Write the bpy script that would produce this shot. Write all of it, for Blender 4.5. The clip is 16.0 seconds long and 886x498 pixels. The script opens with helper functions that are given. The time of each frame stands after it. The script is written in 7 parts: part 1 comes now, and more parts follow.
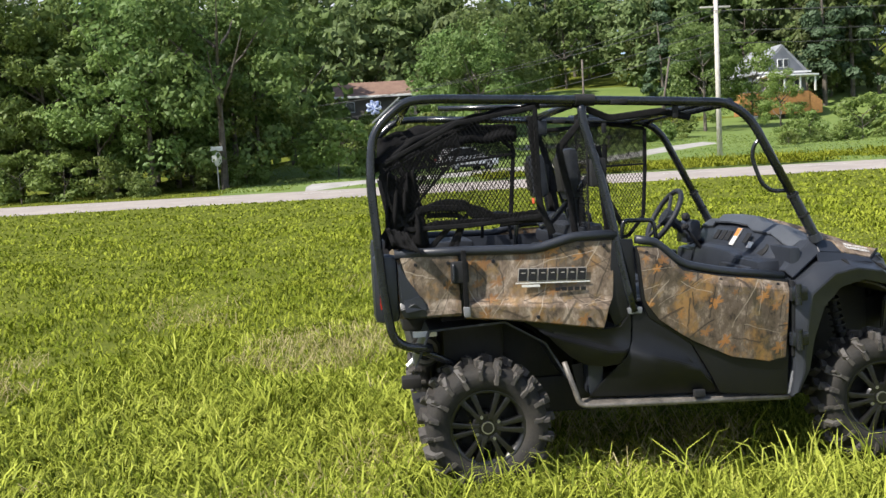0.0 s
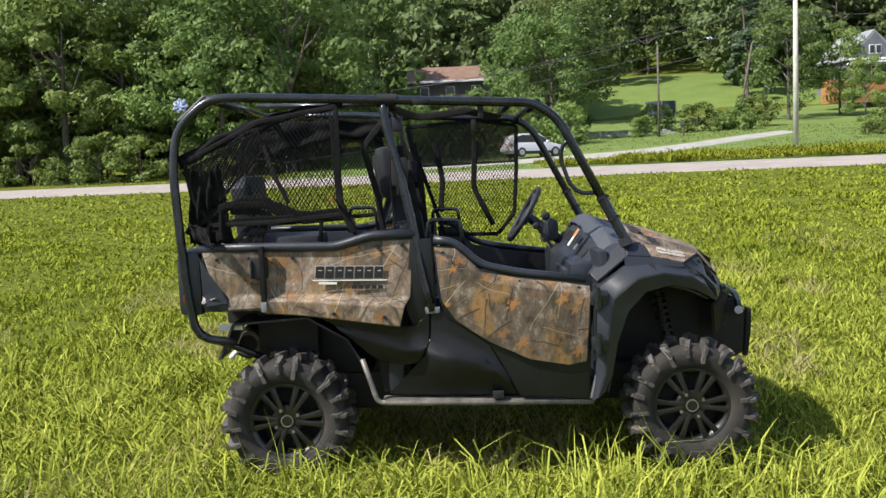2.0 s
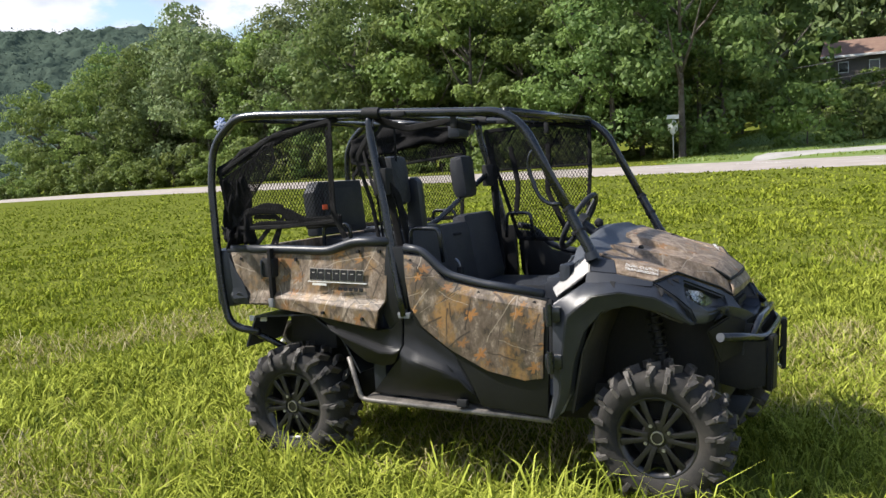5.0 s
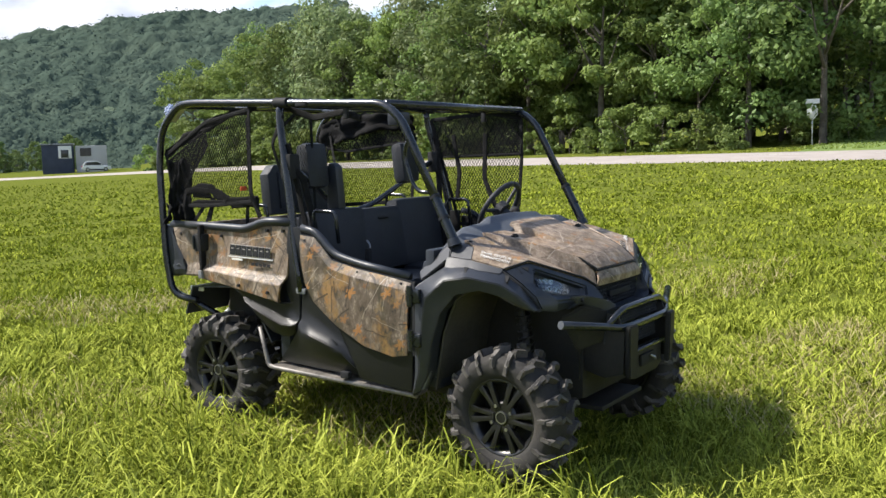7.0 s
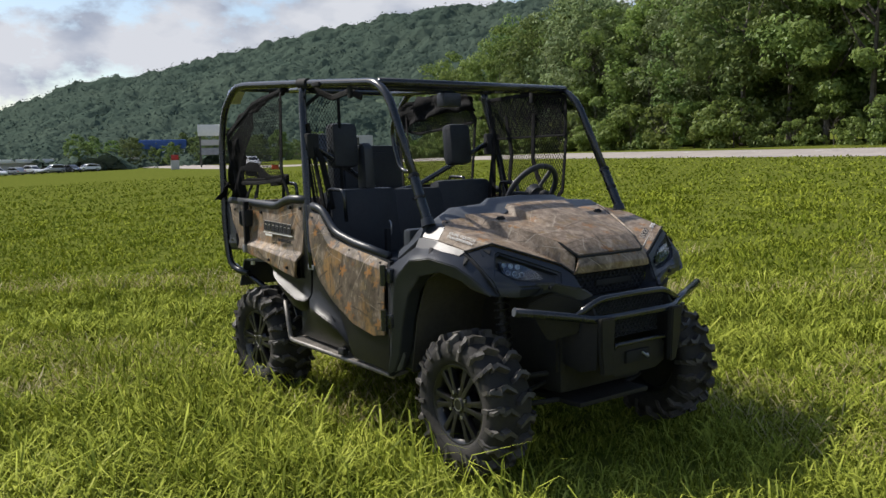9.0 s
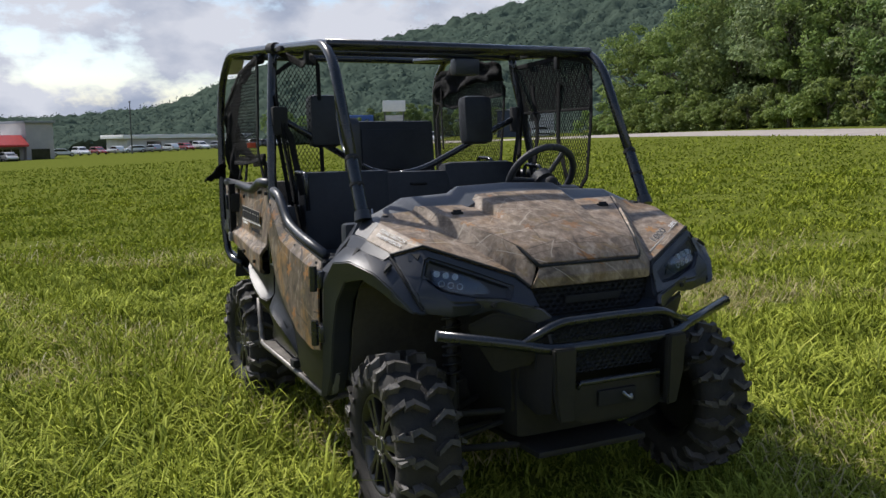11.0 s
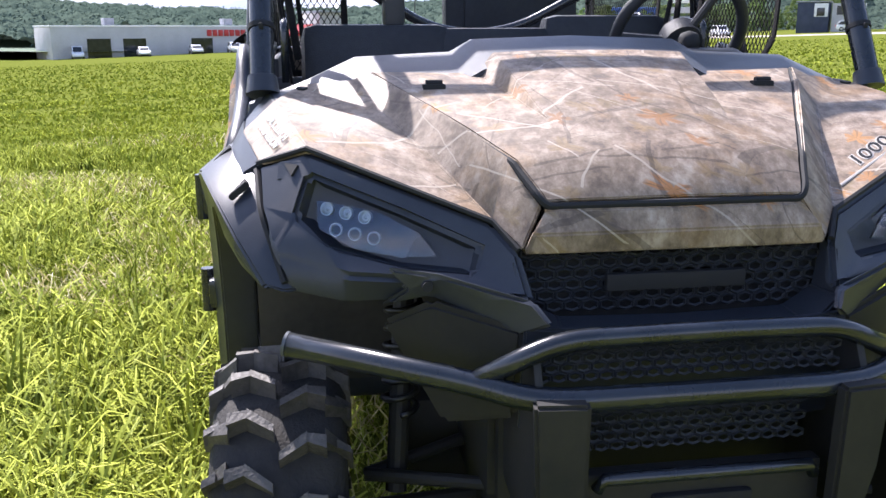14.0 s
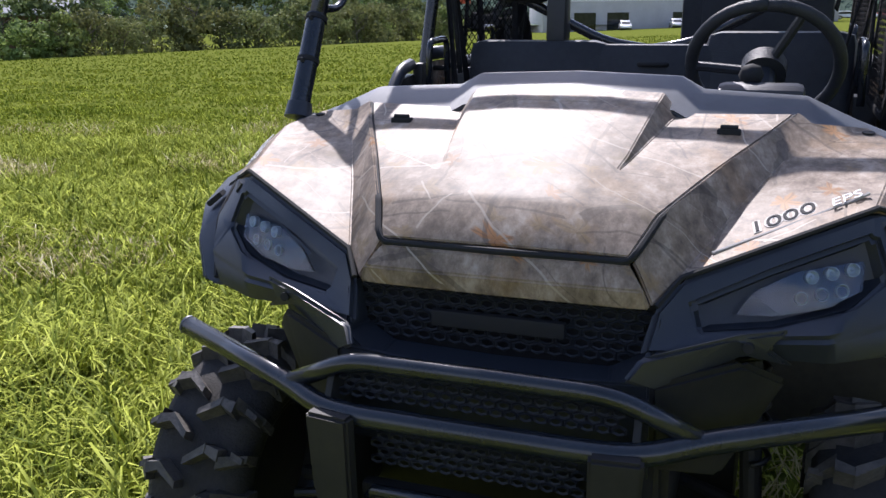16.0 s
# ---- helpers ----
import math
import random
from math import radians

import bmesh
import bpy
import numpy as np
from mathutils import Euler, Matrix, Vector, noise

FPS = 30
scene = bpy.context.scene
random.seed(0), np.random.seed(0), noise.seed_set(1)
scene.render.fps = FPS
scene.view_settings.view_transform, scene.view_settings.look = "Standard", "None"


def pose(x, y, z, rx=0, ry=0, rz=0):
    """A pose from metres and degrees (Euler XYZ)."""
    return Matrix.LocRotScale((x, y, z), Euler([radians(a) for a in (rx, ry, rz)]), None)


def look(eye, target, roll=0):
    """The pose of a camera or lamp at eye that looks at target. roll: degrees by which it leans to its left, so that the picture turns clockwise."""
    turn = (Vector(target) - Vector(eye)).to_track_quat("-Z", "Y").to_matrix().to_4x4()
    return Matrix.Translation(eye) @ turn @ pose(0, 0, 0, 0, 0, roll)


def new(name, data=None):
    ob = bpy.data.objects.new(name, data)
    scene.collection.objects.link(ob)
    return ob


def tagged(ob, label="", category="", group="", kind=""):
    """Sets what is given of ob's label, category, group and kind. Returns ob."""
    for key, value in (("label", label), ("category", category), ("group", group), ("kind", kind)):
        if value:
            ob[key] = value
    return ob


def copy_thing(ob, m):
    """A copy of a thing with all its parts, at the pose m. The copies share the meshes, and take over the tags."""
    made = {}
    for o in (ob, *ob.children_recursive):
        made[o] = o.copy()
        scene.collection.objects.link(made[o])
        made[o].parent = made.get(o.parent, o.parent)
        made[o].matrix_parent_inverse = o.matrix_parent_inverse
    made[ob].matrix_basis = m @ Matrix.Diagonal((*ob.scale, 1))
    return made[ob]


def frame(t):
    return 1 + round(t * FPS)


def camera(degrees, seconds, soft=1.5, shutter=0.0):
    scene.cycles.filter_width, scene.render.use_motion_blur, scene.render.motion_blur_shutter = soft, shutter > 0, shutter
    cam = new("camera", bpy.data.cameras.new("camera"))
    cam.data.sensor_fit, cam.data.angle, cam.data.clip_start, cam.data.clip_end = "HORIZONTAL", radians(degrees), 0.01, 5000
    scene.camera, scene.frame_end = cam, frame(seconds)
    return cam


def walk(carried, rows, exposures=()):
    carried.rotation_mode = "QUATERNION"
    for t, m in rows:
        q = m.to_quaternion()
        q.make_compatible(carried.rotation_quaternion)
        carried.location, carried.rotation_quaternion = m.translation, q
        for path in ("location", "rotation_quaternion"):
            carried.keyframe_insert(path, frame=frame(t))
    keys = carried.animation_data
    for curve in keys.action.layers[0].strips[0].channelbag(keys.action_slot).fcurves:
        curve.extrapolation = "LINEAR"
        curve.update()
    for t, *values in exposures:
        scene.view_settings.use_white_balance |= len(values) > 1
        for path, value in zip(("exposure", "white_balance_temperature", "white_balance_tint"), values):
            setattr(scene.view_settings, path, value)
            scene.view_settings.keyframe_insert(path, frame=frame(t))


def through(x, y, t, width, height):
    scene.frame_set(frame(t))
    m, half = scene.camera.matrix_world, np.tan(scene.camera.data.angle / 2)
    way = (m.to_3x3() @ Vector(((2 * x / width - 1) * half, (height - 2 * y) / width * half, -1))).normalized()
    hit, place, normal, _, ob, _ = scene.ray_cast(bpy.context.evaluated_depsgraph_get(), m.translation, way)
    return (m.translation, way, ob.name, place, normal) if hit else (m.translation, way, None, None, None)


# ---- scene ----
cam = camera(52.1, 16.0)
PATH = [
    (0, (-0.547, -5.137, 1.569), (-0.386, -3.15, 1.42), -3.2),
    (0.5, (-0.193, -5.176, 1.585), (-0.073, -3.186, 1.43), -2.4),
    (1, (0.156, -5.274, 1.585), (0.232, -3.283, 1.418), -2.2),
    (1.5, (0.469, -5.3, 1.556), (0.497, -3.308, 1.387), -2.3),
    (2, (0.855, -5.238, 1.569), (0.831, -3.246, 1.396), -2.4),
    (2.5, (1.189, -5.19, 1.559), (1.1, -3.2, 1.37), -2.5),
    (3, (1.509, -5.119, 1.596), (1.319, -3.136, 1.412), -2.5),
    (3.5, (1.827, -4.938, 1.562), (1.558, -2.964, 1.376), -2.4),
    (4, (2.167, -4.821, 1.604), (1.759, -2.872, 1.415), -2.6),
    (4.2, (2.322, -4.822, 1.596), (1.785, -2.904, 1.411), -2.8),
    (6.3, (3.945, -4.754, 1.608), (2.867, -3.08, 1.423), -1.7),
    (6.5, (4.038, -4.654, 1.579), (2.944, -2.991, 1.386), -1.6),
    (7, (4.288, -4.389, 1.596), (3.129, -2.77, 1.396), -1.5),
    (7.5, (4.661, -4.21, 1.576), (3.332, -2.728, 1.38), -2.0),
    (8, (4.957, -4.002, 1.562), (3.518, -2.627, 1.365), -1.7),
    (8.2, (5.057, -3.876, 1.545), (3.589, -2.533, 1.344), -1.7),
    (10.3, (5.285, -2.516, 1.491), (3.58, -1.495, 1.26), -0.6),
    (10.5, (5.22, -2.373, 1.49), (3.493, -1.393, 1.251), -0.9),
    (11, (5.057, -2.01, 1.497), (3.281, -1.126, 1.244), -0.8),
    (11.5, (4.806, -1.667, 1.474), (3.004, -0.853, 1.176), -0.9),
    (12, (4.555, -1.403, 1.466), (2.73, -0.648, 1.148), -1.0),
    (12.5, (4.31, -1.147, 1.408), (2.47, -0.461, 1.031), -1.0),
    (13, (4.047, -0.945, 1.349), (2.19, -0.346, 0.912), -0.4),
    (13.5, (3.794, -0.783, 1.331), (1.904, -0.319, 0.869), -0.4),
    (14, (3.699, -0.629, 1.294), (1.78, -0.324, 0.823), -0.1),
    (14.5, (3.699, -0.374, 1.337), (1.759, -0.282, 0.859), -0.5),
    (15, (3.658, -0.127, 1.362), (1.718, -0.142, 0.875), -0.0),
    (15.5, (3.666, 0.108, 1.422), (1.766, -0.257, 0.915), 0.4),
    (16, (3.76, 0.448, 1.432), (1.95, -0.226, 0.912), -0.6),
]
EXPOSURES = [(0, 0.45, 6500, 11), (4, 0.47, 6480, 12), (7, 0.66, 6500, 11), (8, 0.25, 6500, 11), (10.5, -0.1, 6400, 12), (11, -0.05, 6330, 13), (11.5, 0.3, 6330, 14), (12, 0.65, 6280, 15), (12.5, 0.76, 6090, 18), (13.5, 1.14, 6070, 20), (14.5, 1.42, 6050, 22), (15, 1.3, 6000, 22), (15.5, 0.75, 5940, 22), (16, 0.6, 5950, 21)]
walk(cam, [(t, look(eye, target, roll)) for t, eye, target, roll in PATH], EXPOSURES)

# world, sun, exposure
SUN_ELEV, SUN_AZ = radians(48), radians(-115)
world = bpy.data.worlds.new("world")
scene.world = world
world.use_nodes = True
wn, wl = world.node_tree.nodes, world.node_tree.links
wn.clear()
w_out = wn.new("ShaderNodeOutputWorld")
w_bg = wn.new("ShaderNodeBackground")
w_sky = wn.new("ShaderNodeTexSky")
w_sky.sky_type = "NISHITA"
w_sky.sun_disc = False
w_sky.sun_elevation = SUN_ELEV
w_sky.sun_rotation = SUN_AZ
w_sky.dust_density = 1.0
w_bg.inputs["Strength"].default_value = 0.14
# broken cumulus cloud over the blue
w_tc = wn.new("ShaderNodeTexCoord")
w_map = wn.new("ShaderNodeMapping")
w_map.inputs["Scale"].default_value = (1.0, 1.0, 1.9)
w_noise = wn.new("ShaderNodeTexNoise")
w_noise.inputs["Scale"].default_value = 6.0
w_noise.inputs["Detail"].default_value = 9.0
w_noise.inputs["Roughness"].default_value = 0.58
w_ramp = wn.new("ShaderNodeValToRGB")
w_ramp.color_ramp.elements[0].position, w_ramp.color_ramp.elements[1].position = 0.42, 0.50
w_shade = wn.new("ShaderNodeTexNoise")
w_shade.inputs["Scale"].default_value = 8.0
w_shade.inputs["Detail"].default_value = 6.0
w_sramp = wn.new("ShaderNodeValToRGB")
w_sramp.color_ramp.elements[0].position, w_sramp.color_ramp.elements[1].position = 0.36, 0.56
w_sramp.color_ramp.elements[0].color = (2.6, 3.0, 3.8, 1)
w_sramp.color_ramp.elements[1].color = (5.0, 5.2, 5.6, 1)
w_mix = wn.new("ShaderNodeMix")
w_mix.data_type = "RGBA"
wl.new(w_tc.outputs["Generated"], w_map.inputs["Vector"])
wl.new(w_map.outputs["Vector"], w_noise.inputs["Vector"])
wl.new(w_map.outputs["Vector"], w_shade.inputs["Vector"])
w_sep = wn.new("ShaderNodeSeparateXYZ")
w_thin = wn.new("ShaderNodeMapRange")
w_thin.inputs["From Min"].default_value, w_thin.inputs["From Max"].default_value = 0.22, 0.60
w_thin.inputs["To Min"].default_value, w_thin.inputs["To Max"].default_value = 0.0, 0.16
w_sub = wn.new("ShaderNodeMath")
w_sub.operation = "SUBTRACT"
wl.new(w_tc.outputs["Generated"], w_sep.inputs[0])
wl.new(w_sep.outputs["Z"], w_thin.inputs["Value"])
wl.new(w_noise.outputs["Fac"], w_sub.inputs[0])
wl.new(w_thin.outputs["Result"], w_sub.inputs[1])
wl.new(w_sub.outputs[0], w_ramp.inputs["Fac"])
wl.new(w_shade.outputs["Fac"], w_sramp.inputs["Fac"])
wl.new(w_ramp.outputs["Color"], w_mix.inputs["Factor"])
wl.new(w_sky.outputs["Color"], w_mix.inputs["A"])
wl.new(w_sramp.outputs["Color"], w_mix.inputs["B"])
wl.new(w_mix.outputs["Result"], w_bg.inputs["Color"])
wl.new(w_bg.outputs["Background"], w_out.inputs["Surface"])

sun_data = bpy.data.lights.new("sun", "SUN")
sun_data.energy, sun_data.angle, sun_data.color = 5.3, radians(0.6), (1.0, 0.95, 0.86)
sun = new("sun", sun_data)
sun_dir = Vector((math.sin(SUN_AZ) * math.cos(SUN_ELEV), math.cos(SUN_AZ) * math.cos(SUN_ELEV), math.sin(SUN_ELEV)))
sun.matrix_world = look(sun_dir * 60, (0, 0, 0))
scene.view_settings.exposure = 0.0

# ---- materials ----
def material(name, base, rough=0.6, metal=0.0, spots=None, scale=8.0, bump=0.0, bump_scale=60.0, coat=0.0, spec=0.5, amount=0.5):
    """Principled paint with two scales of variation: a broad one towards `spots` and a fine grain."""
    m = bpy.data.materials.new(name)
    m.use_nodes = True
    n, l = m.node_tree.nodes, m.node_tree.links
    b = n["Principled BSDF"]
    b.inputs["Roughness"].default_value, b.inputs["Metallic"].default_value = rough, metal
    b.inputs["Coat Weight"].default_value = coat
    b.inputs["Specular IOR Level"].default_value = spec
    b.inputs["Base Color"].default_value = (*base, 1)
    tc = n.new("ShaderNodeTexCoord")
    if spots:
        big, fine = n.new("ShaderNodeTexNoise"), n.new("ShaderNodeTexNoise")
        big.inputs["Scale"].default_value, big.inputs["Detail"].default_value = scale, 5
        fine.inputs["Scale"].default_value, fine.inputs["Detail"].default_value = scale * 9, 3
        add = n.new("ShaderNodeMath")
        add.operation = "MULTIPLY_ADD"
        add.inputs[1].default_value = 0.45
        ramp = n.new("ShaderNodeValToRGB")
        ramp.color_ramp.elements[0].position, ramp.color_ramp.elements[1].position = 0.72 - amount * 0.3, 0.72 + amount * 0.3
        ramp.color_ramp.elements[0].color, ramp.color_ramp.elements[1].color = (*base, 1), (*spots, 1)
        l.new(tc.outputs["Object"], big.inputs["Vector"])
        l.new(tc.outputs["Object"], fine.inputs["Vector"])
        l.new(fine.outputs["Fac"], add.inputs[0])
        l.new(big.outputs["Fac"], add.inputs[2])
        l.new(add.outputs[0], ramp.inputs["Fac"])
        l.new(ramp.outputs["Color"], b.inputs["Base Color"])
    if bump:
        tex, bp = n.new("ShaderNodeTexNoise"), n.new("ShaderNodeBump")
        tex.inputs["Scale"].default_value, tex.inputs["Detail"].default_value = bump_scale, 4
        bp.inputs["Strength"].default_value, bp.inputs["Distance"].default_value = bump, 0.01
        l.new(tc.outputs["Object"], tex.inputs["Vector"])
        l.new(tex.outputs["Fac"], bp.inputs["Height"])
        l.new(bp.outputs["Normal"], b.inputs["Normal"])
    return m


def leafy(name, dark, light, sheen=0.35, through=0.45, dry=None, patch=0.55, relief=0.0, single=0.5):
    """Foliage: a colour for each leaf between dark and light, letting some light through."""
    m = bpy.data.materials.new(name)
    m.use_nodes = True
    n, l = m.node_tree.nodes, m.node_tree.links
    n.remove(n["Principled BSDF"])
    out = n["Material Output"]
    geo, ramp, obj = n.new("ShaderNodeNewGeometry"), n.new("ShaderNodeValToRGB"), n.new("ShaderNodeObjectInfo")
    ramp.color_ramp.elements[0].color, ramp.color_ramp.elements[1].color = (*dark, 1), (*light, 1)
    if dry:
        e = ramp.color_ramp.elements.new(1.0)
        e.color = (*dry, 1)
        ramp.color_ramp.elements[1].position = 0.76
        ramp.color_ramp.elements[1].color = (*light, 1)
        ramp.color_ramp.elements[2].color = (*dry, 1)
        ramp.color_ramp.elements[0].position = 0.22
    tc, noise_tex = n.new("ShaderNodeTexCoord"), n.new("ShaderNodeTexNoise")
    noise_tex.inputs["Scale"].default_value, noise_tex.inputs["Detail"].default_value = patch, 4
    mix_v = n.new("ShaderNodeMath")
    mix_v.operation = "MULTIPLY_ADD"
    mix_v.inputs[1].default_value = single
    half = n.new("ShaderNodeMath")
    half.operation = "MULTIPLY"
    half.inputs[1].default_value = 1.0 - single
    l.new(tc.outputs["Object"], noise_tex.inputs["Vector"])
    l.new(noise_tex.outputs["Fac"], half.inputs[0])
    l.new(geo.outputs["Random Per Island"], mix_v.inputs[0])
    l.new(half.outputs[0], mix_v.inputs[2])
    l.new(mix_v.outputs[0], ramp.inputs["Fac"])
    hsv = n.new("ShaderNodeHueSaturation")
    hue = n.new("ShaderNodeMapRange")
    hue.inputs["To Min"].default_value, hue.inputs["To Max"].default_value = 0.485, 0.515
    val = n.new("ShaderNodeMapRange")
    val.inputs["To Min"].default_value, val.inputs["To Max"].default_value = 0.75, 1.25
    l.new(obj.outputs["Random"], hue.inputs["Value"])
    l.new(obj.outputs["Random"], val.inputs["Value"])
    l.new(hue.outputs["Result"], hsv.inputs["Hue"])
    l.new(val.outputs["Result"], hsv.inputs["Value"])
    l.new(ramp.outputs["Color"], hsv.inputs["Color"])
    dif, tra, glo = n.new("ShaderNodeBsdfDiffuse"), n.new("ShaderNodeBsdfTranslucent"), n.new("ShaderNodeBsdfGlossy")
    glo.inputs["Roughness"].default_value = 0.45
    glo.inputs["Color"].default_value = (0.8, 0.85, 0.8, 1)
    a, b = n.new("ShaderNodeMixShader"), n.new("ShaderNodeMixShader")
    a.inputs["Fac"].default_value, b.inputs["Fac"].default_value = through, sheen * 0.12
    if relief:
        bp, bt = n.new("ShaderNodeBump"), n.new("ShaderNodeTexNoise")
        bt.inputs["Scale"].default_value, bt.inputs["Detail"].default_value = 0.9, 5
        bp.inputs["Strength"].default_value, bp.inputs["Distance"].default_value = relief, 1.2
        l.new(tc.outputs["Object"], bt.inputs["Vector"])
        l.new(bt.outputs["Fac"], bp.inputs["Height"])
        l.new(bp.outputs["Normal"], dif.inputs["Normal"])
    l.new(hsv.outputs["Color"], dif.inputs["Color"])
    l.new(hsv.outputs["Color"], tra.inputs["Color"])
    l.new(dif.outputs[0], a.inputs[1])
    l.new(tra.outputs[0], a.inputs[2])
    l.new(a.outputs[0], b.inputs[1])
    l.new(glo.outputs[0], b.inputs[2])
    l.new(b.outputs[0], out.inputs["Surface"])
    return m


M_SOIL = material("meadow_soil", (0.070, 0.092, 0.014), 0.95, spots=(0.14, 0.155, 0.032), scale=3.0, bump=0.6, bump_scale=14, amount=0.9, spec=0.0)
M_ROAD = material("asphalt", (0.285, 0.25, 0.225), 0.9, spots=(0.36, 0.318, 0.285), scale=0.7, bump=0.3, bump_scale=30)
M_GRAVEL = material("pale_gravel", (0.29, 0.275, 0.255), 0.95, spots=(0.38, 0.365, 0.34), scale=0.9, bump=0.4, bump_scale=20)
M_LINE = material("road_paint", (0.7, 0.7, 0.67), 0.7, spots=(0.5, 0.5, 0.48), scale=3)
M_GRASS = leafy("grass_blade", (0.088, 0.114, 0.010), (0.385, 0.415, 0.066), 0.04, 0.09, (0.50, 0.45, 0.15), 1.1, single=0.6)
M_FIELD = leafy("meadow_blade", (0.095, 0.140, 0.009), (0.335, 0.375, 0.048), 0.02, 0.09, (0.44, 0.43, 0.12), 0.45, single=0.35)
M_STRAW = leafy("dry_straw", (0.20, 0.16, 0.06), (0.58, 0.50, 0.25), 0.3, 0.25, None, 1.5)
# Blade and turf colours of the lawn are lowered to carry the trees' shade.
M_LAWN = leafy("lawn_blade", (0.125, 0.18, 0.024), (0.24, 0.29, 0.05), 0.3, 0.4, (0.42, 0.44, 0.12), 0.6)
M_TURF = material("lawn_turf", (0.095, 0.155, 0.024), 0.95, spots=(0.145, 0.20, 0.042), scale=0.35, bump=0.5, bump_scale=9, amount=0.8)
M_LEAF = [leafy("leaf_maple", (0.090, 0.138, 0.034), (0.275, 0.350, 0.105), 0.12, 0.42), leafy("leaf_ash", (0.090, 0.138, 0.034), (0.275, 0.345, 0.095), 0.12, 0.42),
          leafy("leaf_oak", (0.072, 0.118, 0.034), (0.225, 0.300, 0.095), 0.12, 0.42), leafy("leaf_willow", (0.125, 0.170, 0.075), (0.30, 0.37, 0.165), 0.12, 0.42)]
M_WOOD = leafy("woodland_leaf", (0.066, 0.098, 0.036), (0.205, 0.250, 0.100), 0.08, 0.35)
M_SCRUB = leafy("scrub_leaf", (0.075, 0.09, 0.032), (0.22, 0.235, 0.085), 0.1, 0.35, None, 0.9)
M_NEEDLE = leafy("needles", (0.04, 0.066, 0.036), (0.10, 0.14, 0.075), 0.1, 0.2)
M_BARK = material("bark", (0.09, 0.075, 0.06), 0.95, spots=(0.16, 0.14, 0.12), scale=3, bump=1.0, bump_scale=12)
M_HILL = material("wooded_hillside", (0.06, 0.10, 0.055), 1.0, spots=(0.09, 0.13, 0.075), scale=0.05)
M_WALL = material("painted_wall", (0.50, 0.49, 0.49), 0.8, spots=(0.44, 0.43, 0.43), scale=0.4)
M_WHITE = material("white_paint", (0.78, 0.78, 0.77), 0.4, spots=(0.72, 0.72, 0.72), scale=2)
M_RED = material("red_paint", (0.5, 0.035, 0.03), 0.5, spots=(0.42, 0.03, 0.03), scale=2)
M_BLUE = material("blue_paint", (0.05, 0.12, 0.35), 0.5, spots=(0.04, 0.1, 0.3), scale=2)
M_BROWN_ROOF = material("brown_shingle", (0.17, 0.10, 0.075), 0.9, spots=(0.22, 0.14, 0.1), scale=1.5, bump=0.5, bump_scale=8)
M_GREY_ROOF = material("grey_shingle", (0.22, 0.23, 0.25), 0.85, spots=(0.3, 0.31, 0.33), scale=1.5, bump=0.5, bump_scale=8)
M_BRICK = material("orange_brick", (0.43, 0.21, 0.07), 0.9, spots=(0.34, 0.165, 0.06), scale=4, bump=0.5, bump_scale=9)
M_POLE = material("weathered_pole", (0.58, 0.55, 0.50), 0.9, spots=(0.46, 0.43, 0.39), scale=2)
M_STEEL = material("galvanised_steel", (0.5, 0.5, 0.5), 0.45, metal=0.8, spots=(0.4, 0.4, 0.4), scale=6)
M_DARKGLASS = material("dark_window", (0.015, 0.018, 0.02), 0.08, spots=(0.03, 0.033, 0.036), scale=1)
M_TYRE_FAR = material("car_tyre", (0.02, 0.02, 0.02), 0.8, spots=(0.03, 0.03, 0.03), scale=9)
M_WIRE = material("cable", (0.05, 0.05, 0.05), 0.6, spots=(0.07, 0.07, 0.07), scale=3)

# ---- building tools ----
def part(name, bm, mat, parent=None, label="", smooth=False):
    """Link a bmesh as one mesh object, under a thing or a part where one is given."""
    me = bpy.data.meshes.new(name)
    bm.to_mesh(me)
    bm.free()
    me.polygons.foreach_set("use_smooth", [True] * len(me.polygons))
    if smooth is not True:
        me.set_sharp_from_angle(angle=radians(smooth or 28))
    for m in (mat if isinstance(mat, (list, tuple)) else [mat]):
        me.materials.append(m)
    ob = new(name, me)
    if parent:
        ob.parent = parent
    if label:
        ob["label"] = label
    return ob


def raw(name, verts, faces, mat, parent=None, label="", smooth=False):
    me = bpy.data.meshes.new(name)
    me.from_pydata([tuple(v) for v in verts], [], faces)
    me.materials.append(mat)
    if smooth:
        me.polygons.foreach_set("use_smooth", [True] * len(me.polygons))
    me.update()
    ob = new(name, me)
    if parent:
        ob.parent = parent
    if label:
        ob["label"] = label
    return ob


def thing(name, m, label, category, group="", kind=""):
    ob = new(name)
    ob.matrix_world = m
    return tagged(ob, label, category, group, kind)


def box(bm, x0, x1, y0, y1, z0, z1, bevel=0.0, m=None):
    r = bmesh.ops.create_cube(bm, size=1.0, matrix=(m or Matrix()) @ Matrix.Translation(((x0 + x1) / 2, (y0 + y1) / 2, (z0 + z1) / 2)) @ Matrix.Diagonal((x1 - x0, y1 - y0, z1 - z0, 1)))
    if bevel:
        vs = set(r["verts"])
        bmesh.ops.bevel(bm, geom=[e for e in bm.edges if e.verts[0] in vs], offset=bevel, segments=2, affect="EDGES", profile=0.6)
    return bm


def boxed(*a, **k):
    return box(bmesh.new(), *a, **k)


def cyl(bm, p, q, r0, r1=None, n=12, caps=True):
    """A (tapered) rod from p to q."""
    p, q = Vector(p), Vector(q)
    m = Matrix.Translation((p + q) / 2) @ (q - p).to_track_quat("Z", "Y").to_matrix().to_4x4()
    bmesh.ops.create_cone(bm, cap_ends=caps, segments=n, radius1=r0, radius2=r0 if r1 is None else r1, depth=(q - p).length, matrix=m)
    return bm


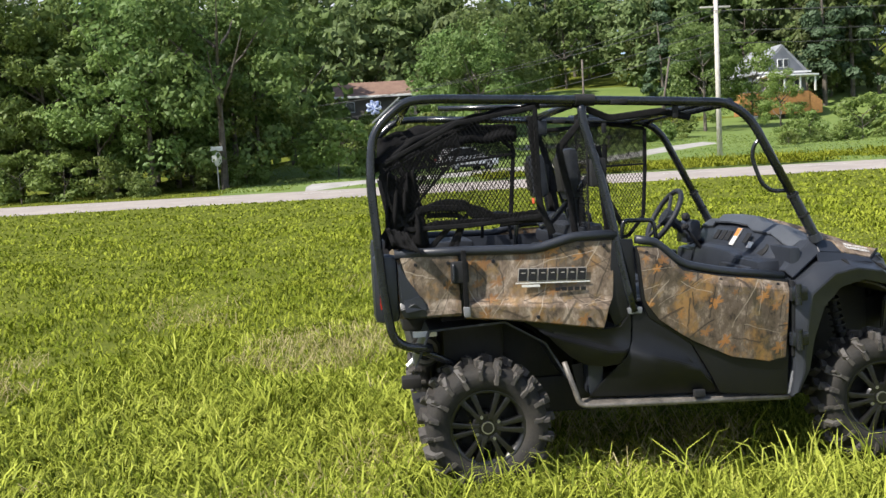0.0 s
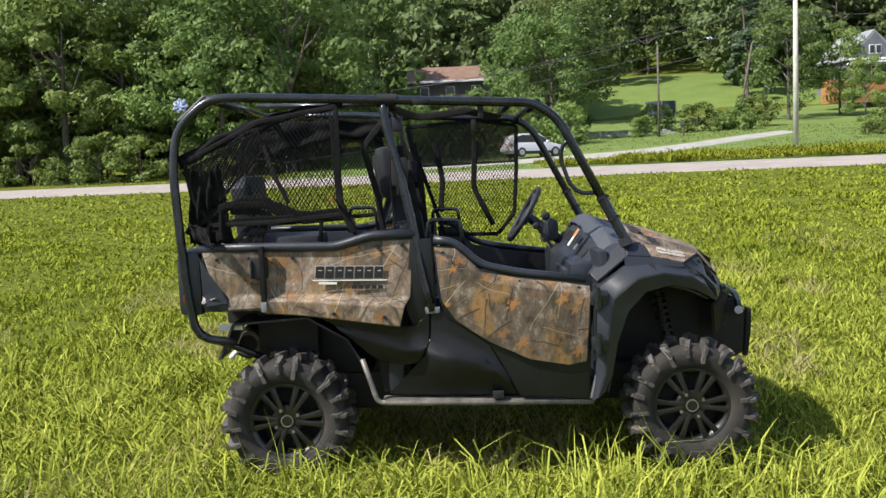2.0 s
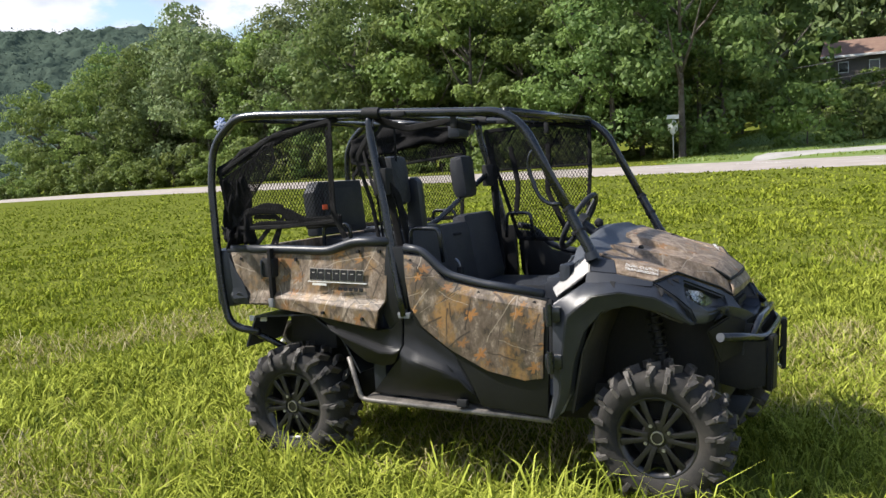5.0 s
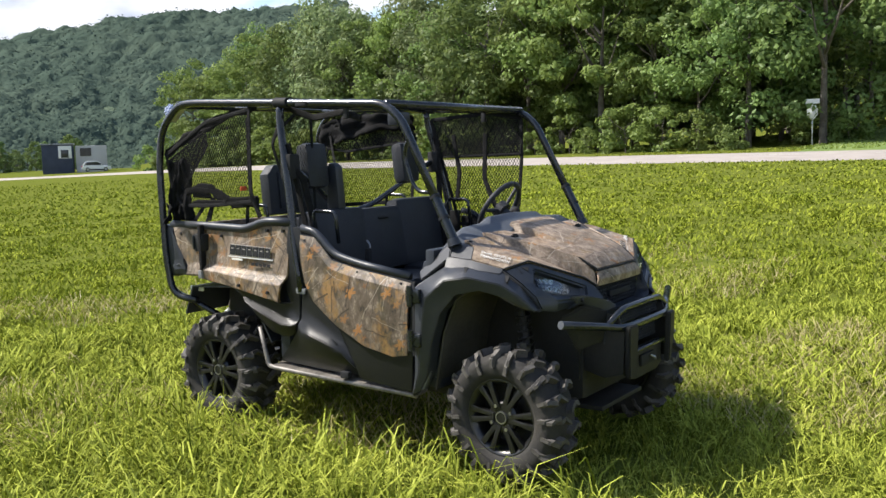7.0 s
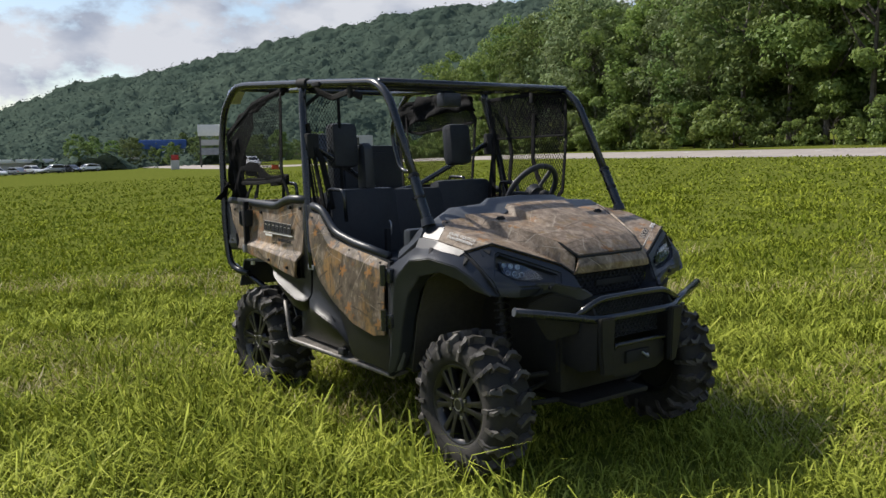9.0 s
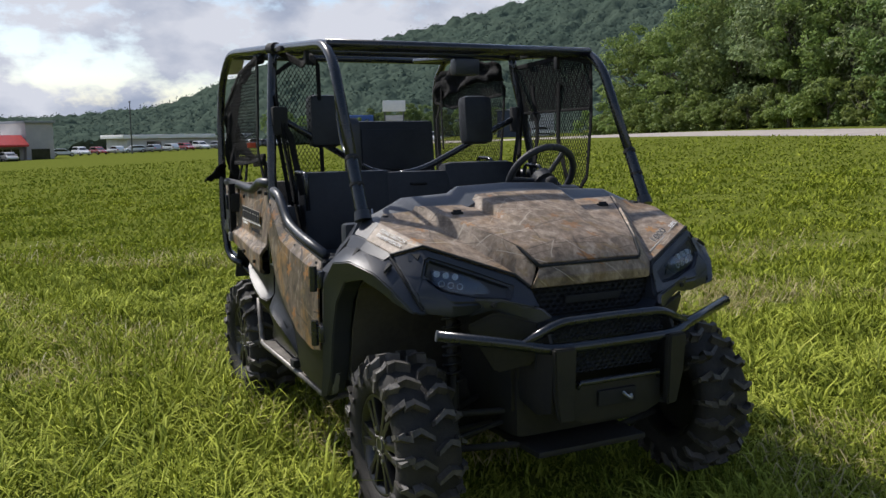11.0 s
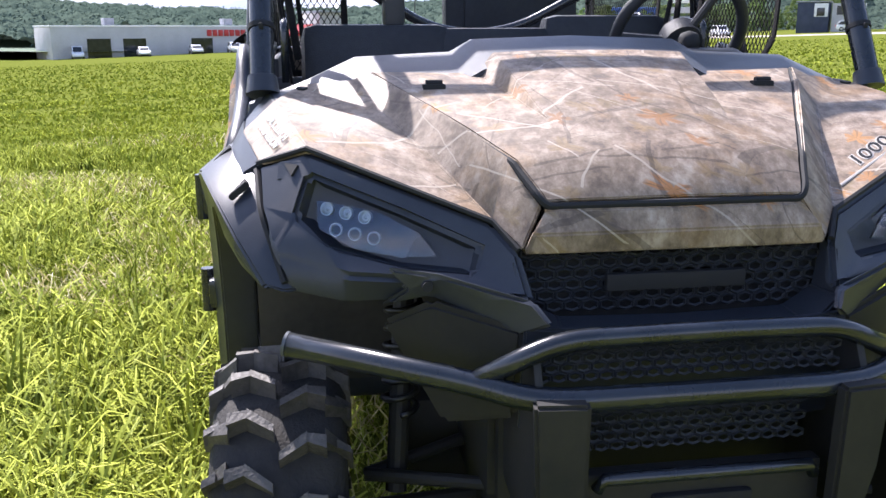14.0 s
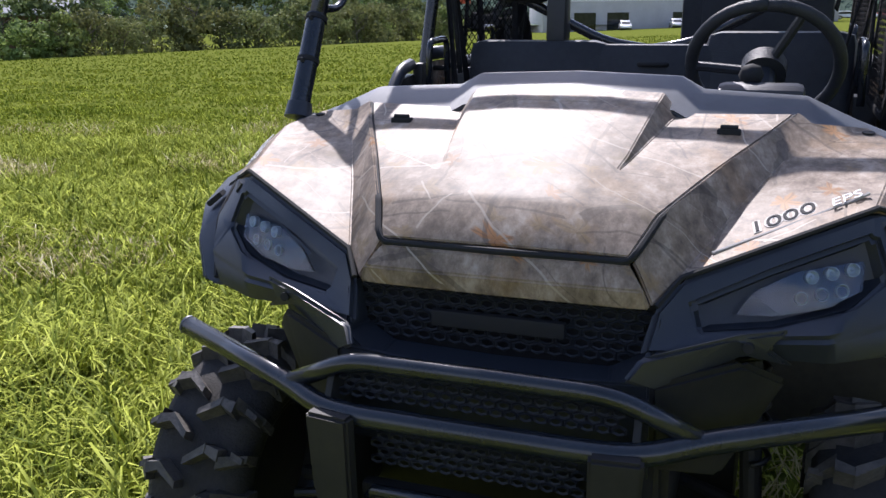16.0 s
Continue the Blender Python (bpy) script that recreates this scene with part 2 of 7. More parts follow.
def rounded(points, radius, steps=5):
    """A polyline with its inner corners rounded."""
    pts = [Vector(p) for p in points]
    out = [pts[0]]
    for a, b, c in zip(pts, pts[1:], pts[2:]):
        u, v = a - b, c - b
        d = min(radius, u.length * 0.49, v.length * 0.49)
        s, e = b + u.normalized() * d, b + v.normalized() * d
        for i in range(steps + 1):
            t = i / steps
            out.append(s * (1 - t) ** 2 + b * 2 * t * (1 - t) + e * t * t)
    return out + [pts[-1]]


def tube(points, r, n=10, radius=0.0, bm=None, flat=1.0, thin=1.0):
    """A pipe of radius r along points, its bends rounded by radius."""
    bm = bm or bmesh.new()
    pts = rounded(points, radius) if radius else [Vector(p) for p in points]
    rings, up = [], None
    for i, p in enumerate(pts):
        d = (pts[min(i + 1, len(pts) - 1)] - pts[max(i - 1, 0)]).normalized()
        if up is None:
            up = (Vector((1, 0, 0)) - d * d.x).normalized() if abs(d.z) > 0.95 else (Vector((0, 0, 1)) - d * d.z).normalized()
        up = (up - d * up.dot(d)).normalized()
        side = d.cross(up)
        rings.append([bm.verts.new(p + (up * math.cos(a) * flat + side * math.sin(a) * thin) * r) for a in (2 * math.pi * k / n for k in range(n))])
    for a, b in zip(rings, rings[1:]):
        for k in range(n):
            bm.faces.new((a[k], a[(k + 1) % n], b[(k + 1) % n], b[k]))
    bm.faces.new(rings[0][::-1])
    bm.faces.new(rings[-1])
    return bm


def prism(outline, axis, a, b, bm=None, bevel=0.0):
    """A flat outline given in the two other axes, pulled from a to b along axis."""
    bm = bm or bmesh.new()
    place = {"x": lambda u, v, w: (w, u, v), "y": lambda u, v, w: (u, w, v), "z": lambda u, v, w: (u, v, w)}[axis]
    lo = [bm.verts.new(place(u, v, a)) for u, v in outline]
    hi = [bm.verts.new(place(u, v, b)) for u, v in outline]
    fs = [bm.faces.new(lo), bm.faces.new(hi)]
    for i in range(len(lo)):
        j = (i + 1) % len(lo)
        fs.append(bm.faces.new((lo[i], lo[j], hi[j], hi[i])))
    bmesh.ops.recalc_face_normals(bm, faces=fs)
    if bevel:
        vs = set(lo + hi)
        bmesh.ops.bevel(bm, geom=[e for e in bm.edges if e.verts[0] in vs and e.verts[1] in vs], offset=bevel, segments=2, affect="EDGES", profile=0.6)
    return bm


def smoothstep(a, b, x):
    t = min(1.0, max(0.0, (x - a) / (b - a)))
    return t * t * (3 - 2 * t)


def lay(x, y):
    """Height of the land: level round the vehicle, a gentle slope across the meadow, a bank and lawn beyond the road, hills behind."""
    yy = y + 0.17 * x
    z = 0.031 * max(-70, min(yy, 75)) - 1.2 * smoothstep(-40, -140, x)
    z *= smoothstep(2.5, 14, math.hypot(x - 1, y))
    if yy > 58:
        d = yy - 58
        k = smoothstep(-40, 0, x)
        z += k * (0.045 * min(d, 70) + 0.0006 * min(d, 70) ** 2)
        z += 0.22 * max(0.0, yy - 118) * smoothstep(320, 200, yy) if yy < 320 else 0.0
    return z

# ---- the land ----
def sheet(name, xs, ys, height, mat, skip=None):
    verts = [(x, y, height(x, y)) for y in ys for x in xs]
    w = len(xs)
    faces = [(j * w + i, j * w + i + 1, (j + 1) * w + i + 1, (j + 1) * w + i) for j in range(len(ys) - 1) for i in range(w - 1)]
    return raw(name, verts, faces, mat, smooth=True)


def steps_out(lo, hi, fine, grow):
    out, v, s = [0.0], 0.0, fine
    while v < hi:
        v += s
        s *= grow
        out.append(v)
    v, s, neg = 0.0, fine, []
    while v > lo:
        v -= s
        s *= grow
        neg.append(v)
    return neg[::-1] + out


ground = tagged(sheet("ground", steps_out(-1500, 1500, 0.8, 1.06), steps_out(-1500, 1500, 0.8, 1.06),
                      lambda x, y: lay(x, y) + (0.03 * noise.noise((x * 0.9, y * 0.9, 0)) if math.hypot(x, y) < 60 else 0) - 0.03, M_SOIL),
                "green mown meadow with patches of dry straw", "meadow", kind="structure")


def ribbon(name, mat, near, far, x0, x1, lift, step=4.0, across=3, skirt=False):
    """A strip of paving between two lines y = f(x)."""
    verts, faces, n = [], [], int((x1 - x0) / step)
    for i in range(n + 1):
        x = x0 + (x1 - x0) * i / n
        for k in range(across + 1):
            y = near(x) + (far(x) - near(x)) * k / across
            verts.append((x, y, lay(x, y) + (-0.025 if skirt and k in (0, across) else lift)))
    w = across + 1
    for i in range(n):
        for k in range(across):
            faces.append((i * w + k, (i + 1) * w + k, (i + 1) * w + k + 1, i * w + k + 1))
    return raw(name, verts, faces, mat, smooth=True)


NEAR_EDGE, FAR_EDGE = (lambda x: 35.3 - 0.17 * x), (lambda x: 46.2 - 0.17 * x)
road = tagged(ribbon("road", M_ROAD, NEAR_EDGE, FAR_EDGE, -420, 220, 0.06, across=6, skirt=True), "grey two-lane asphalt road across the meadow", "road", kind="structure")
for k in range(14):
    c = -40 + k * 6.0
    ribbon("lane_mark", M_LINE, lambda x: 40.7 - 0.17 * x, lambda x: 40.85 - 0.17 * x, c, c + 2.6, 0.075, 1.3, 1).parent = road
lawn = tagged(ribbon("lawn", M_TURF, lambda x: 46.25 - 0.17 * x, lambda x: 150 - 0.17 * x, -9, 120, 0.13, 3.0, 34, True), "bright green mown lawn beyond the road", "lawn", kind="structure")
LANE_NEAR = lambda x: 46.0 - 0.17 * x + (x + 4) * 0.72 + max(0, x - 14) * 0.35
LANE_WIDE = lambda x: 9.2 - 4.4 * smoothstep(-4, 22, x)
side_road = tagged(ribbon("side_road", M_GRAVEL, LANE_NEAR, lambda x: LANE_NEAR(x) + LANE_WIDE(x), -4, 30, 0.19, 2.0, 6, True),
                   "pale gravel side road climbing from the asphalt", "road", kind="structure")

# ---- grass ----
def mesh_from(name, co, tri, mat):
    me = bpy.data.meshes.new(name)
    me.vertices.add(len(co))
    me.vertices.foreach_set("co", np.ascontiguousarray(co, dtype=np.float32).ravel())
    n = len(tri)
    me.loops.add(n * 3)
    me.loops.foreach_set("vertex_index", np.ascontiguousarray(tri, dtype=np.int32).ravel())
    me.polygons.add(n)
    me.polygons.foreach_set("loop_start", np.arange(n, dtype=np.int32) * 3)
    me.polygons.foreach_set("loop_total", np.full(n, 3, dtype=np.int32))
    me.materials.append(mat)
    me.update()
    me.validate()
    return me


rng = np.random.default_rng(7)


def np_step(a, b, x):
    t = np.clip((x - a) / (b - a), 0, 1)
    return t * t * (3 - 2 * t)


def np_lay(x, y):
    yy = y + 0.17 * x
    z = 0.031 * np.clip(yy, -70, 75) - 1.2 * np_step(-40, -140, x)
    return z * np_step(2.5, 14, np.hypot(x - 1, y))


def lumps(x, y, f, seed):
    """A cheap smooth random field between 0 and 1."""
    r = np.random.default_rng(seed)
    v = np.zeros_like(x)
    for k in range(6):
        a, p = r.uniform(0, 2 * np.pi), r.uniform(0, 2 * np.pi)
        g = f * r.uniform(0.6, 1.8)
        v += np.sin((x * np.cos(a) + y * np.sin(a)) * g + p)
    return np.clip(0.5 + v / 7, 0, 1)


# points thin out with distance from the stretch of meadow where the camera walks
WALK_LINE = np.array([(-0.5, -5.1), (1.2, -5.0), (2.6, -4.8), (4.0, -4.5), (5.0, -3.9), (5.4, -3.0), (5.0, -2.0), (4.2, -1.1), (3.7, -0.4), (3.75, 0.45)])


def scatter(count, r0, r1, power):
    u = rng.uniform(0, 1, count)
    r = r0 * (r1 / r0) ** u if power == 2 else np.sqrt(r0 ** 2 + (r1 ** 2 - r0 ** 2) * u)
    c = WALK_LINE[rng.integers(0, len(WALK_LINE), count)]
    a = rng.uniform(radians(-140), radians(50), count)
    return c[:, 0] + r * np.sin(a), c[:, 1] + r * np.cos(a), r


def blades(x, y, length, width, lean, curl):
    """Bent tapering blades rooted at x, y."""
    n = len(x)
    a = rng.uniform(0, 2 * np.pi, n)
    f = rng.uniform(0, 2 * np.pi, n)
    dx, dy = np.cos(a), np.sin(a)
    wx, wy = np.cos(f) * width / 2, np.sin(f) * width / 2
    z = np_lay(x, y) - 0.03
    h1, h2 = length * 0.55, length * np.clip(1 - curl * 0.5, 0.25, 1)
    o1, o2 = length * lean * 0.35, length * np.clip(lean + curl * 0.5, 0, 0.95)
    p = np.empty((n, 5, 3), np.float32)
    p[:, 0] = np.stack([x - wx, y - wy, z], 1)
    p[:, 1] = np.stack([x + wx, y + wy, z], 1)
    p[:, 2] = np.stack([x + dx * o1 - wx * .85, y + dy * o1 - wy * .85, z + h1], 1)
    p[:, 3] = np.stack([x + dx * o1 + wx * .85, y + dy * o1 + wy * .85, z + h1], 1)
    p[:, 4] = np.stack([x + dx * o2, y + dy * o2, z + h2], 1)
    i = (np.arange(n) * 5)[:, None]
    tri = np.concatenate([i + np.array([[0, 1, 3]]), i + np.array([[0, 3, 2]]), i + np.array([[2, 3, 4]])], 0)
    return p.reshape(-1, 3), tri


def keep(x, y, r):
    """Not on the road, nor under the tyres."""
    yy = y + 0.17 * x
    ok = (yy < 35.6) | ((yy > 46.8) & (yy < 58))
    for wx in (-0.02, 2.02):
        for wy in (-.68, .68):
            ok &= ~((np.abs(x - wx) < 0.13) & (np.abs(y - wy) < 0.15))
    return ok & ~((y + 45) * 1.0 < 0)


def tufts(x, y, per, length, width, spread):
    """Tufts of blades that spring from one root and arch outwards, combed a little one way."""
    n = len(x) * per
    X, Y = np.repeat(x, per), np.repeat(y, per)
    comb = np.repeat(rng.uniform(0, 2 * np.pi, len(x)), per) + rng.normal(0, 0.9, n)
    size = np.repeat(rng.uniform(0.55, 1.35, len(x)), per)
    L = np.repeat(length, per) * size * rng.uniform(0.35, 1.25, n)
    rr = spread * np.sqrt(rng.uniform(0, 1, n)) * size
    ra = rng.uniform(0, 2 * np.pi, n)
    X, Y = X + rr * np.cos(ra), Y + rr * np.sin(ra)
    ox, oy = np.cos(comb) + 0.7 * np.cos(ra) * rr / spread, np.sin(comb) + 0.7 * np.sin(ra) * rr / spread
    q = np.hypot(ox, oy) + 1e-6
    ox, oy = ox / q, oy / q
    bend = rng.uniform(0.45, 1.2, n)
    f = rng.uniform(-0.8, 0.8, n)
    W = width * rng.uniform(0.6, 1.6, n)
    wx, wy = (-oy * np.cos(f) + ox * np.sin(f)) * W / 2, (ox * np.cos(f) + oy * np.sin(f)) * W / 2
    Z = np_lay(X, Y) - 0.03
    p = np.empty((n, 7, 3), np.float32)
    for k, (t, w) in enumerate(((0, 1.0), (0.4, 0.95), (0.75, 0.65))):
        out, up = L * bend * 0.85 * t ** 1.7, L * (t - 0.55 * bend * t ** 2.2)
        p[:, 2 * k] = np.stack([X + ox * out - wx * w, Y + oy * out - wy * w, Z + up], 1)
        p[:, 2 * k + 1] = np.stack([X + ox * out + wx * w, Y + oy * out + wy * w, Z + up], 1)
    out, up = L * bend * 0.92, L * np.maximum(1 - 0.78 * bend, 0.06)
    p[:, 6] = np.stack([X + ox * out, Y + oy * out, Z + up], 1)
    i = (np.arange(n) * 7)[:, None]
    tri = np.concatenate([i + np.array([t]) for t in ((0, 1, 3), (0, 3, 2), (2, 3, 5), (2, 5, 4), (4, 5, 6))], 0)
    return p.reshape(-1, 3), tri


def worn(x, y):
    """Grass is shorter where the vehicle was driven up and people stepped round its nose."""
    return 1 - 0.5 * np.exp(-(((x - 2.75) / 1.05) ** 4 + ((y - 0.1) / 1.5) ** 4))


allco, alltri, base = [], [], 0
farco, fartri, fbase = [], [], 0
for count, r0, r1, power, per, l0, w0, spread in ((7600, 1.6, 7.5, 1, 20, 0.22, 0.0105, .085), (7000, 7.5, 26.0, 2, 13, 0.115, 0.017, .20)):
    x, y, r = scatter(count, r0, r1, power)
    ok = keep(x, y, r)
    x, y, r = x[ok], y[ok], r[ok]
    L = l0 * (0.35 + 0.75 * lumps(x, y, 1.6, 3) + 0.6 * lumps(x, y, 5.0, 8) ** 2)
    L = np.where((np.abs(x - 1.0) < 1.3) & (np.abs(y) < 0.75), L * 0.55, L * worn(x, y))
    co, tri = tufts(x, y, per, L, w0 * np.clip(np.repeat(r, per) / (6.5 if power == 1 else 11), 0.8, 3), spread)
    if power == 1:
        allco.append(co)
        alltri.append(tri + base)
        base += len(co)
    else:
        farco.append(co)
        fartri.append(tri + fbase)
        fbase += len(co)
for count, r0, r1, power, l0, w0 in ((95000, 1.6, 7.5, 1, 0.10, 0.008), (150000, 7.5, 62.0, 2, 0.085, 0.018)):
    x, y, r = scatter(count, r0, r1, power)
    ok = keep(x, y, r)
    x, y, r = x[ok], y[ok], r[ok]
    L = l0 * (0.35 + 1.2 * lumps(x, y, 1.6, 3)) * rng.uniform(0.5, 1.5, len(x))
    W = w0 * rng.uniform(0.6, 1.4, len(x)) * np.clip(r / (6.0 if power == 1 else 10.0), 0.75, 3.6)
    co, tri = blades(x, y, np.clip(L, 0.03, 0.38), W, rng.uniform(0.5, 1.05, len(x)), rng.uniform(0.4, 1.0, len(x)))
    if power == 1:
        allco.append(co)
        alltri.append(tri + base)
        base += len(co)
    else:
        farco.append(co)
        fartri.append(tri + fbase)
        fbase += len(co)
# the meadow behind the walker, more thinly
a = rng.uniform(0, 2 * np.pi, 5200)
q = 9.5 * np.sqrt(rng.uniform(0, 1, 5200))
x, y = 3.0 + q * np.sin(a), -3.5 + q * np.cos(a)
ok = (x > 3.4) & (y < 1.5 - .4 * (x - 3.4)) | (y < -6.5) | (x > 5.5)
x, y = x[ok], y[ok]
co, tri = tufts(x, y, 12, 0.22 * worn(x, y) * (0.35 + 0.75 * lumps(x, y, 1.6, 3)), np.full(len(x) * 12, .011), .10)
allco.append(co)
alltri.append(tri + base)
base += len(co)
# short lawn blades beyond the road
x = rng.uniform(-10, 60, 46000)
y = rng.uniform(47, 92, 46000) ** 1.0 - 0.17 * x
near_side = 46.0 - 0.17 * x + (x + 4) * 0.72 + np.maximum(0, x - 14) * 0.35
far_side = near_side + 9.2 - 4.4 * np_step(-4, 22, x)
ok = ~((y > near_side - 0.5) & (y < far_side + 0.5) & (x > -5) & (x < 31))
x, y = x[ok], y[ok]
lawn_z = np.array([lay(a, b) for a, b in zip(x.tolist(), y.tolist())]) - np_lay(x, y)
co, tri = blades(x, y, rng.uniform(0.08, 0.22, len(x)), rng.uniform(0.05, 0.09, len(x)), rng.uniform(0.3, 0.9, len(x)), rng.uniform(0.2, 1.0, len(x)))
co[:, 2] += np.repeat(lawn_z, 5) + 0.10
tagged(new("lawn_grass", mesh_from("lawn_grass", co, tri, M_LAWN)), "short bright green lawn grass", "grass", kind="stuff")
# rough weeds on the bank between the two roads
x = rng.uniform(6, 62, 5200)
y = 46.9 + 13.0 * rng.uniform(0, 1, 5200) ** 1.3 - 0.17 * x
ok = (y < 45.4 - 0.17 * x + (x + 4) * 0.72 + np.maximum(0, x - 14) * 0.35) & (lumps(x, y, 0.5, 31) > 0.25)
x, y = x[ok], y[ok]
bank_z = np.array([lay(a, b) for a, b in zip(x.tolist(), y.tolist())]) - np_lay(x, y)
co, tri = tufts(x, y, 9, 0.60 * (0.3 + 0.9 * lumps(x, y, 0.9, 12)), np.full(len(x) * 9, .055), .35)
co[:, 2] += np.repeat(bank_z, 63) + 0.12
tagged(new("bank_weeds", mesh_from("bank_weeds", co, tri, M_FIELD)), "rough yellow-green weeds on the roadside bank", "weeds", kind="stuff")
# thatch of dry straw lying in patches
x, y, q = scatter(60000, 1.6, 10.0, 1)
ok = keep(x, y, q) & (lumps(x, y, 1.3, 17) + 0.35 * lumps(x, y, 4.0, 5) > 0.80)
x, y = x[ok], y[ok]
co, tri = blades(x, y, rng.uniform(0.08, 0.24, len(x)), rng.uniform(0.004, 0.008, len(x)), rng.uniform(0.9, 1.6, len(x)), rng.uniform(0.9, 1.3, len(x)))
co[:, 2] += 0.02
tagged(new("dry_straw", mesh_from("dry_straw", co, tri, M_STRAW)), "pale dry straw lying in patches between the grass", "straw", kind="stuff")
# tall stalks on the near side of the vehicle
x = np.concatenate([rng.uniform(-1.6, 3.4, 500), rng.uniform(-8, 3.2, 700)])
y = np.concatenate([rng.normal(-1.2, 0.3, 500), rng.uniform(-6, -1.3, 700)])
ok = ~((np.abs(x - 3.6) < 1.2) & (y > -1.5))
x, y = x[ok], y[ok]
n = len(x)
co, tri = blades(x, y, rng.uniform(0.20, 0.46, n), rng.uniform(0.005, 0.010, n), rng.uniform(0.05, 0.6, n), rng.uniform(0, .8, n))
allco.append(co)
alltri.append(tri + base)
base += len(co)
x, y = rng.uniform(-6, 3.0, 2600), rng.uniform(-5.0, -1.25, 2600)
ok = lumps(x, y, 2.2, 41) > 0.56
x, y = x[ok], y[ok]
co, tri = tufts(x, y, 9, rng.uniform(0.22, 0.38, len(x)), np.full(len(x) * 9, .008), .08)
allco.append(co)
alltri.append(tri + base)
base += len(co)
x, y = rng.uniform(-1.5, 3.1, 420), rng.normal(-1.18, 0.2, 420)
co, tri = tufts(x, y, 9, rng.uniform(0.22, 0.36, 420), np.full(420 * 9, .008), .07)
allco.append(co)
alltri.append(tri + base)
tagged(new("meadow_grass", mesh_from("meadow_grass", np.concatenate(farco), np.concatenate(fartri), M_FIELD)), "green meadow grass across the field", "grass", kind="stuff")
grass = tagged(new("grass", mesh_from("grass", np.concatenate(allco), np.concatenate(alltri), M_GRASS)), "long green meadow grass with straw-yellow blades", "grass", kind="stuff")


# ---- trees ----
def crown_mesh(name, seed, radius, z0, z1, clumps, leaves, size, mat, spread=1.0, shape="round"):
    """Many small bent leaves gathered in clumps through an uneven crown."""
    r = np.random.default_rng(seed)
    zc, hh = (z0 + z1) / 2, (z1 - z0) / 2
    d = r.normal(size=(clumps, 3))
    d /= np.linalg.norm(d, axis=1)[:, None]
    k = r.uniform(0.45, 1.0, clumps) ** 0.6
    if shape == "cone":
        t = r.uniform(0, 1, clumps)
        a = r.uniform(0, 2 * np.pi, clumps)
        cr = radius * (1 - t) * r.uniform(0.6, 1.05, clumps)
        c = np.stack([cr * np.cos(a), cr * np.sin(a), z0 + (z1 - z0) * t], 1)
    else:
        c = d * k[:, None] * np.array([radius, radius, hh]) + np.array([0, 0, zc])
        c[:, :2] *= (1.0 - 0.25 * (c[:, 2:3] - zc) / hh)
    cs = r.uniform(0.7, 1.35, clumps) * spread
    which = r.integers(0, clumps, leaves)
    o = r.normal(size=(leaves, 3))
    o /= np.linalg.norm(o, axis=1)[:, None]
    o *= (r.uniform(0.35, 1, leaves) ** 0.5)[:, None] * cs[which][:, None] * np.array([1.15, 1.15, 0.7])
    p = c[which] + o
    nrm = o / (np.linalg.norm(o, axis=1)[:, None] + 1e-6) + r.normal(size=(leaves, 3)) * 0.42 + np.array([0, 0, 0.35])
    nrm /= np.linalg.norm(nrm, axis=1)[:, None]
    t1 = np.cross(nrm, r.normal(size=(leaves, 3)))
    t1 /= np.linalg.norm(t1, axis=1)[:, None] + 1e-6
    t2 = np.cross(nrm, t1)
    s = (size * r.uniform(0.6, 1.35, leaves))[:, None]
    v = np.empty((leaves, 4, 3))
    v[:, 0], v[:, 2] = p - t1 * s, p + t1 * s
    v[:, 1] = p + t2 * s * 0.55 - nrm * s * 0.22
    v[:, 3] = p - t2 * s * 0.55 - nrm * s * 0.22
    i = (np.arange(leaves) * 4)[:, None]
    tri = np.concatenate([i + np.array([[0, 1, 2]]), i + np.array([[0, 2, 3]])], 0)
    return mesh_from(name, v.reshape(-1, 3), tri, mat)


def make_tree(kind, seed, height, radius, mat, label, category="tree", leaves=6400, size=0.21, bare=0.06, shape="round", group="roadside trees"):
    """A tapered trunk with limbs and a leafy crown, standing at the origin."""
    rr = random.Random(seed)
    t = new(kind)
    tagged(t, label, category, group)
    bm = bmesh.new()
    top = height * (0.62 if shape == "round" else 0.96)
    lean = (rr.uniform(-.5, .5), rr.uniform(-.5, .5))
    pts = [(lean[0] * k * k, lean[1] * k * k, -0.3 + top * k) for k in (0, .3, .6, 1)]
    w = height * 0.016
    for (a, b), (ra, rb) in zip(zip(pts, pts[1:]), ((w, w * .8), (w * .8, w * .55), (w * .55, w * .2))):
        cyl(bm, a, b, ra, rb, 8)
    for k in range(7 if shape == "round" else 0):
        z = height * rr.uniform(.22, .55)
        a = rr.uniform(0, 6.28)
        L = radius * rr.uniform(.55, .9)
        s = Vector((lean[0] * .3, lean[1] * .3, z))
        m = s + Vector((math.cos(a) * L * .5, math.sin(a) * L * .5, L * .35))
        e = s + Vector((math.cos(a) * L, math.sin(a) * L, L * .9))
        cyl(bm, s, m, w * .42, w * .28, 6)
        cyl(bm, m, e, w * .28, w * .08, 6)
    part("trunk", bm, M_BARK, t, "grey-brown bark")
    crown = new("crown", crown_mesh("crown", seed, radius, height * bare, height, max(12, int(radius * 11)), leaves, size, mat, spread=max(.7, radius * .235), shape=shape))
    crown.parent = t
    return t


def stand(base, x, y, k, turn, sink=0.0):
    return copy_thing(base, Matrix.Translation((x, y, lay(x, y) - sink)) @ Matrix.Rotation(turn, 4, "Z") @ Matrix.Scale(k, 4))


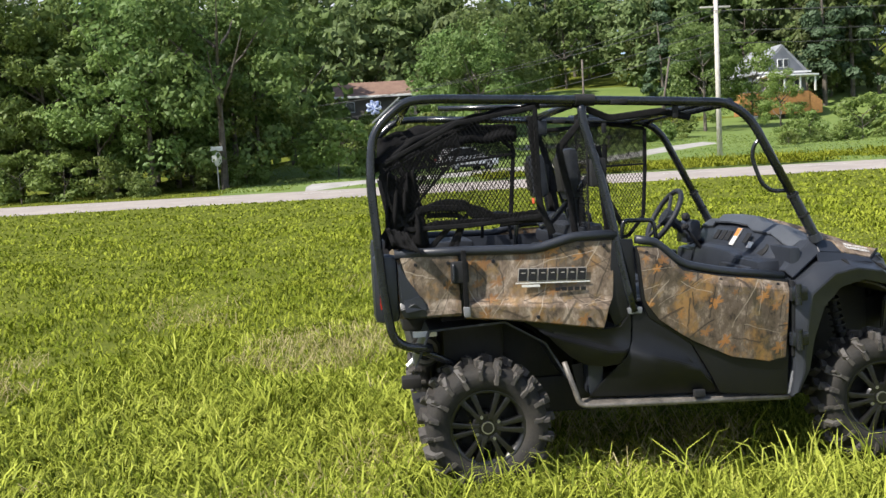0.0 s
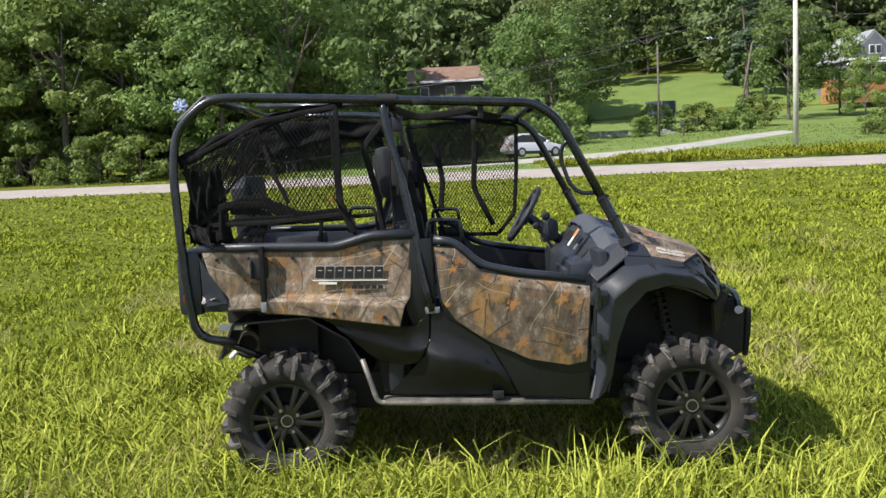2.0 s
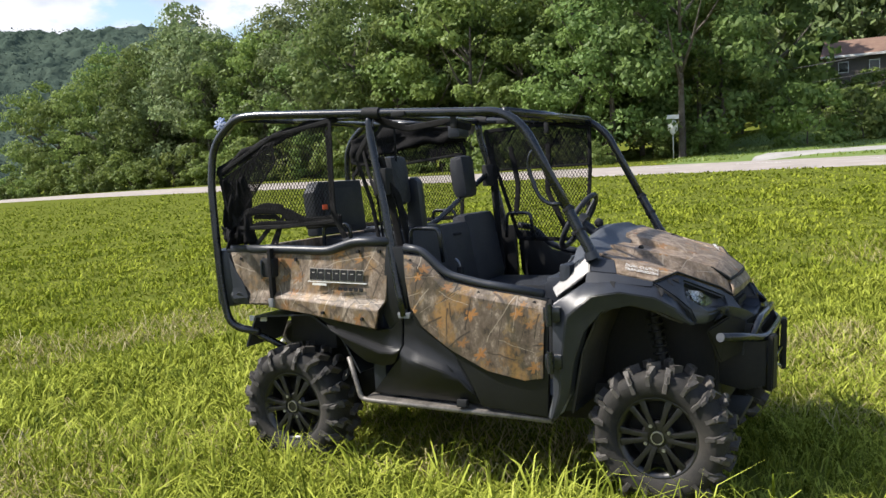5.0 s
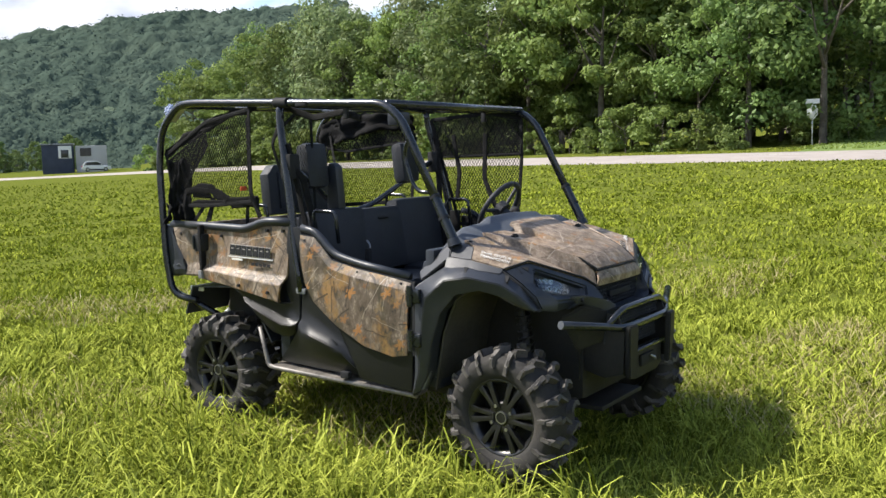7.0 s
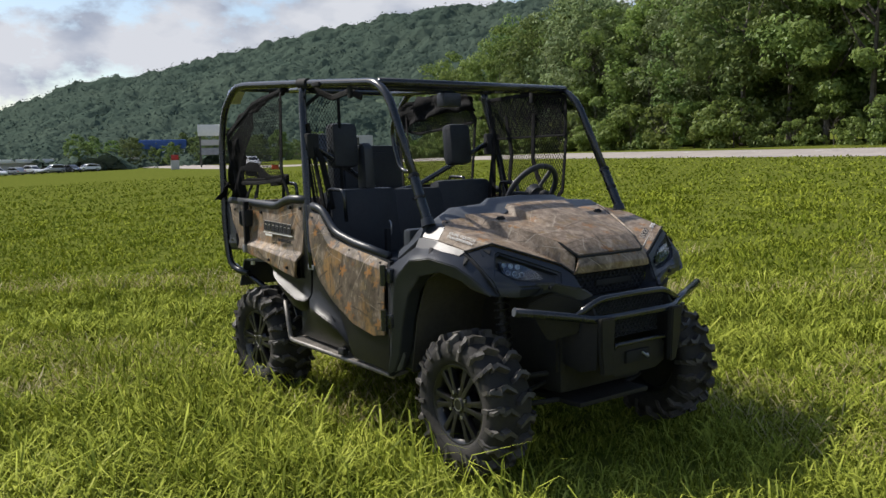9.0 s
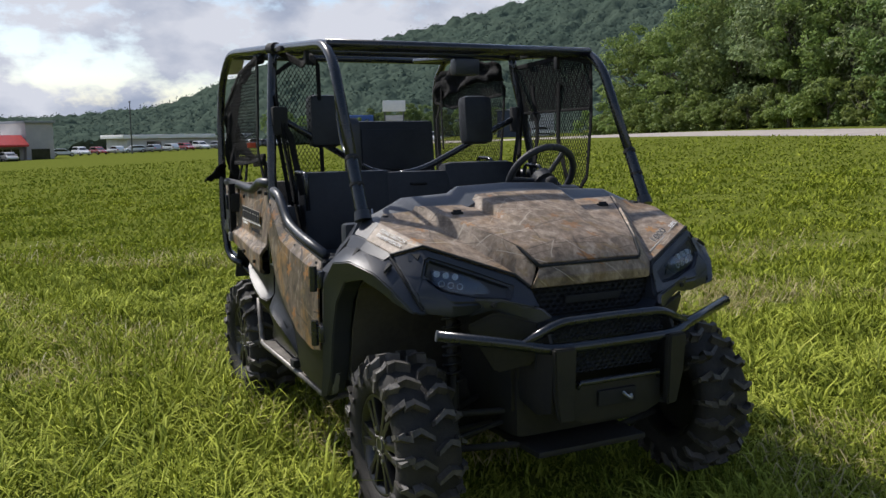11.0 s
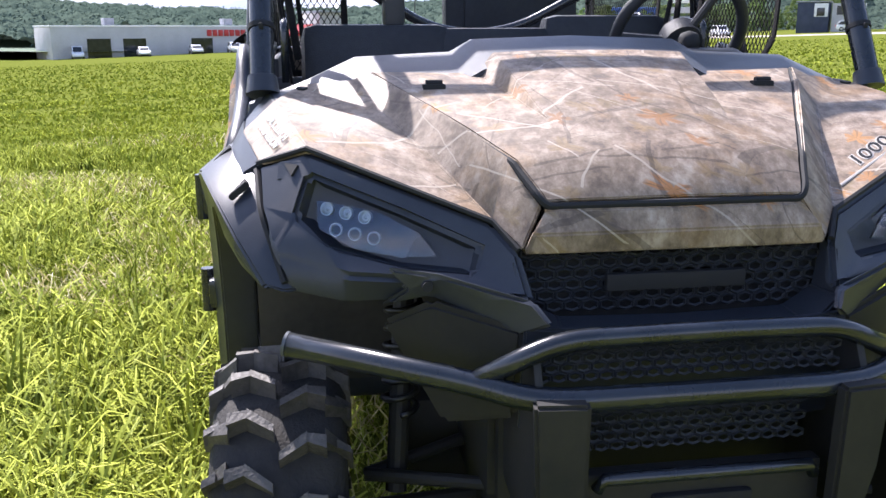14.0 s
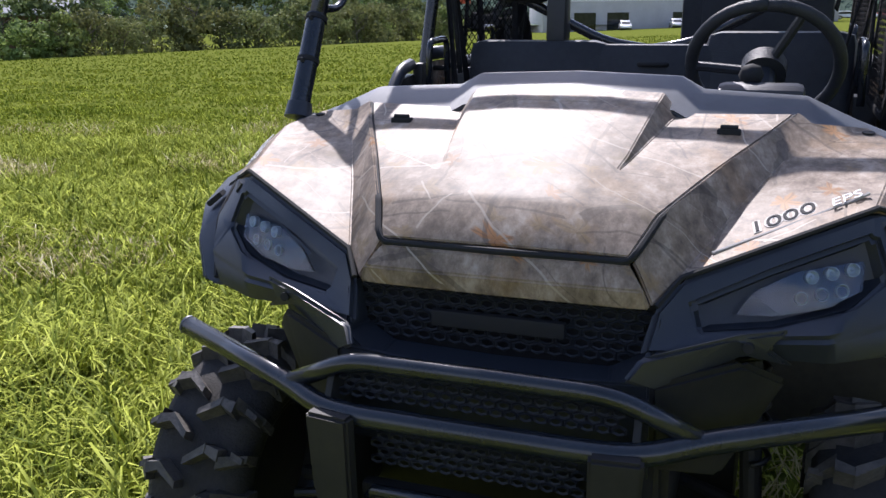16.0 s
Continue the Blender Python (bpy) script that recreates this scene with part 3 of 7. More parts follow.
oak = make_tree("oak_tree", 11, 16, 5.2, M_LEAF[2], "tall dark green broadleaf tree along the roadside")
maple = make_tree("maple_tree", 12, 15, 4.8, M_LEAF[0], "broad green maple tree along the roadside")
ash = make_tree("ash_tree", 13, 17, 4.6, M_LEAF[1], "bright green ash tree along the roadside")
willow = make_tree("willow_tree", 14, 16, 5.6, M_LEAF[3], "pale grey-green willow tree beside the road", leaves=7200, size=.19)
pine = make_tree("spruce_tree", 15, 17, 3.4, M_NEEDLE, "dark conical spruce on the hillside", leaves=3600, size=.34, bare=.06, shape="cone")
bush = make_tree("roadside_bush", 16, 4.2, 2.6, M_LEAF[1], "leafy green bush at the edge of the wood", "bush", 2000, .19, -.12, group="roadside bushes")
bush2 = make_tree("roadside_bush", 17, 3.4, 2.3, M_LEAF[0], "dark leafy bush at the edge of the wood", "bush", 1900, .19, -.14, group="roadside bushes")
scrub = make_tree("scrub_bush", 26, 3.6, 2.5, M_SCRUB, "loose olive scrub at the edge of the meadow", "bush", 1500, .15, -.12, group="scrub bushes")
scrub2 = make_tree("scrub_bush", 27, 4.6, 1.8, M_SCRUB, "tall thin olive scrub at the edge of the meadow", "bush", 1200, .15, -.1, group="scrub bushes")
wood_oak = make_tree("woodland_tree", 18, 15, 5.0, M_WOOD, "dark woodland tree on the slope", leaves=1900, size=.42, bare=.06, group="woodland trees")
wood_ash = make_tree("woodland_tree", 19, 16, 4.6, M_LEAF[2], "green woodland tree on the slope", leaves=1900, size=.40, bare=.06, group="woodland trees")
rt = random.Random(5)
x, n = -11.0, 0
while x > -92:
    for row, (d, kinds) in enumerate(((0, (maple, ash, oak, maple)), (6.5, (oak, ash, willow, maple)))):
        b = kinds[rt.randrange(4)]
        if -66 < x < -38 and rt.random() < .6:
            b = willow
        yy = 57.5 + d + rt.uniform(-1.2, 1.5)
        if x > -86 or row == 0:
            stand(b, x + rt.uniform(-1, 1), yy - .17 * x, rt.uniform(.72, 1.18) * (1.0 if row == 0 else 1.12) * (1 - .2 * smoothstep(-62, -92, x)), rt.uniform(0, 6.28))
    x -= rt.uniform(3.6, 5.2)
x = -9.0
while x > -95:
    yy = 53.6 + rt.uniform(-1.0, 1.2) + (3.0 if x > -14 else 0)
    if -14.5 < x < -8:
        yy += 3.5
    stand(rt.choice((bush, bush, bush2)), x, yy - .17 * x, rt.uniform(.45, 1.1), rt.uniform(0, 6.28))
    x -= rt.uniform(1.8, 3.4)
# dense inner rows that close the wood
x = -14.0
while x > -96:
    for d in (70, 76):
        yy = d + rt.uniform(-2, 2)
        stand(rt.choice((wood_oak, wood_ash, wood_oak)), x + rt.uniform(-2, 2), yy - .17 * x, rt.uniform(.8, 1.1) * (1 - .2 * smoothstep(-62, -92, x)), rt.uniform(0, 6.28), .4)
    x -= 4.6
for k in range(14):
    x = -62 + k * 4.2
    stand(rt.choice((wood_oak, wood_ash)), x, 88 + rt.uniform(-4, 6) - .17 * x, rt.uniform(1.15, 1.4), rt.uniform(0, 6.28), .3)
# the clump round the gravel lane and the lawn
for b, x, y, k in ((ash, -8.5, 66, .75), (bush, -2.5, 63.5, 1.1), (bush2, 1, 66, 1.0), (bush, 4.5, 68.5, 1.05), (bush, 0, 74, .9), (bush2, 7.5, 70.5, 1.2), (oak, 10.5, 80, .80), (oak, 12.5, 84, .95), (oak, 8.5, 86, .85), (bush2, 3, 84, .9), (bush, 11, 73, .9), (bush2, -2.6, 94.5, 1.45), (bush, 1.2, 95, 1.22), (bush2, 4.8, 94.5, 1.5),
                   (bush, 22, 88, .7), (bush2, 27, 83, .6), (bush, 31, 86, .8), (maple, 44, 96, .7), (oak, 38, 95, .85), (bush2, 37, 69, .7), (bush, 34.5, 66, .5), (ash, 35.5, 71, .40), (bush, 40, 66, .9), (ash, 47, 70, .5), (bush2, 51, 68, 1.2), (bush, 55, 72, 1.2)):
    stand(b, x, y, k, rt.uniform(0, 6.28))
# wooded slope behind
for k in range(130):
    x = rt.uniform(-60, 110)
    yy = 122 + rt.random() ** 1.3 * 90
    b = rt.choice((wood_oak, wood_ash, wood_ash, pine, wood_oak))
    stand(b, x, yy - .17 * x, rt.uniform(.8, 1.25), rt.uniform(0, 6.28), .5)
for k in range(26):
    x = rt.uniform(-12, 16)
    yy = 110 + rt.random() * 16
    stand(rt.choice((wood_oak, pine, wood_ash)), x, yy + 3 - .17 * x, rt.uniform(.6, .95), rt.uniform(0, 6.28), .3)
for k in range(16):
    x = -34 + k * 3.1
    stand(rt.choice((wood_oak, wood_ash, pine)), x, 116 + rt.uniform(-6, 8) - .17 * x, rt.uniform(1.15, 1.45), rt.uniform(0, 6.28), .3)
# brush along the far side of the meadow
for k in range(46):
    t = k / 45
    x, y = -16 - 84 * t + rt.uniform(-1.5, 1.5), -60 + 24 * min(1, t * 1.7) + rt.uniform(-2, 1.5)
    stand(rt.choice((scrub, scrub2, scrub, scrub, bush2)), x, y, rt.uniform(.55, 1.2), rt.uniform(0, 6.28), .2)
    if k % 2:
        stand(rt.choice((wood_oak, wood_ash)), x - 3, y - 5 + rt.uniform(-2, 2), rt.uniform(.32, .55), rt.uniform(0, 6.28), .2)
for x, y, k in ((-30, -66, .5), (-38, -62, .45), (-60, -54, .35), (-70, -52, .4), (-46, -66, .5), (-84, -46, .3), (-96, -42, .36), (-100, -48, .45), (-110, -50, .5), (-24, -72, .55)):
    stand(rt.choice((maple, ash, oak)), x, y, k, rt.uniform(0, 6.28), .3)
# the first of each kind stand in the wood
for i, b in enumerate((oak, maple, ash, willow, pine, bush, bush2, wood_oak, wood_ash, scrub, scrub2)):
    x = -20 - i * 6.0
    b.matrix_world = Matrix.Translation((x, 71 - .17 * x, lay(x, 71 - .17 * x)))

# tall trees close behind the gabled house, shrubs on its lawn, weeds along the verge
for b, x, y, k, turn in ((wood_oak, 43, 124, 1.25, .4), (wood_ash, 49, 128, 1.35, 1.9), (wood_oak, 56, 126, 1.3, 3.1), (wood_ash, 62, 124, 1.3, 4.4), (wood_oak, 68, 122, 1.35, 5.2), (wood_ash, 53, 136, 1.5, 2.2), (wood_oak, 63, 134, 1.5, .9),
                         (wood_oak, 73, 128, 1.5, 1.2), (wood_oak, -3, 134, 1.6, .7), (wood_ash, -9, 138, 1.6, 2.6), (wood_oak, 3, 139, 1.6, 4.9), (bush, 24.5, 82, .72, .8), (bush2, 28.5, 82, .75, 2.7), (bush, 18.5, 78, .5, 1.1), (bush, 33, 64.5, .3, .2), (bush2, 36, 65, .34, 1.4), (bush, 38, 65, .4, 2.8), (bush, 42.5, 66, .42, 4.1), (bush2, 45, 67, .4, 5.3), (bush, 48, 67, .5, 3.3)):
    stand(b, x, y, k, turn)

# ---- far wooded hills ----
CREST = ((-150, 5.0), (-138, 4.6), (-116, 3.4), (-106, 2.6), (-101, 2.0), (-89, 1.8), (-84, 2.1), (-80, 2.7), (-75, 4.7), (-72, 5.5), (-65, 6.9), (-61, 7.9), (-53, 9.4), (-40, 10.2))


def crest(az):
    for (a, e), (b, f) in zip(CREST, CREST[1:]):
        if a <= az <= b:
            return e + (f - e) * (az - a) / (b - a)
    return 5.0


def hill_at(az, k):
    """A point of the far slope: k from 0 at its foot to 1 at the crest."""
    far = 430 + 60 * smoothstep(-70, -90, az)
    foot = 215 + 20 * math.sin(az * .2) + 40 * smoothstep(-62, -50, az)
    r = foot + (far - foot) * k
    z = 0.5 + (math.tan(radians(crest(az))) * far - 6.0) * (max(k, 0.0) ** 1.15)
    return Vector((r * math.sin(radians(az)), r * math.cos(radians(az)), z))


hv, hf, cols = [], [], 10
azs = [-150 + i * 1.0 for i in range(111)]
for az in azs:
    for j in range(cols + 1):
        hv.append(hill_at(az, j / cols * 1.25 - .12 if j else -.15) - Vector((0, 0, 2.5 if j < cols else 25)))
for i in range(len(azs) - 1):
    for j in range(cols):
        a = i * (cols + 1) + j
        hf.append((a, a + cols + 1, a + cols + 2, a + 1))
tagged(raw("hillside", hv, hf, M_HILL, smooth=True), "green wooded hillside rising behind the town", "hill", kind="structure")
rh = np.random.default_rng(21)
# the canopy: a sheet of rounded crowns over the slope, with loose leaves on it
NA, NK = 620, 140
cv = np.empty((NA + 1, NK + 1, 3))
for i in range(NA + 1):
    az = -149 + 108 * i / NA
    for j in range(NK + 1):
        p = hill_at(az + .05 * math.sin(j * 1.7), -.04 + 1.12 * j / NK)
        q = p + 5.0 * noise.noise_vector((p.x * .06, p.y * .06, p.z * .06)) + 1.2 * noise.noise_vector((p.x * .3, p.y * .3, p.z * .3))
        d = noise.voronoi((q.x * .16, q.y * .16, q.z * .16))[0][0]
        d2 = noise.voronoi((p.x * .5 + 9, p.y * .5, p.z * .5))[0][0]
        up = 3.4 * max(0.0, 1 - d * 1.1) ** .8 + 1.6 * (1 - d2) + 3.0 * noise.noise((p.x * .05, p.y * .05, 3.0)) + 1.6 * noise.noise((q.x * .11, q.y * .11, 8.0))
        cv[i, j] = (p.x, p.y, p.z + up - 2.5)
ia = (np.arange(NA)[:, None] * (NK + 1) + np.arange(NK)[None, :]).ravel()
ctri = np.concatenate([np.stack([ia, ia + NK + 1, ia + NK + 2], 1), np.stack([ia, ia + NK + 2, ia + 1], 1)], 0)
flat_v = cv.reshape(-1, 3)
m = 95000
pick = rh.integers(0, len(flat_v), m)
c = flat_v[pick] + rh.normal(size=(m, 3)) * np.array([1.1, 1.1, .5]) + np.array([0, 0, .25])
w = rh.normal(size=(m, 3)) * .3 + np.array([.3, -.3, .75])
w /= np.linalg.norm(w, axis=1)[:, None]
t1 = np.cross(w, rh.normal(size=(m, 3)))
t1 /= np.linalg.norm(t1, axis=1)[:, None]
t2 = np.cross(w, t1)
ls = rh.uniform(.3, .7, m)[:, None]
lv = np.stack([c - t1 * ls, c + t1 * ls, c + t2 * ls * 1.3], 1).reshape(-1, 3)
# The blue of distance haze is mixed into these leaf colours.
M_FARLEAF = leafy("hazed_far_canopy", (0.040, 0.067, 0.056), (0.100, 0.130, 0.097), 0.0, 0.1, None, 0.045, relief=0.3, single=0.25)
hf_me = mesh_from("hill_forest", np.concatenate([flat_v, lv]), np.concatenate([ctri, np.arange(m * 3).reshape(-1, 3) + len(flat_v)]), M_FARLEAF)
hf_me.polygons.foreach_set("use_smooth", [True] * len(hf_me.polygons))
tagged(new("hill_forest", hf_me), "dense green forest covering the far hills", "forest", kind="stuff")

for k in range(44):
    az, r = -75 + 17 * k / 43 + rt.uniform(-.5, .5), 205 + rt.uniform(-6, 22)
    x, y = r * math.sin(radians(az)), r * math.cos(radians(az))
    stand(rt.choice((wood_oak, wood_ash, wood_ash)), x, y, rt.uniform(.28, .55), rt.uniform(0, 6.28), .4)

# ---- roadside things and the town ----
def at(x, y, turn=0.0, dz=0.0):
    return Matrix.Translation((x, y, lay(x, y) + dz)) @ Matrix.Rotation(radians(turn), 4, "Z")


sg = thing("road_sign", at(-10.4, 57.2, 6), "white road sign on a thin steel post by the road", "sign")
part("post", boxed(-.035, .035, -.02, .02, -.3, 3.0, .005), M_STEEL, sg)
part("panel", boxed(-.42, .42, -.035, -.02, 2.72, 3.02, .01), M_WHITE, sg)
part("panel", prism([(-.32, 2.0), (-.1, 1.72), (.1, 1.72), (.32, 2.0), (.32, 2.35), (.18, 2.62), (-.18, 2.62), (-.32, 2.35)], "y", -.035, -.02), M_WHITE, sg)

pole = thing("utility_pole", at(25.0, 58.6), "pale weathered wooden utility pole on the bank", "utility pole")
part("shaft", cyl(bmesh.new(), (0, 0, -.5), (.05, 0, 11.5), .20, .15, 12), M_POLE, pole, smooth=True)
part("crossarm", boxed(-1.1, 1.1, -.06, .06, 10.6, 10.72, .01), M_POLE, pole)
pole2 = thing("utility_pole", at(31.5, 92), "dark leaning wooden pole on the lawn", "utility pole")
part("shaft", cyl(bmesh.new(), (0, 0, -.5), (1.6, 0, 8.5), .14, .10, 10), M_BARK, pole2, smooth=True)
pole3 = thing("utility_pole", at(19.5, 76), "thin dark pole beside the lane", "utility pole")
part("shaft", cyl(bmesh.new(), (0, 0, -.5), (0, 0, 8.2), .10, .08, 10), M_BARK, pole3, smooth=True)


def wire(a, b, sag):
    a, b = Vector(a), Vector(b)
    return tube([a.lerp(b, t) - Vector((0, 0, sag * 4 * t * (1 - t))) for t in (i / 16 for i in range(17))], .022, 5)


wires = thing("overhead_wires", Matrix(), "black overhead cables between the poles", "cable")
for z, dx in ((12.6, -1), (12.6, 1), (11.2, 0), (10.3, 0)):
    part("wire", wire((25 + dx, 58.6, z), (90, 46, z + 1), 1.2), M_WIRE, wires)
    part("wire", wire((25 + dx, 58.6, z), (-9, 82, z - 3.6), 1.0), M_WIRE, wires)
part("wire", wire((25, 58.6, 10), (33, 92, 13.5), .6), M_WIRE, wires)


M_NAVY = material("navy_cladding", (0.02, 0.03, 0.06), 0.6, spots=(0.035, 0.045, 0.08), scale=1)


def make_house(name, m, w, d, h, roof_h, wall, roof, label, ridge="x", porch=False):
    hs = thing(name, m, label, "house")
    part("wall", boxed(-w / 2, w / 2, -d / 2, d / 2, -4, h, .02), wall, hs)
    ov = .5
    if ridge == "x":
        bm = prism([(-d / 2 - ov, h - .1), (d / 2 + ov, h - .1), (d / 2 + ov, h + .08), (0, h + roof_h), (-d / 2 - ov, h + .08)], "x", -w / 2 - ov, w / 2 + ov)
    else:
        bm = prism([(-w / 2 - ov, h - .1), (w / 2 + ov, h - .1), (w / 2 + ov, h + .1), (0, h + roof_h), (-w / 2 - ov, h + .1)], "y", -d / 2 + .05, d / 2 + ov)
        part("gable", prism([(-w / 2, h), (w / 2, h), (0, h + roof_h - .35)], "y", -d / 2 - .04, -d / 2 + .06), wall, hs)
    part("roof", bm, roof, hs)
    part("fascia_board", boxed(-w / 2 - ov, w / 2 + ov, -d / 2 - ov - .06, -d / 2 - ov, h - .14, h + .1, .01), M_WHITE, hs)
    for i in range(3):
        x = (-.32 + .32 * i) * w
        win = part("window", boxed(x - .5, x + .5, -d / 2 - .03, -d / 2 + .02, h * .38, h * .8, .01), M_WHITE, hs)
        part("pane", boxed(x - .43, x + .43, -d / 2 - .045, -d / 2 - .02, h * .41, h * .77, 0), M_DARKGLASS, win)
    return hs


M_DRAB = material("drab_siding", (0.13, 0.115, 0.10), 0.8, spots=(0.10, 0.09, 0.08), scale=0.6)
M_SIDING = material("slate_siding", (0.13, 0.14, 0.165), 0.8, spots=(0.17, 0.18, 0.205), scale=1.2)
make_house("bungalow", at(1.3, 101, -2, 3.35), 9.0, 7, 2.7, 2.0, M_DRAB, M_BROWN_ROOF, "low house with brown shingle roof behind trees")
gh = make_house("gabled_house", at(53, 112, 6, .9), 6.4, 8, 3.9, 3.6, M_SIDING, M_GREY_ROOF, "grey gabled house with an orange brick porch", "y")
part("porch_wall", boxed(-7.0, 2.4, -6.0, -4.1, -1.5, 1.3, .03), M_BRICK, gh)
part("porch_roof", boxed(-3.6, 3.6, -6.4, -3.95, 3.2, 3.42, .04), M_WHITE, gh)
part("chimney", boxed(1.7, 2.5, -.4, .4, 5, 7.6, .03), M_BRICK, gh)
for x in (-3.2, -1.1, 1.1, 3.2):
    part("porch_post", boxed(x - .1, x + .1, -6.2, -6.0, 1.3, 3.2, .02), M_WHITE, gh)
for i in range(6):
    part("porch_step", boxed(2.45 + i * .3, 2.78 + i * .3, -5.9, -4.4, -1.5, 1.2 - i * .22, .01), M_BRICK, gh)
for x in (-.42, .42):
    part("gable_window", boxed(x - .36, x + .36, -4.12, -4.0, 4.5, 5.6, .02), M_WHITE, gh)
    part("gable_pane", boxed(x - .28, x + .28, -4.16, -4.1, 4.58, 5.52, 0), M_DARKGLASS, gh)
tr = thing("trampoline", at(25.5, 101, 20, .2), "round trampoline with a dark net enclosure on the lawn", "trampoline")
part("jumping_mat", cyl(bmesh.new(), (0, 0, .86), (0, 0, .92), 1.75, n=24), M_NAVY, tr)
part("net_wall", cyl(bmesh.new(), (0, 0, .95), (0, 0, 2.4), 1.72, n=24, caps=False), M_NAVY, tr)
for i in range(6):
    a = i * math.pi / 3
    part("pole", cyl(bmesh.new(), (1.8 * math.cos(a), 1.8 * math.sin(a), -.1), (1.8 * math.cos(a), 1.8 * math.sin(a), 2.5), .035, n=8), M_STEEL, tr)
stone = material("grey_stone", (0.28, 0.27, 0.25), 0.9, spots=(0.36, 0.35, 0.33), scale=3)
sw = thing("stone_wall", at(17, 82.5, -6), "low dry stone wall beside the lane", "wall")
for i in range(26):
    part("stone", boxed(-5 + i * .4, -4.63 + i * .4, -.25, .25, -.3, .45 + .15 * math.sin(i * 1.7), .04), stone, sw)
mb = thing("mailbox", at(21.5, 75.5), "black mailbox on a post beside the gravel lane", "mailbox")
part("post", boxed(-.06, .06, -.06, .06, -.2, 1.0, .01), M_BARK, mb)
part("box", boxed(-.25, .25, -.12, .12, 1.0, 1.3, .06), M_WIRE, mb)


def make_car(name, m, paint, label, kind="suv", group="parked cars"):
    """A road car, nose along +x: body, glass, wheels, lamps."""
    c = thing(name, m, label, "car", group)
    L, H = (4.5, 1.66) if kind == "suv" else (4.6, 1.45) if kind == "car" else (5.6, 1.85)
    h = L / 2
    belt = .98 if kind != "car" else .90
    low = [(-h, .45), (-h + .05, belt - .05), (-h + .3, belt), (h - 1.15, belt), (h - .25, belt - .2), (h, belt - .38), (h, .35), (h - .3, .26), (-h + .3, .26)]
    part("body", prism(low, "y", -.88, .88, bevel=.07), paint, c, smooth=False)
    if kind == "pickup":
        cab = [(-.55, belt - .05), (-.45, H), (.75, H), (1.45, belt - .05)]
        part("cargo_bed", boxed(-h + .05, -.6, -.86, .86, belt - .05, belt + .22, .04), paint, c)
    else:
        cab = [(-h + .12, belt - .05), (-h + .55, H - .08), (-h + .9, H), (h - 2.1, H), (h - 1.05, belt - .05)]
    part("cabin", prism([(x, z) for x, z in cab], "y", -.74, .74, bevel=.06), paint, c)
    glass = [(x * .94 + (.02 if x < 0 else -.03), belt + .05 if z < belt + .1 else z - .11) for x, z in cab]
    for s in BOTH_SIDES:
        part("side_glass", prism(glass, "y", s * .735, s * .752), M_DARKGLASS, c)
        part("sill", boxed(-h + .9, h - .9, min(s * .86, s * .9), max(s * .86, s * .9), .24, .42, .02), M_TYRE_FAR, c)
        part("wing_mirror", boxed(h - 1.62, h - 1.42, min(s * .84, s * 1.0), max(s * .84, s * 1.0), belt + .02, belt + .18, .03), paint, c)
        part("headlamp", boxed(h - .22, h - .005, min(s * .5, s * .84), max(s * .5, s * .84), belt - .36, belt - .2, .02), M_WHITE, c)
        part("tail_lamp", boxed(-h - .01, -h + .2, min(s * .55, s * .86), max(s * .55, s * .86), belt - .22, belt - .04, .02), M_RED, c)
        for x in (-h + .85, h - .88):
            w = part("wheel", cyl(bmesh.new(), (x, s * .70, .34), (x, s * .905, .34), .34, n=22), M_TYRE_FAR, c)
            part("rim", cyl(bmesh.new(), (x, s * .88, .34), (x, s * .915, .34), .21, n=16), M_STEEL, w)
    fx, fz = cab[-1]
    gx, gz = cab[-2]
    part("windscreen", prism([(gx + .03, gz - .08), (fx - .08, fz + .08), (fx - .04, fz + .09), (gx + .08, gz - .07)], "y", -.64, .64), M_DARKGLASS, c)
    return c


BOTH_SIDES = (-1, 1)
SILVER_PAINT = material("silver_car_paint", (0.45, 0.46, 0.48), 0.3, metal=0.4, spots=(0.42, 0.43, 0.45), scale=1, coat=.6)
DARK_PAINT = material("dark_car_paint", (0.03, 0.035, 0.045), 0.25, spots=(0.04, 0.045, 0.05), scale=1, coat=.8)
RED_PAINT = material("red_car_paint", (0.35, 0.03, 0.03), 0.25, spots=(0.3, 0.03, 0.03), scale=1, coat=.8)
WHITE_PAINT = material("white_car_paint", (0.82, 0.82, 0.82), 0.25, spots=(0.78, 0.78, 0.79), scale=1, coat=.8)
make_car("suv", at(6.8, 60.3, 26, .19), WHITE_PAINT, "white compact suv on the pale gravel side road", group="road cars")

# dealership across the meadow
M_STUCCO = material("pale_stucco", (0.46, 0.43, 0.42), 0.85, spots=(0.40, 0.38, 0.37), scale=0.6)
dl = thing("dealership", Matrix.Translation((-157.3, -11.5, -2.75)) @ Matrix.Rotation(radians(114), 4, "Z") @ Matrix.Translation((-2.3, 0, 0)), "long pale grey car dealership with red sign and awning", "building")
part("wall", boxed(-26, 21, 0, 14, -1, 4.5, .05), M_WALL, dl)
part("roof_edge", boxed(-26.1, 21.1, -.1, 14.1, 4.5, 4.75, .03), M_WHITE, dl)
tower = part("entrance_tower", boxed(18.6, 23.4, -1.2, 8, -1, 6.9, .05), M_STUCCO, dl)
part("entrance_glass", boxed(19.4, 22.6, -1.26, -1.2, 0, 2.6, 0), M_DARKGLASS, tower)
part("awning", boxed(10.6, 18.4, -2.6, 0, 3.0, 3.35, .05), M_RED, dl)
part("awning_roof", prism([(-2.6, 3.35), (0, 3.35), (0, 4.95)], "x", 10.6, 18.4), M_RED, dl)
part("tower_cap", boxed(18.3, 23.7, -1.6, 8.3, 6.9, 7.3, .04), M_GREY_ROOF, tower)
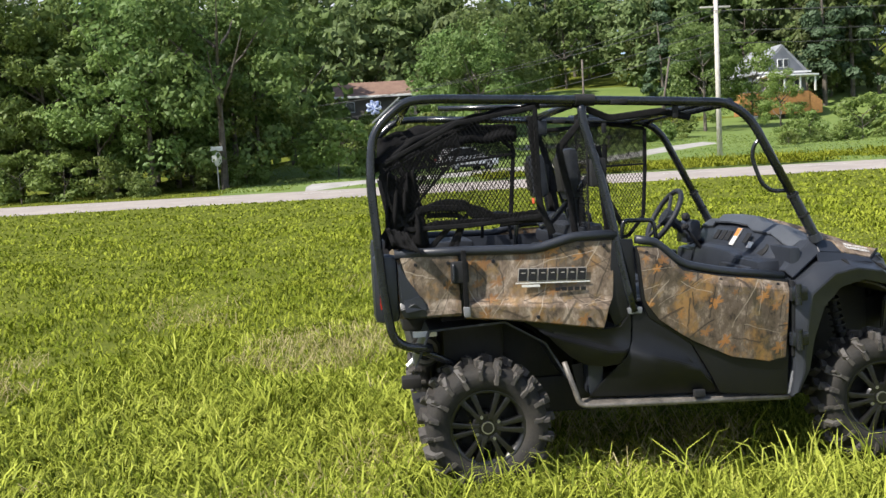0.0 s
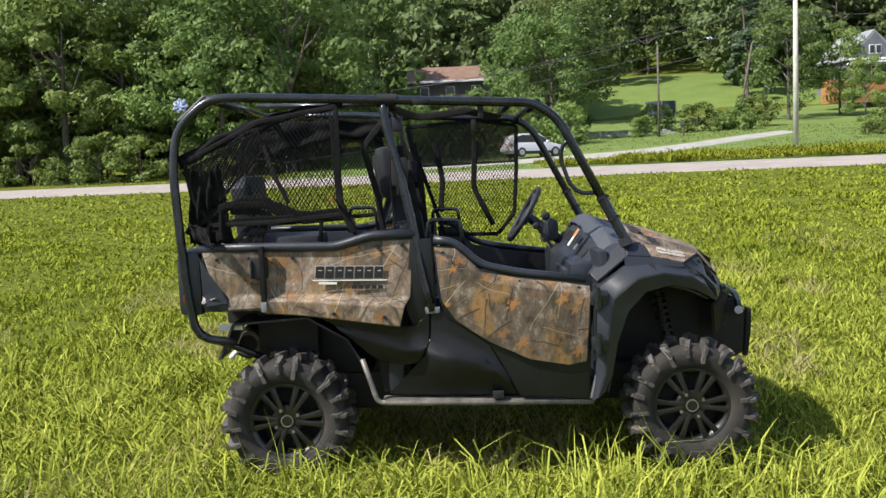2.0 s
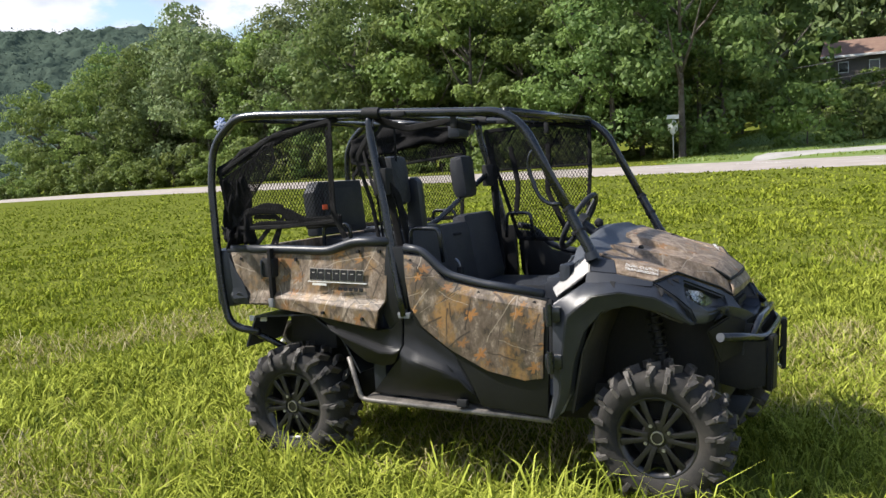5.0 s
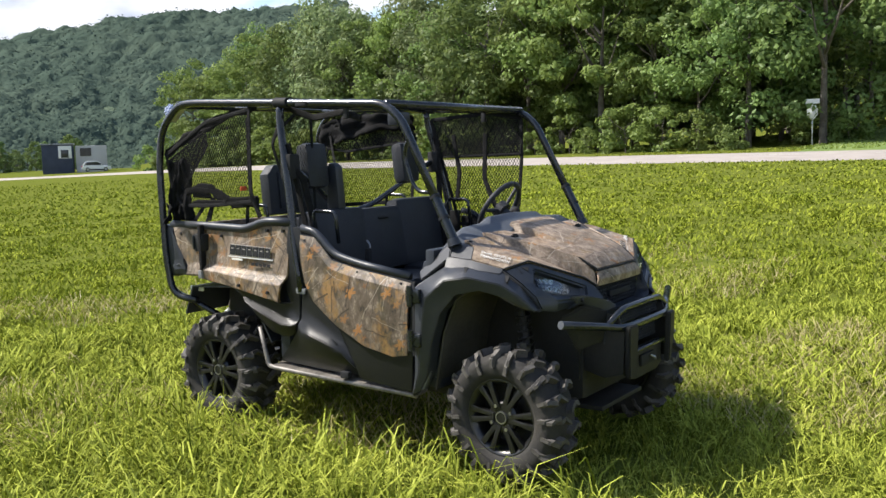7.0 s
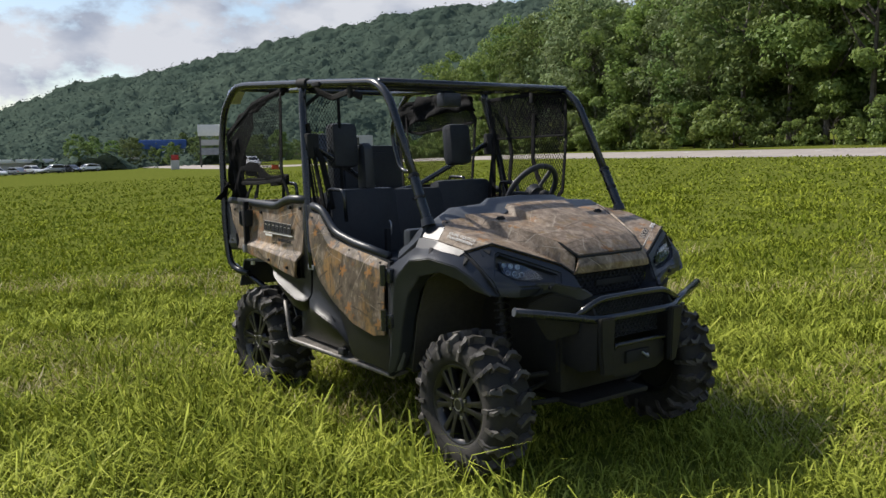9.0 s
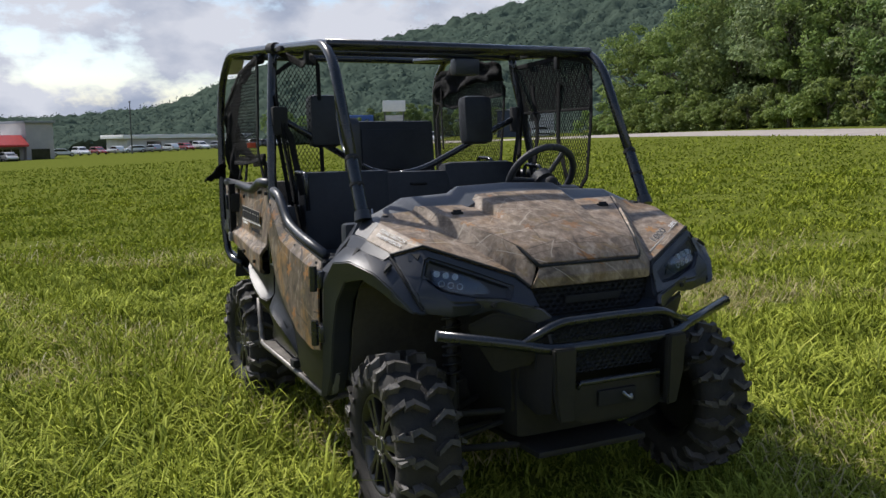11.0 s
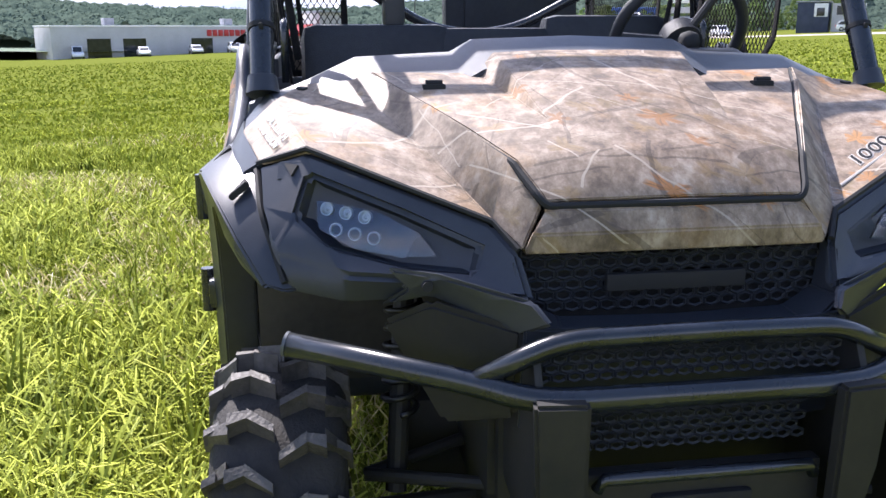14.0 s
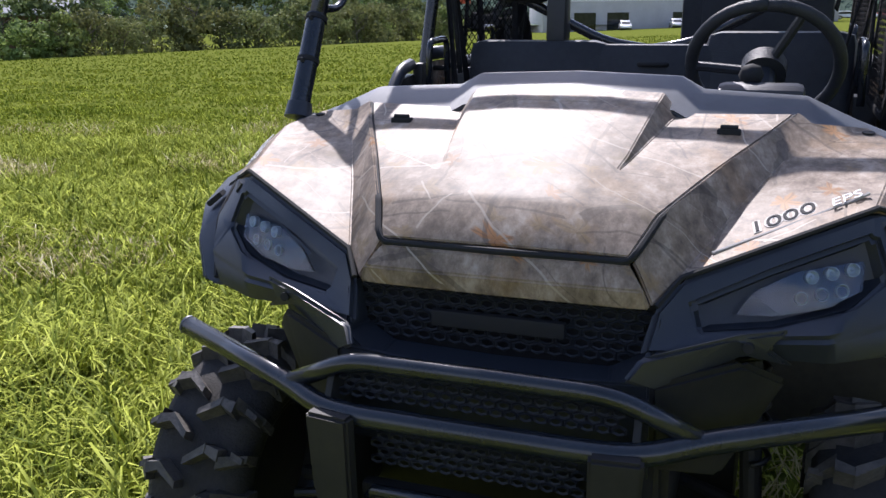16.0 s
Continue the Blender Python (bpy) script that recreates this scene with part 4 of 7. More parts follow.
for i in range(5):
    part("shop_window", boxed(10.9 + i * 1.45, 12.1 + i * 1.45, -.06, 0, 0, 2.6, 0), M_DARKGLASS, dl)
for x in (-19, -13.5, -2.5):
    part("garage_door", boxed(x - 1.8, x + 1.8, -.07, 0, -.2, 2.7, 0), M_DARKGLASS, dl)
for i in range(8):
    part("sign_bar", boxed(-1.6 + i * .98, -.8 + i * .98, -.15, 0, 3.0, 4.05, .05), M_RED, dl)
for x in (-16, 4, 12):
    part("roof_unit", boxed(x - .8, x + .8, 5, 7, 4.7, 5.9, .05), M_GREY_ROOF, dl)
dw = thing("warehouse", Matrix.Translation((-193, 38.5, -1.7)) @ Matrix.Rotation(radians(98), 4, "Z"), "long grey warehouse with a white roof edge", "building")
part("wall", boxed(-15, 30, 0, 16, -1, 3.0, .05), M_WALL, dw)
part("roof", boxed(-16, 31, -.8, 17, 3.0, 3.8, .08), M_WHITE, dw)
for i in range(4):
    part("garage_door", boxed(-11 + i * 9, -8 + i * 9, -.07, 0, -.2, 2.4, 0), M_DARKGLASS, dw)
bt = random.Random(9)
PAINTS = ((WHITE_PAINT, "white"), (SILVER_PAINT, "silver"), (DARK_PAINT, "dark"), (WHITE_PAINT, "white"), (RED_PAINT, "red"))
for i in range(16):
    p, nm = PAINTS[bt.randrange(5)]
    x, y = -178 + 1.6 * math.sin(i), 4 + i * 3.2
    make_car("parked_car", at(x, y, bt.choice((20, 200, 95, -80)), .05), p, nm + " car parked in the lot before the warehouse", bt.choice(("car", "suv", "car")))
for (x, y, kind, k) in ((-147, -39.5, "pickup", 0), (-146.5, -29.5, "car", 0), (-151, -22, "car", 1), (-153, -16, "suv", 0), (-154.5, -11, "suv", 2), (-157, -4.5, "car", 1)):
    p, nm = PAINTS[k]
    make_car("parked_" + ("pickup" if kind == "pickup" else "car"), at(x, y + 5.5, 15 + 90 * (k == 2), .02), p, nm + (" pickup" if kind == "pickup" else " car") + " parked before the dealership", kind)

# signs and shops along the road
bb = thing("shop_sign", Matrix.Translation((-150, 65.5, lay(-150, 65.5))) @ Matrix.Rotation(radians(66), 4, "Z"), "white shop sign on two posts beside the road", "sign")
for x in (-1.7, 1.7):
    part("post", boxed(x - .14, x + .14, -.14, .14, -.5, 7.4, .02), M_WIRE, bb)
part("panel", boxed(-2.1, 2.1, -.25, .25, 5.6, 7.6, .04), M_WHITE, bb)
part("panel", boxed(-1.6, 1.6, -.2, .2, 3.9, 4.9, .03), M_WALL, bb)
part("panel", boxed(-1.6, 1.6, -.2, .2, 2.2, 3.4, .03), M_GREY_ROOF, bb)
rsn = thing("shop_sign", Matrix.Translation((-148, 58, lay(-148, 58))) @ Matrix.Rotation(radians(68), 4, "Z"), "small red and grey shop sign on the ground", "sign")
part("base", boxed(-.7, .7, -.25, .25, -.3, 1.6, .05), M_WALL, rsn)
part("panel", boxed(-.6, .6, -.3, .3, 1.6, 2.5, .05), M_RED, rsn)
st = thing("blue_shop", Matrix.Translation((-205, 78, 0)) @ Matrix.Rotation(radians(68), 4, "Z"), "small white shop with a blue roof", "building")
part("wall", boxed(-5, 5, 0, 7, -2, 4.0, .05), M_WHITE, st)
part("roof", boxed(-5.4, 5.4, -.4, 7.4, 4.0, 6.2, .2), M_BLUE, st)
part("door", boxed(-.7, .7, -.06, 0, -.5, 2.2, 0), M_DARKGLASS, st)
st2 = thing("roadside_store", Matrix.Translation((-137, 85.5, 0)) @ Matrix.Rotation(radians(56), 4, "Z"), "dark roadside store with a white poster and pale wing", "building")
part("wall", boxed(-4.9, 0, 0, 7, -2, 5.5, .05), M_NAVY, st2)
part("roof", boxed(-5.1, .2, -.2, 7.2, 5.5, 5.7, .04), M_GREY_ROOF, st2)
part("poster", boxed(-2.3, -.2, -.08, -.01, 3.2, 5.3, .01), M_WHITE, st2)
part("poster_image", boxed(-1.9, -.7, -.10, -.085, 3.3, 4.6, .01), M_DARKGLASS, st2)
part("wing", boxed(.4, 5.4, .6, 7, -2, 5.3, .05), M_WALL, st2)
part("shop_window", boxed(1.1, 2.9, .54, .6, 3.5, 4.9, 0), M_DARKGLASS, st2)
make_car("parked_van", at(-129, 84.5, 60, .1), WHITE_PAINT, "white van parked before the dark store", "suv")
make_house("brown_shed", at(-54, -56, 135, 0), 7, 6, 3.2, 1.6, M_BROWN_ROOF, M_GREY_ROOF, "brown wooden shed behind the brush")
lp = thing("lamp_post", at(-172, 22), "tall dark lamp post in the parking lot", "lamp post")
part("shaft", cyl(bmesh.new(), (0, 0, -.3), (0, 0, 9.5), .14, .09), M_WIRE, lp)
part("arm", boxed(-.9, .9, -.08, .08, 9.4, 9.6, .02), M_WIRE, lp)
for (x, y, k) in ((-128, 62.6, 0), (-138, 67, 2)):
    p, nm = PAINTS[k]
    make_car("road_car", at(x, y, -9.6, .08), p, nm + " car on the road", "suv", "road cars")

# ---- vehicle materials ----
def camo(name, warm):
    """Printed woodland film: bark greys and tans, fallen leaves in ochre, pale and dark twigs. warm: how much of the
    leaf litter shows, and how dark the base tones are.
    """
    m = bpy.data.materials.new(name)
    m.use_nodes = True
    n, l = m.node_tree.nodes, m.node_tree.links
    b = n["Principled BSDF"]
    b.inputs["Roughness"].default_value = 0.32
    b.inputs["Specular IOR Level"].default_value = 0.4
    b.inputs["Coat Weight"].default_value = 0.1
    b.inputs["Coat Roughness"].default_value = 0.5
    tc = n.new("ShaderNodeTexCoord")

    def mapped(scale, turn=(0, 0, 0)):
        mp = n.new("ShaderNodeMapping")
        mp.inputs["Scale"].default_value, mp.inputs["Rotation"].default_value = scale, turn
        l.new(tc.outputs["Object"], mp.inputs["Vector"])
        return mp.outputs["Vector"]

    def tex(kind, vec, **inputs):
        t = n.new(kind)
        l.new(vec, t.inputs["Vector"])
        for k, v in inputs.items():
            t.inputs[k].default_value = v
        return t

    def ramp(src, *stops):
        r = n.new("ShaderNodeValToRGB")
        e = r.color_ramp.elements
        while len(e) < len(stops):
            e.new(0.5)
        for el, (p, c) in zip(e, stops):
            el.position, el.color = p, (*c, 1)
        l.new(src, r.inputs["Fac"])
        return r.outputs["Color"]

    def mix(fac, a, c):
        x = n.new("ShaderNodeMix")
        x.data_type = "RGBA"
        l.new(fac, x.inputs["Factor"])
        l.new(a, x.inputs["A"])
        l.new(c, x.inputs["B"])
        return x.outputs["Result"]

    def bw(src, lo, hi):
        return ramp(src, (lo, (0, 0, 0)), (hi, (1, 1, 1)))

    def op(kind, a, c=None, d=None):
        x = n.new("ShaderNodeMath")
        x.operation = kind
        for k, v in enumerate((a, c, d)):
            if v is None:
                continue
            if isinstance(v, (int, float)):
                x.inputs[k].default_value = v
            else:
                l.new(v, x.inputs[k])
        return x.outputs[0]

    # the film lies over flanks and bonnet alike: one sheet with axes x and y + z
    sep = n.new("ShaderNodeSeparateXYZ")
    l.new(tc.outputs["Object"], sep.inputs[0])
    wob = tex("ShaderNodeTexNoise", tc.outputs["Object"], Scale=7.0, Detail=2.0)
    wsep = n.new("ShaderNodeSeparateColor")
    l.new(wob.outputs["Color"], wsep.inputs[0])
    across = op("MULTIPLY_ADD", wsep.outputs[0], 0.05, op("MULTIPLY_ADD", sep.outputs["Z"], -0.45, sep.outputs["X"]))
    upward = op("MULTIPLY_ADD", wsep.outputs[1], 0.05, op("ADD", sep.outputs["Y"], sep.outputs["Z"]))
    flat = n.new("ShaderNodeCombineXYZ")
    l.new(across, flat.inputs[0])
    l.new(upward, flat.inputs[1])

    def cells(scale, shift):
        mp = n.new("ShaderNodeMapping")
        mp.inputs["Location"].default_value = (shift, shift * 0.37, 0)
        l.new(flat.outputs[0], mp.inputs["Vector"])
        v = n.new("ShaderNodeTexVoronoi")
        v.voronoi_dimensions = "2D"
        v.inputs["Scale"].default_value = scale
        l.new(mp.outputs["Vector"], v.inputs["Vector"])
        d = n.new("ShaderNodeVectorMath")
        d.operation = "SUBTRACT"
        l.new(mp.outputs["Vector"], d.inputs[0])
        l.new(v.outputs["Position"], d.inputs[1])
        q, c = n.new("ShaderNodeSeparateXYZ"), n.new("ShaderNodeSeparateColor")
        l.new(d.outputs[0], q.inputs[0])
        l.new(v.outputs["Color"], c.inputs[0])
        return q.outputs["X"], q.outputs["Y"], c.outputs[0], c.outputs[1], c.outputs[2]

    def plain(shade):
        rgb = n.new("ShaderNodeRGB")
        rgb.outputs[0].default_value = (*shade, 1)
        return rgb.outputs[0]

    def leaves(col, scale, shift, size, share, stops, lobes, strength=0.62):
        """Lobed leaves, one in some of the cells, with a darker midrib."""
        u, v, r, g, bb = cells(scale, shift)
        ang = op("MULTIPLY_ADD", r, 40.0, op("ARCTAN2", v, u))
        dist = op("SQRT", op("ADD", op("MULTIPLY", u, u), op("MULTIPLY", v, v)))
        lobe = op("ABSOLUTE", op("COSINE", op("MULTIPLY", ang, lobes * 0.5)))
        tooth = op("MULTIPLY", op("COSINE", op("MULTIPLY", ang, 17.0)), 0.07)
        edge = op("MULTIPLY", op("ADD", op("MULTIPLY_ADD", op("POWER", lobe, 1.6), 0.62, 0.36), tooth), op("MULTIPLY_ADD", bb, size * 0.7, size * 0.55))
        inside = op("MULTIPLY", op("MINIMUM", op("MAXIMUM", op("MULTIPLY", op("SUBTRACT", edge, dist), 110.0), 0.0), 1.0), op("LESS_THAN", g, share))
        vein = op("MULTIPLY", op("GREATER_THAN", lobe, 0.985), 0.5)
        tint = ramp(op("MULTIPLY_ADD", r, 0.7, op("MULTIPLY", wsep.outputs[2], 0.4)), *stops)
        tint = mix(vein, tint, plain((0.05, 0.03, 0.015)))
        return mix(op("MULTIPLY", inside, strength), col, tint)

    def twigs(col, scale, shift, width, share, shade, upright, strength=0.82):
        """Straight stems, one across some of the cells."""
        u, v, r, g, bb = cells(scale, shift)
        a = op("MULTIPLY_ADD", r, 6.283 * (1.0 - upright), 0.3 - 0.6 * upright)
        off = op("ABSOLUTE", op("ADD", op("MULTIPLY", u, op("COSINE", a)), op("MULTIPLY", v, op("SINE", a))))
        line = op("MULTIPLY", op("LESS_THAN", off, op("MULTIPLY", bb, width)), op("LESS_THAN", g, share))
        return mix(op("MULTIPLY", line, strength), col, plain(shade))

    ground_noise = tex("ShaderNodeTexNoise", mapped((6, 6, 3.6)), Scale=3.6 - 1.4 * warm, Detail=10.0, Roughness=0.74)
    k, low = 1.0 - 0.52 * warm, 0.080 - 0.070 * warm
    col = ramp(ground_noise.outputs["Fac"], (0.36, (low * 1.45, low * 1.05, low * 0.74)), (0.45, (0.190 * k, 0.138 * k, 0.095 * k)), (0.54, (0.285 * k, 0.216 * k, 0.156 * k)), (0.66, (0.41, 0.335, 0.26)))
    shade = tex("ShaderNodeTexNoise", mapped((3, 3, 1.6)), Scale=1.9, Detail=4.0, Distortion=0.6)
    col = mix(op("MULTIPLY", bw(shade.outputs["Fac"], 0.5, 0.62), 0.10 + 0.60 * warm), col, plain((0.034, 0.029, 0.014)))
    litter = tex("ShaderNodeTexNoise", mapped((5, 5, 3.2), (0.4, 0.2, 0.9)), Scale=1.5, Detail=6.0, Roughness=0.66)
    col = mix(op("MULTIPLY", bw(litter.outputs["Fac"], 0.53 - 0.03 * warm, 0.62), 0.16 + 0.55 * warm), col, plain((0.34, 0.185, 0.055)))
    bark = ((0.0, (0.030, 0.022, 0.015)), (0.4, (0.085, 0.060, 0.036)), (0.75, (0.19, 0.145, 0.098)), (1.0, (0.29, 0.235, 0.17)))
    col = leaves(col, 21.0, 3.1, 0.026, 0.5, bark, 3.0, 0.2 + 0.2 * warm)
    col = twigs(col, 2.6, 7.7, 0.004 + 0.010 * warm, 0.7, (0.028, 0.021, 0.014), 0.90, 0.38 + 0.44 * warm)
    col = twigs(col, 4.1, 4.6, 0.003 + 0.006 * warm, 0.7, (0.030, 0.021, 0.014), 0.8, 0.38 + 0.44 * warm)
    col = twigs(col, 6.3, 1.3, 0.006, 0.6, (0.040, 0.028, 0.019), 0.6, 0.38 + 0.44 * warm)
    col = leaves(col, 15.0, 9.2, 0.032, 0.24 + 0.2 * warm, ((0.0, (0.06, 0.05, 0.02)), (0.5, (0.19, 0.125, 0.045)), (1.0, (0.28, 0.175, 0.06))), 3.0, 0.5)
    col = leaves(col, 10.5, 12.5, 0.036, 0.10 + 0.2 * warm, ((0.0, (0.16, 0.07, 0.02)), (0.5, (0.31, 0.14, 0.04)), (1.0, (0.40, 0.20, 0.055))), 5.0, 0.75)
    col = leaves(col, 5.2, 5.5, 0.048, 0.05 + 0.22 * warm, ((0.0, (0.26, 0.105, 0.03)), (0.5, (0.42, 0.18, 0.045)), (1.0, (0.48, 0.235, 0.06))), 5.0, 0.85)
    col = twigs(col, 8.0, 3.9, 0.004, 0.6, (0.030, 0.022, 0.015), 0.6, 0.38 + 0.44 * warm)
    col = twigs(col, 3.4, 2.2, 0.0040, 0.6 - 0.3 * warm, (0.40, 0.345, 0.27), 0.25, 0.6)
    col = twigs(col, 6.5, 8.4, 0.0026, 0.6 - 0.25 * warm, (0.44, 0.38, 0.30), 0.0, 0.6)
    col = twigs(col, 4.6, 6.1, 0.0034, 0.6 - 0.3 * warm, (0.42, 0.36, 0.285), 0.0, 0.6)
    l.new(col, b.inputs["Base Color"])
    dust = tex("ShaderNodeTexNoise", mapped((1, 1, 1)), Scale=9.0, Detail=4.0)
    rr = n.new("ShaderNodeMapRange")
    rr.inputs["To Min"].default_value, rr.inputs["To Max"].default_value = 0.54, 0.66
    l.new(dust.outputs["Fac"], rr.inputs["Value"])
    l.new(rr.outputs["Result"], b.inputs["Roughness"])
    return m


# The same film three times; a higher warm gives darker base tones.
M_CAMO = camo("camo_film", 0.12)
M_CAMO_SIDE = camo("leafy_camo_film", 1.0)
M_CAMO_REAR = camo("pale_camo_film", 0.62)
# A pale veil and sky blue are put into the black and grey plastics.
M_BLACK = material("black_plastic", (0.018, 0.021, 0.028), 0.40, spots=(0.027, 0.031, 0.040), scale=7, bump=0.08, bump_scale=420, amount=0.9, spec=0.45)
# The same black plastic without that veil, darker for the flanks.
M_FLANK = material("darker_black_plastic", (0.0050, 0.0054, 0.0062), 0.42, spots=(0.0095, 0.010, 0.0112), scale=7, bump=0.08, bump_scale=420, amount=0.9, spec=0.38)
M_GREY = material("grey_plastic", (0.021, 0.0235, 0.030), 0.33, spots=(0.033, 0.0365, 0.044), scale=6, bump=0.08, bump_scale=420, amount=0.9, spec=0.45)
M_TUBE = material("black_steel_tube", (0.009, 0.011, 0.014), 0.22, spots=(0.018, 0.021, 0.026), scale=9, coat=0.15, spec=0.5)
M_RUBBER = material("tyre_rubber", (0.018, 0.018, 0.018), 0.8, spots=(0.042, 0.038, 0.033), scale=7, bump=0.3, bump_scale=150, amount=0.8, spec=0.3)
M_LUG = material("dusty_tread", (0.020, 0.019, 0.018), 0.62, spots=(0.105, 0.094, 0.083), scale=9, bump=0.3, bump_scale=120, amount=0.9)
M_RIM = material("black_rim", (0.007, 0.007, 0.008), 0.34, spots=(0.014, 0.014, 0.014), scale=12, coat=0.15)
M_DUSTY = material("dusty_liner", (0.045, 0.042, 0.037), 0.8, spots=(0.085, 0.078, 0.066), scale=5, amount=0.9, spec=0.2)
M_BOLT = material("bright_bolt", (0.45, 0.45, 0.45), 0.35, metal=0.9, spots=(0.3, 0.3, 0.3), scale=20)
M_VINYL = material("black_vinyl", (0.018, 0.0205, 0.026), 0.5, spots=(0.027, 0.030, 0.036), scale=6, bump=0.3, bump_scale=260, spec=0.3)
M_WEB = material("black_webbing", (0.0055, 0.0055, 0.006), 0.85, spots=(0.012, 0.012, 0.013), scale=30, bump=0.4, bump_scale=300, spec=0.2)
M_FOLD = material("folded_net", (0.004, 0.004, 0.0045), 0.9, spots=(0.008, 0.008, 0.009), scale=30, bump=0.4, bump_scale=200, spec=0.2)
M_NET = material("black_net_cord", (0.0055, 0.0055, 0.006), 0.85, spots=(0.010, 0.010, 0.010), scale=40, spec=0.15)
M_UNDER = material("black_frame", (0.013, 0.0135, 0.0145), 0.6, spots=(0.030, 0.028, 0.025), scale=5, amount=0.9, spec=0.3)
M_ALU = material("scuffed_sill", (0.035, 0.033, 0.031), 0.45, metal=0.1, spots=(0.26, 0.235, 0.205), scale=9, amount=0.9)
M_LAMPGLASS = bpy.data.materials.new("headlight_glass")
M_LAMPGLASS.use_nodes = True
lens_bsdf = M_LAMPGLASS.node_tree.nodes["Principled BSDF"]
lens_bsdf.inputs["Base Color"].default_value = (0.78, 0.84, 0.93, 1)
lens_bsdf.inputs["Roughness"].default_value = 0.03
lens_bsdf.inputs["Transmission Weight"].default_value = 1.0
lens_bsdf.inputs["IOR"].default_value = 1.4
M_LAMPBACK = material("lamp_housing", (0.020, 0.030, 0.050), 0.2, spots=(0.030, 0.042, 0.065), scale=20)
M_LATTICE = material("matt_lattice", (0.016, 0.018, 0.023), 0.5, spots=(0.024, 0.026, 0.031), scale=9, spec=0.3)
M_COWL = material("grey_moulding", (0.050, 0.056, 0.066), 0.45, spots=(0.068, 0.075, 0.087), scale=6, bump=0.08, bump_scale=420)
M_CHROME = material("reflector", (0.62, 0.65, 0.68), 0.32, metal=0.7, spots=(0.45, 0.48, 0.51), scale=30)
M_TAIL = material("red_lens", (0.45, 0.02, 0.015), 0.15, spots=(0.35, 0.015, 0.01), scale=12, coat=0.8)
M_TAG = material("orange_tag", (0.75, 0.12, 0.05), 0.6, spots=(0.6, 0.1, 0.04), scale=20)
M_PAPER = material("paper_label", (0.75, 0.74, 0.70), 0.7, spots=(0.65, 0.64, 0.6), scale=20)
M_ORANGE = material("orange_label", (0.65, 0.25, 0.06), 0.6, spots=(0.55, 0.2, 0.05), scale=20)
M_INK = material("black_print", (0.017, 0.018, 0.020), 0.75, spots=(0.02, 0.02, 0.021), scale=20, spec=0.25)
M_SOCKET = material("grey_cup", (0.16, 0.17, 0.18), 0.45, spots=(0.2, 0.2, 0.21), scale=9)
M_DULL = material("pale_print", (0.42, 0.39, 0.35), 0.6, spots=(0.36, 0.33, 0.30), scale=20)
M_SPRING = material("steel_spring", (0.05, 0.05, 0.05), 0.4, metal=0.6, spots=(0.03, 0.03, 0.03), scale=9)
M_MUFFLER = material("dull_muffler", (0.12, 0.11, 0.10), 0.55, metal=0.5, spots=(0.2, 0.18, 0.16), scale=9)
M_STRAPBLUE = material("blue_rope", (0.07, 0.12, 0.30), 0.8, spots=(0.42, 0.47, 0.58), scale=60)

# ---- the side-by-side utility vehicle: x forward, y to its left ----
veh = thing("utility_vehicle", Matrix(), "camouflage side-by-side utility vehicle with black roll cage on grass", "utility vehicle")
BOTH = (-1, 1)


def skin(rows, thick=0.012, bevel=0.0, smooth=False):
    """A shell through rows of points, given some thickness."""
    bm = bmesh.new()
    vs = [[bm.verts.new(p) for p in r] for r in rows]
    for a, b in zip(vs, vs[1:]):
        for k in range(len(a) - 1):
            bm.faces.new((a[k], a[k + 1], b[k + 1], b[k]))
    bmesh.ops.recalc_face_normals(bm, faces=bm.faces)
    if thick:
        bmesh.ops.solidify(bm, geom=bm.faces[:], thickness=thick)
    if bevel:
        bmesh.ops.bevel(bm, geom=[e for e in bm.edges if e.calc_face_angle(0) > 0.5], offset=bevel, segments=2, affect="EDGES")
    return bm


def facets(verts, faces, thick=0.014, bevel=0.0):
    bm = bmesh.new()
    vs = [bm.verts.new(v) for v in verts]
    for f in faces:
        bm.faces.new([vs[i] for i in f])
    bmesh.ops.recalc_face_normals(bm, faces=bm.faces)
    bmesh.ops.solidify(bm, geom=bm.faces[:], thickness=thick)
    if bevel:
        bmesh.ops.bevel(bm, geom=[e for e in bm.edges if len(e.link_faces) == 2 and e.calc_face_angle(0) > 0.25], offset=bevel, segments=2, affect="EDGES")
    return bm


def side(s, outline, y0, y1, bevel=0.006):
    """A flat panel on one flank: outline in x and z, from y0 to y1 outwards."""
    return prism(outline, "y", s * y0, s * y1, bevel=bevel)


def flip(s, pts):
    return [(x, s * y, z) for x, y, z in pts]


# wheels
def lathe(profile, n, bm=None):
    """Turn a closed profile of (radius, y) about the y axis."""
    bm = bm or bmesh.new()
    rings = [[bm.verts.new((r * math.cos(a), y, r * math.sin(a))) for r, y in profile] for a in (2 * math.pi * i / n for i in range(n))]
    for i in range(n):
        a, b = rings[i], rings[(i + 1) % n]
        for k in range(len(profile)):
            j = (k + 1) % len(profile)
            bm.faces.new((a[k], a[j], b[j], b[k]))
    bmesh.ops.recalc_face_normals(bm, faces=bm.faces)
    return bm


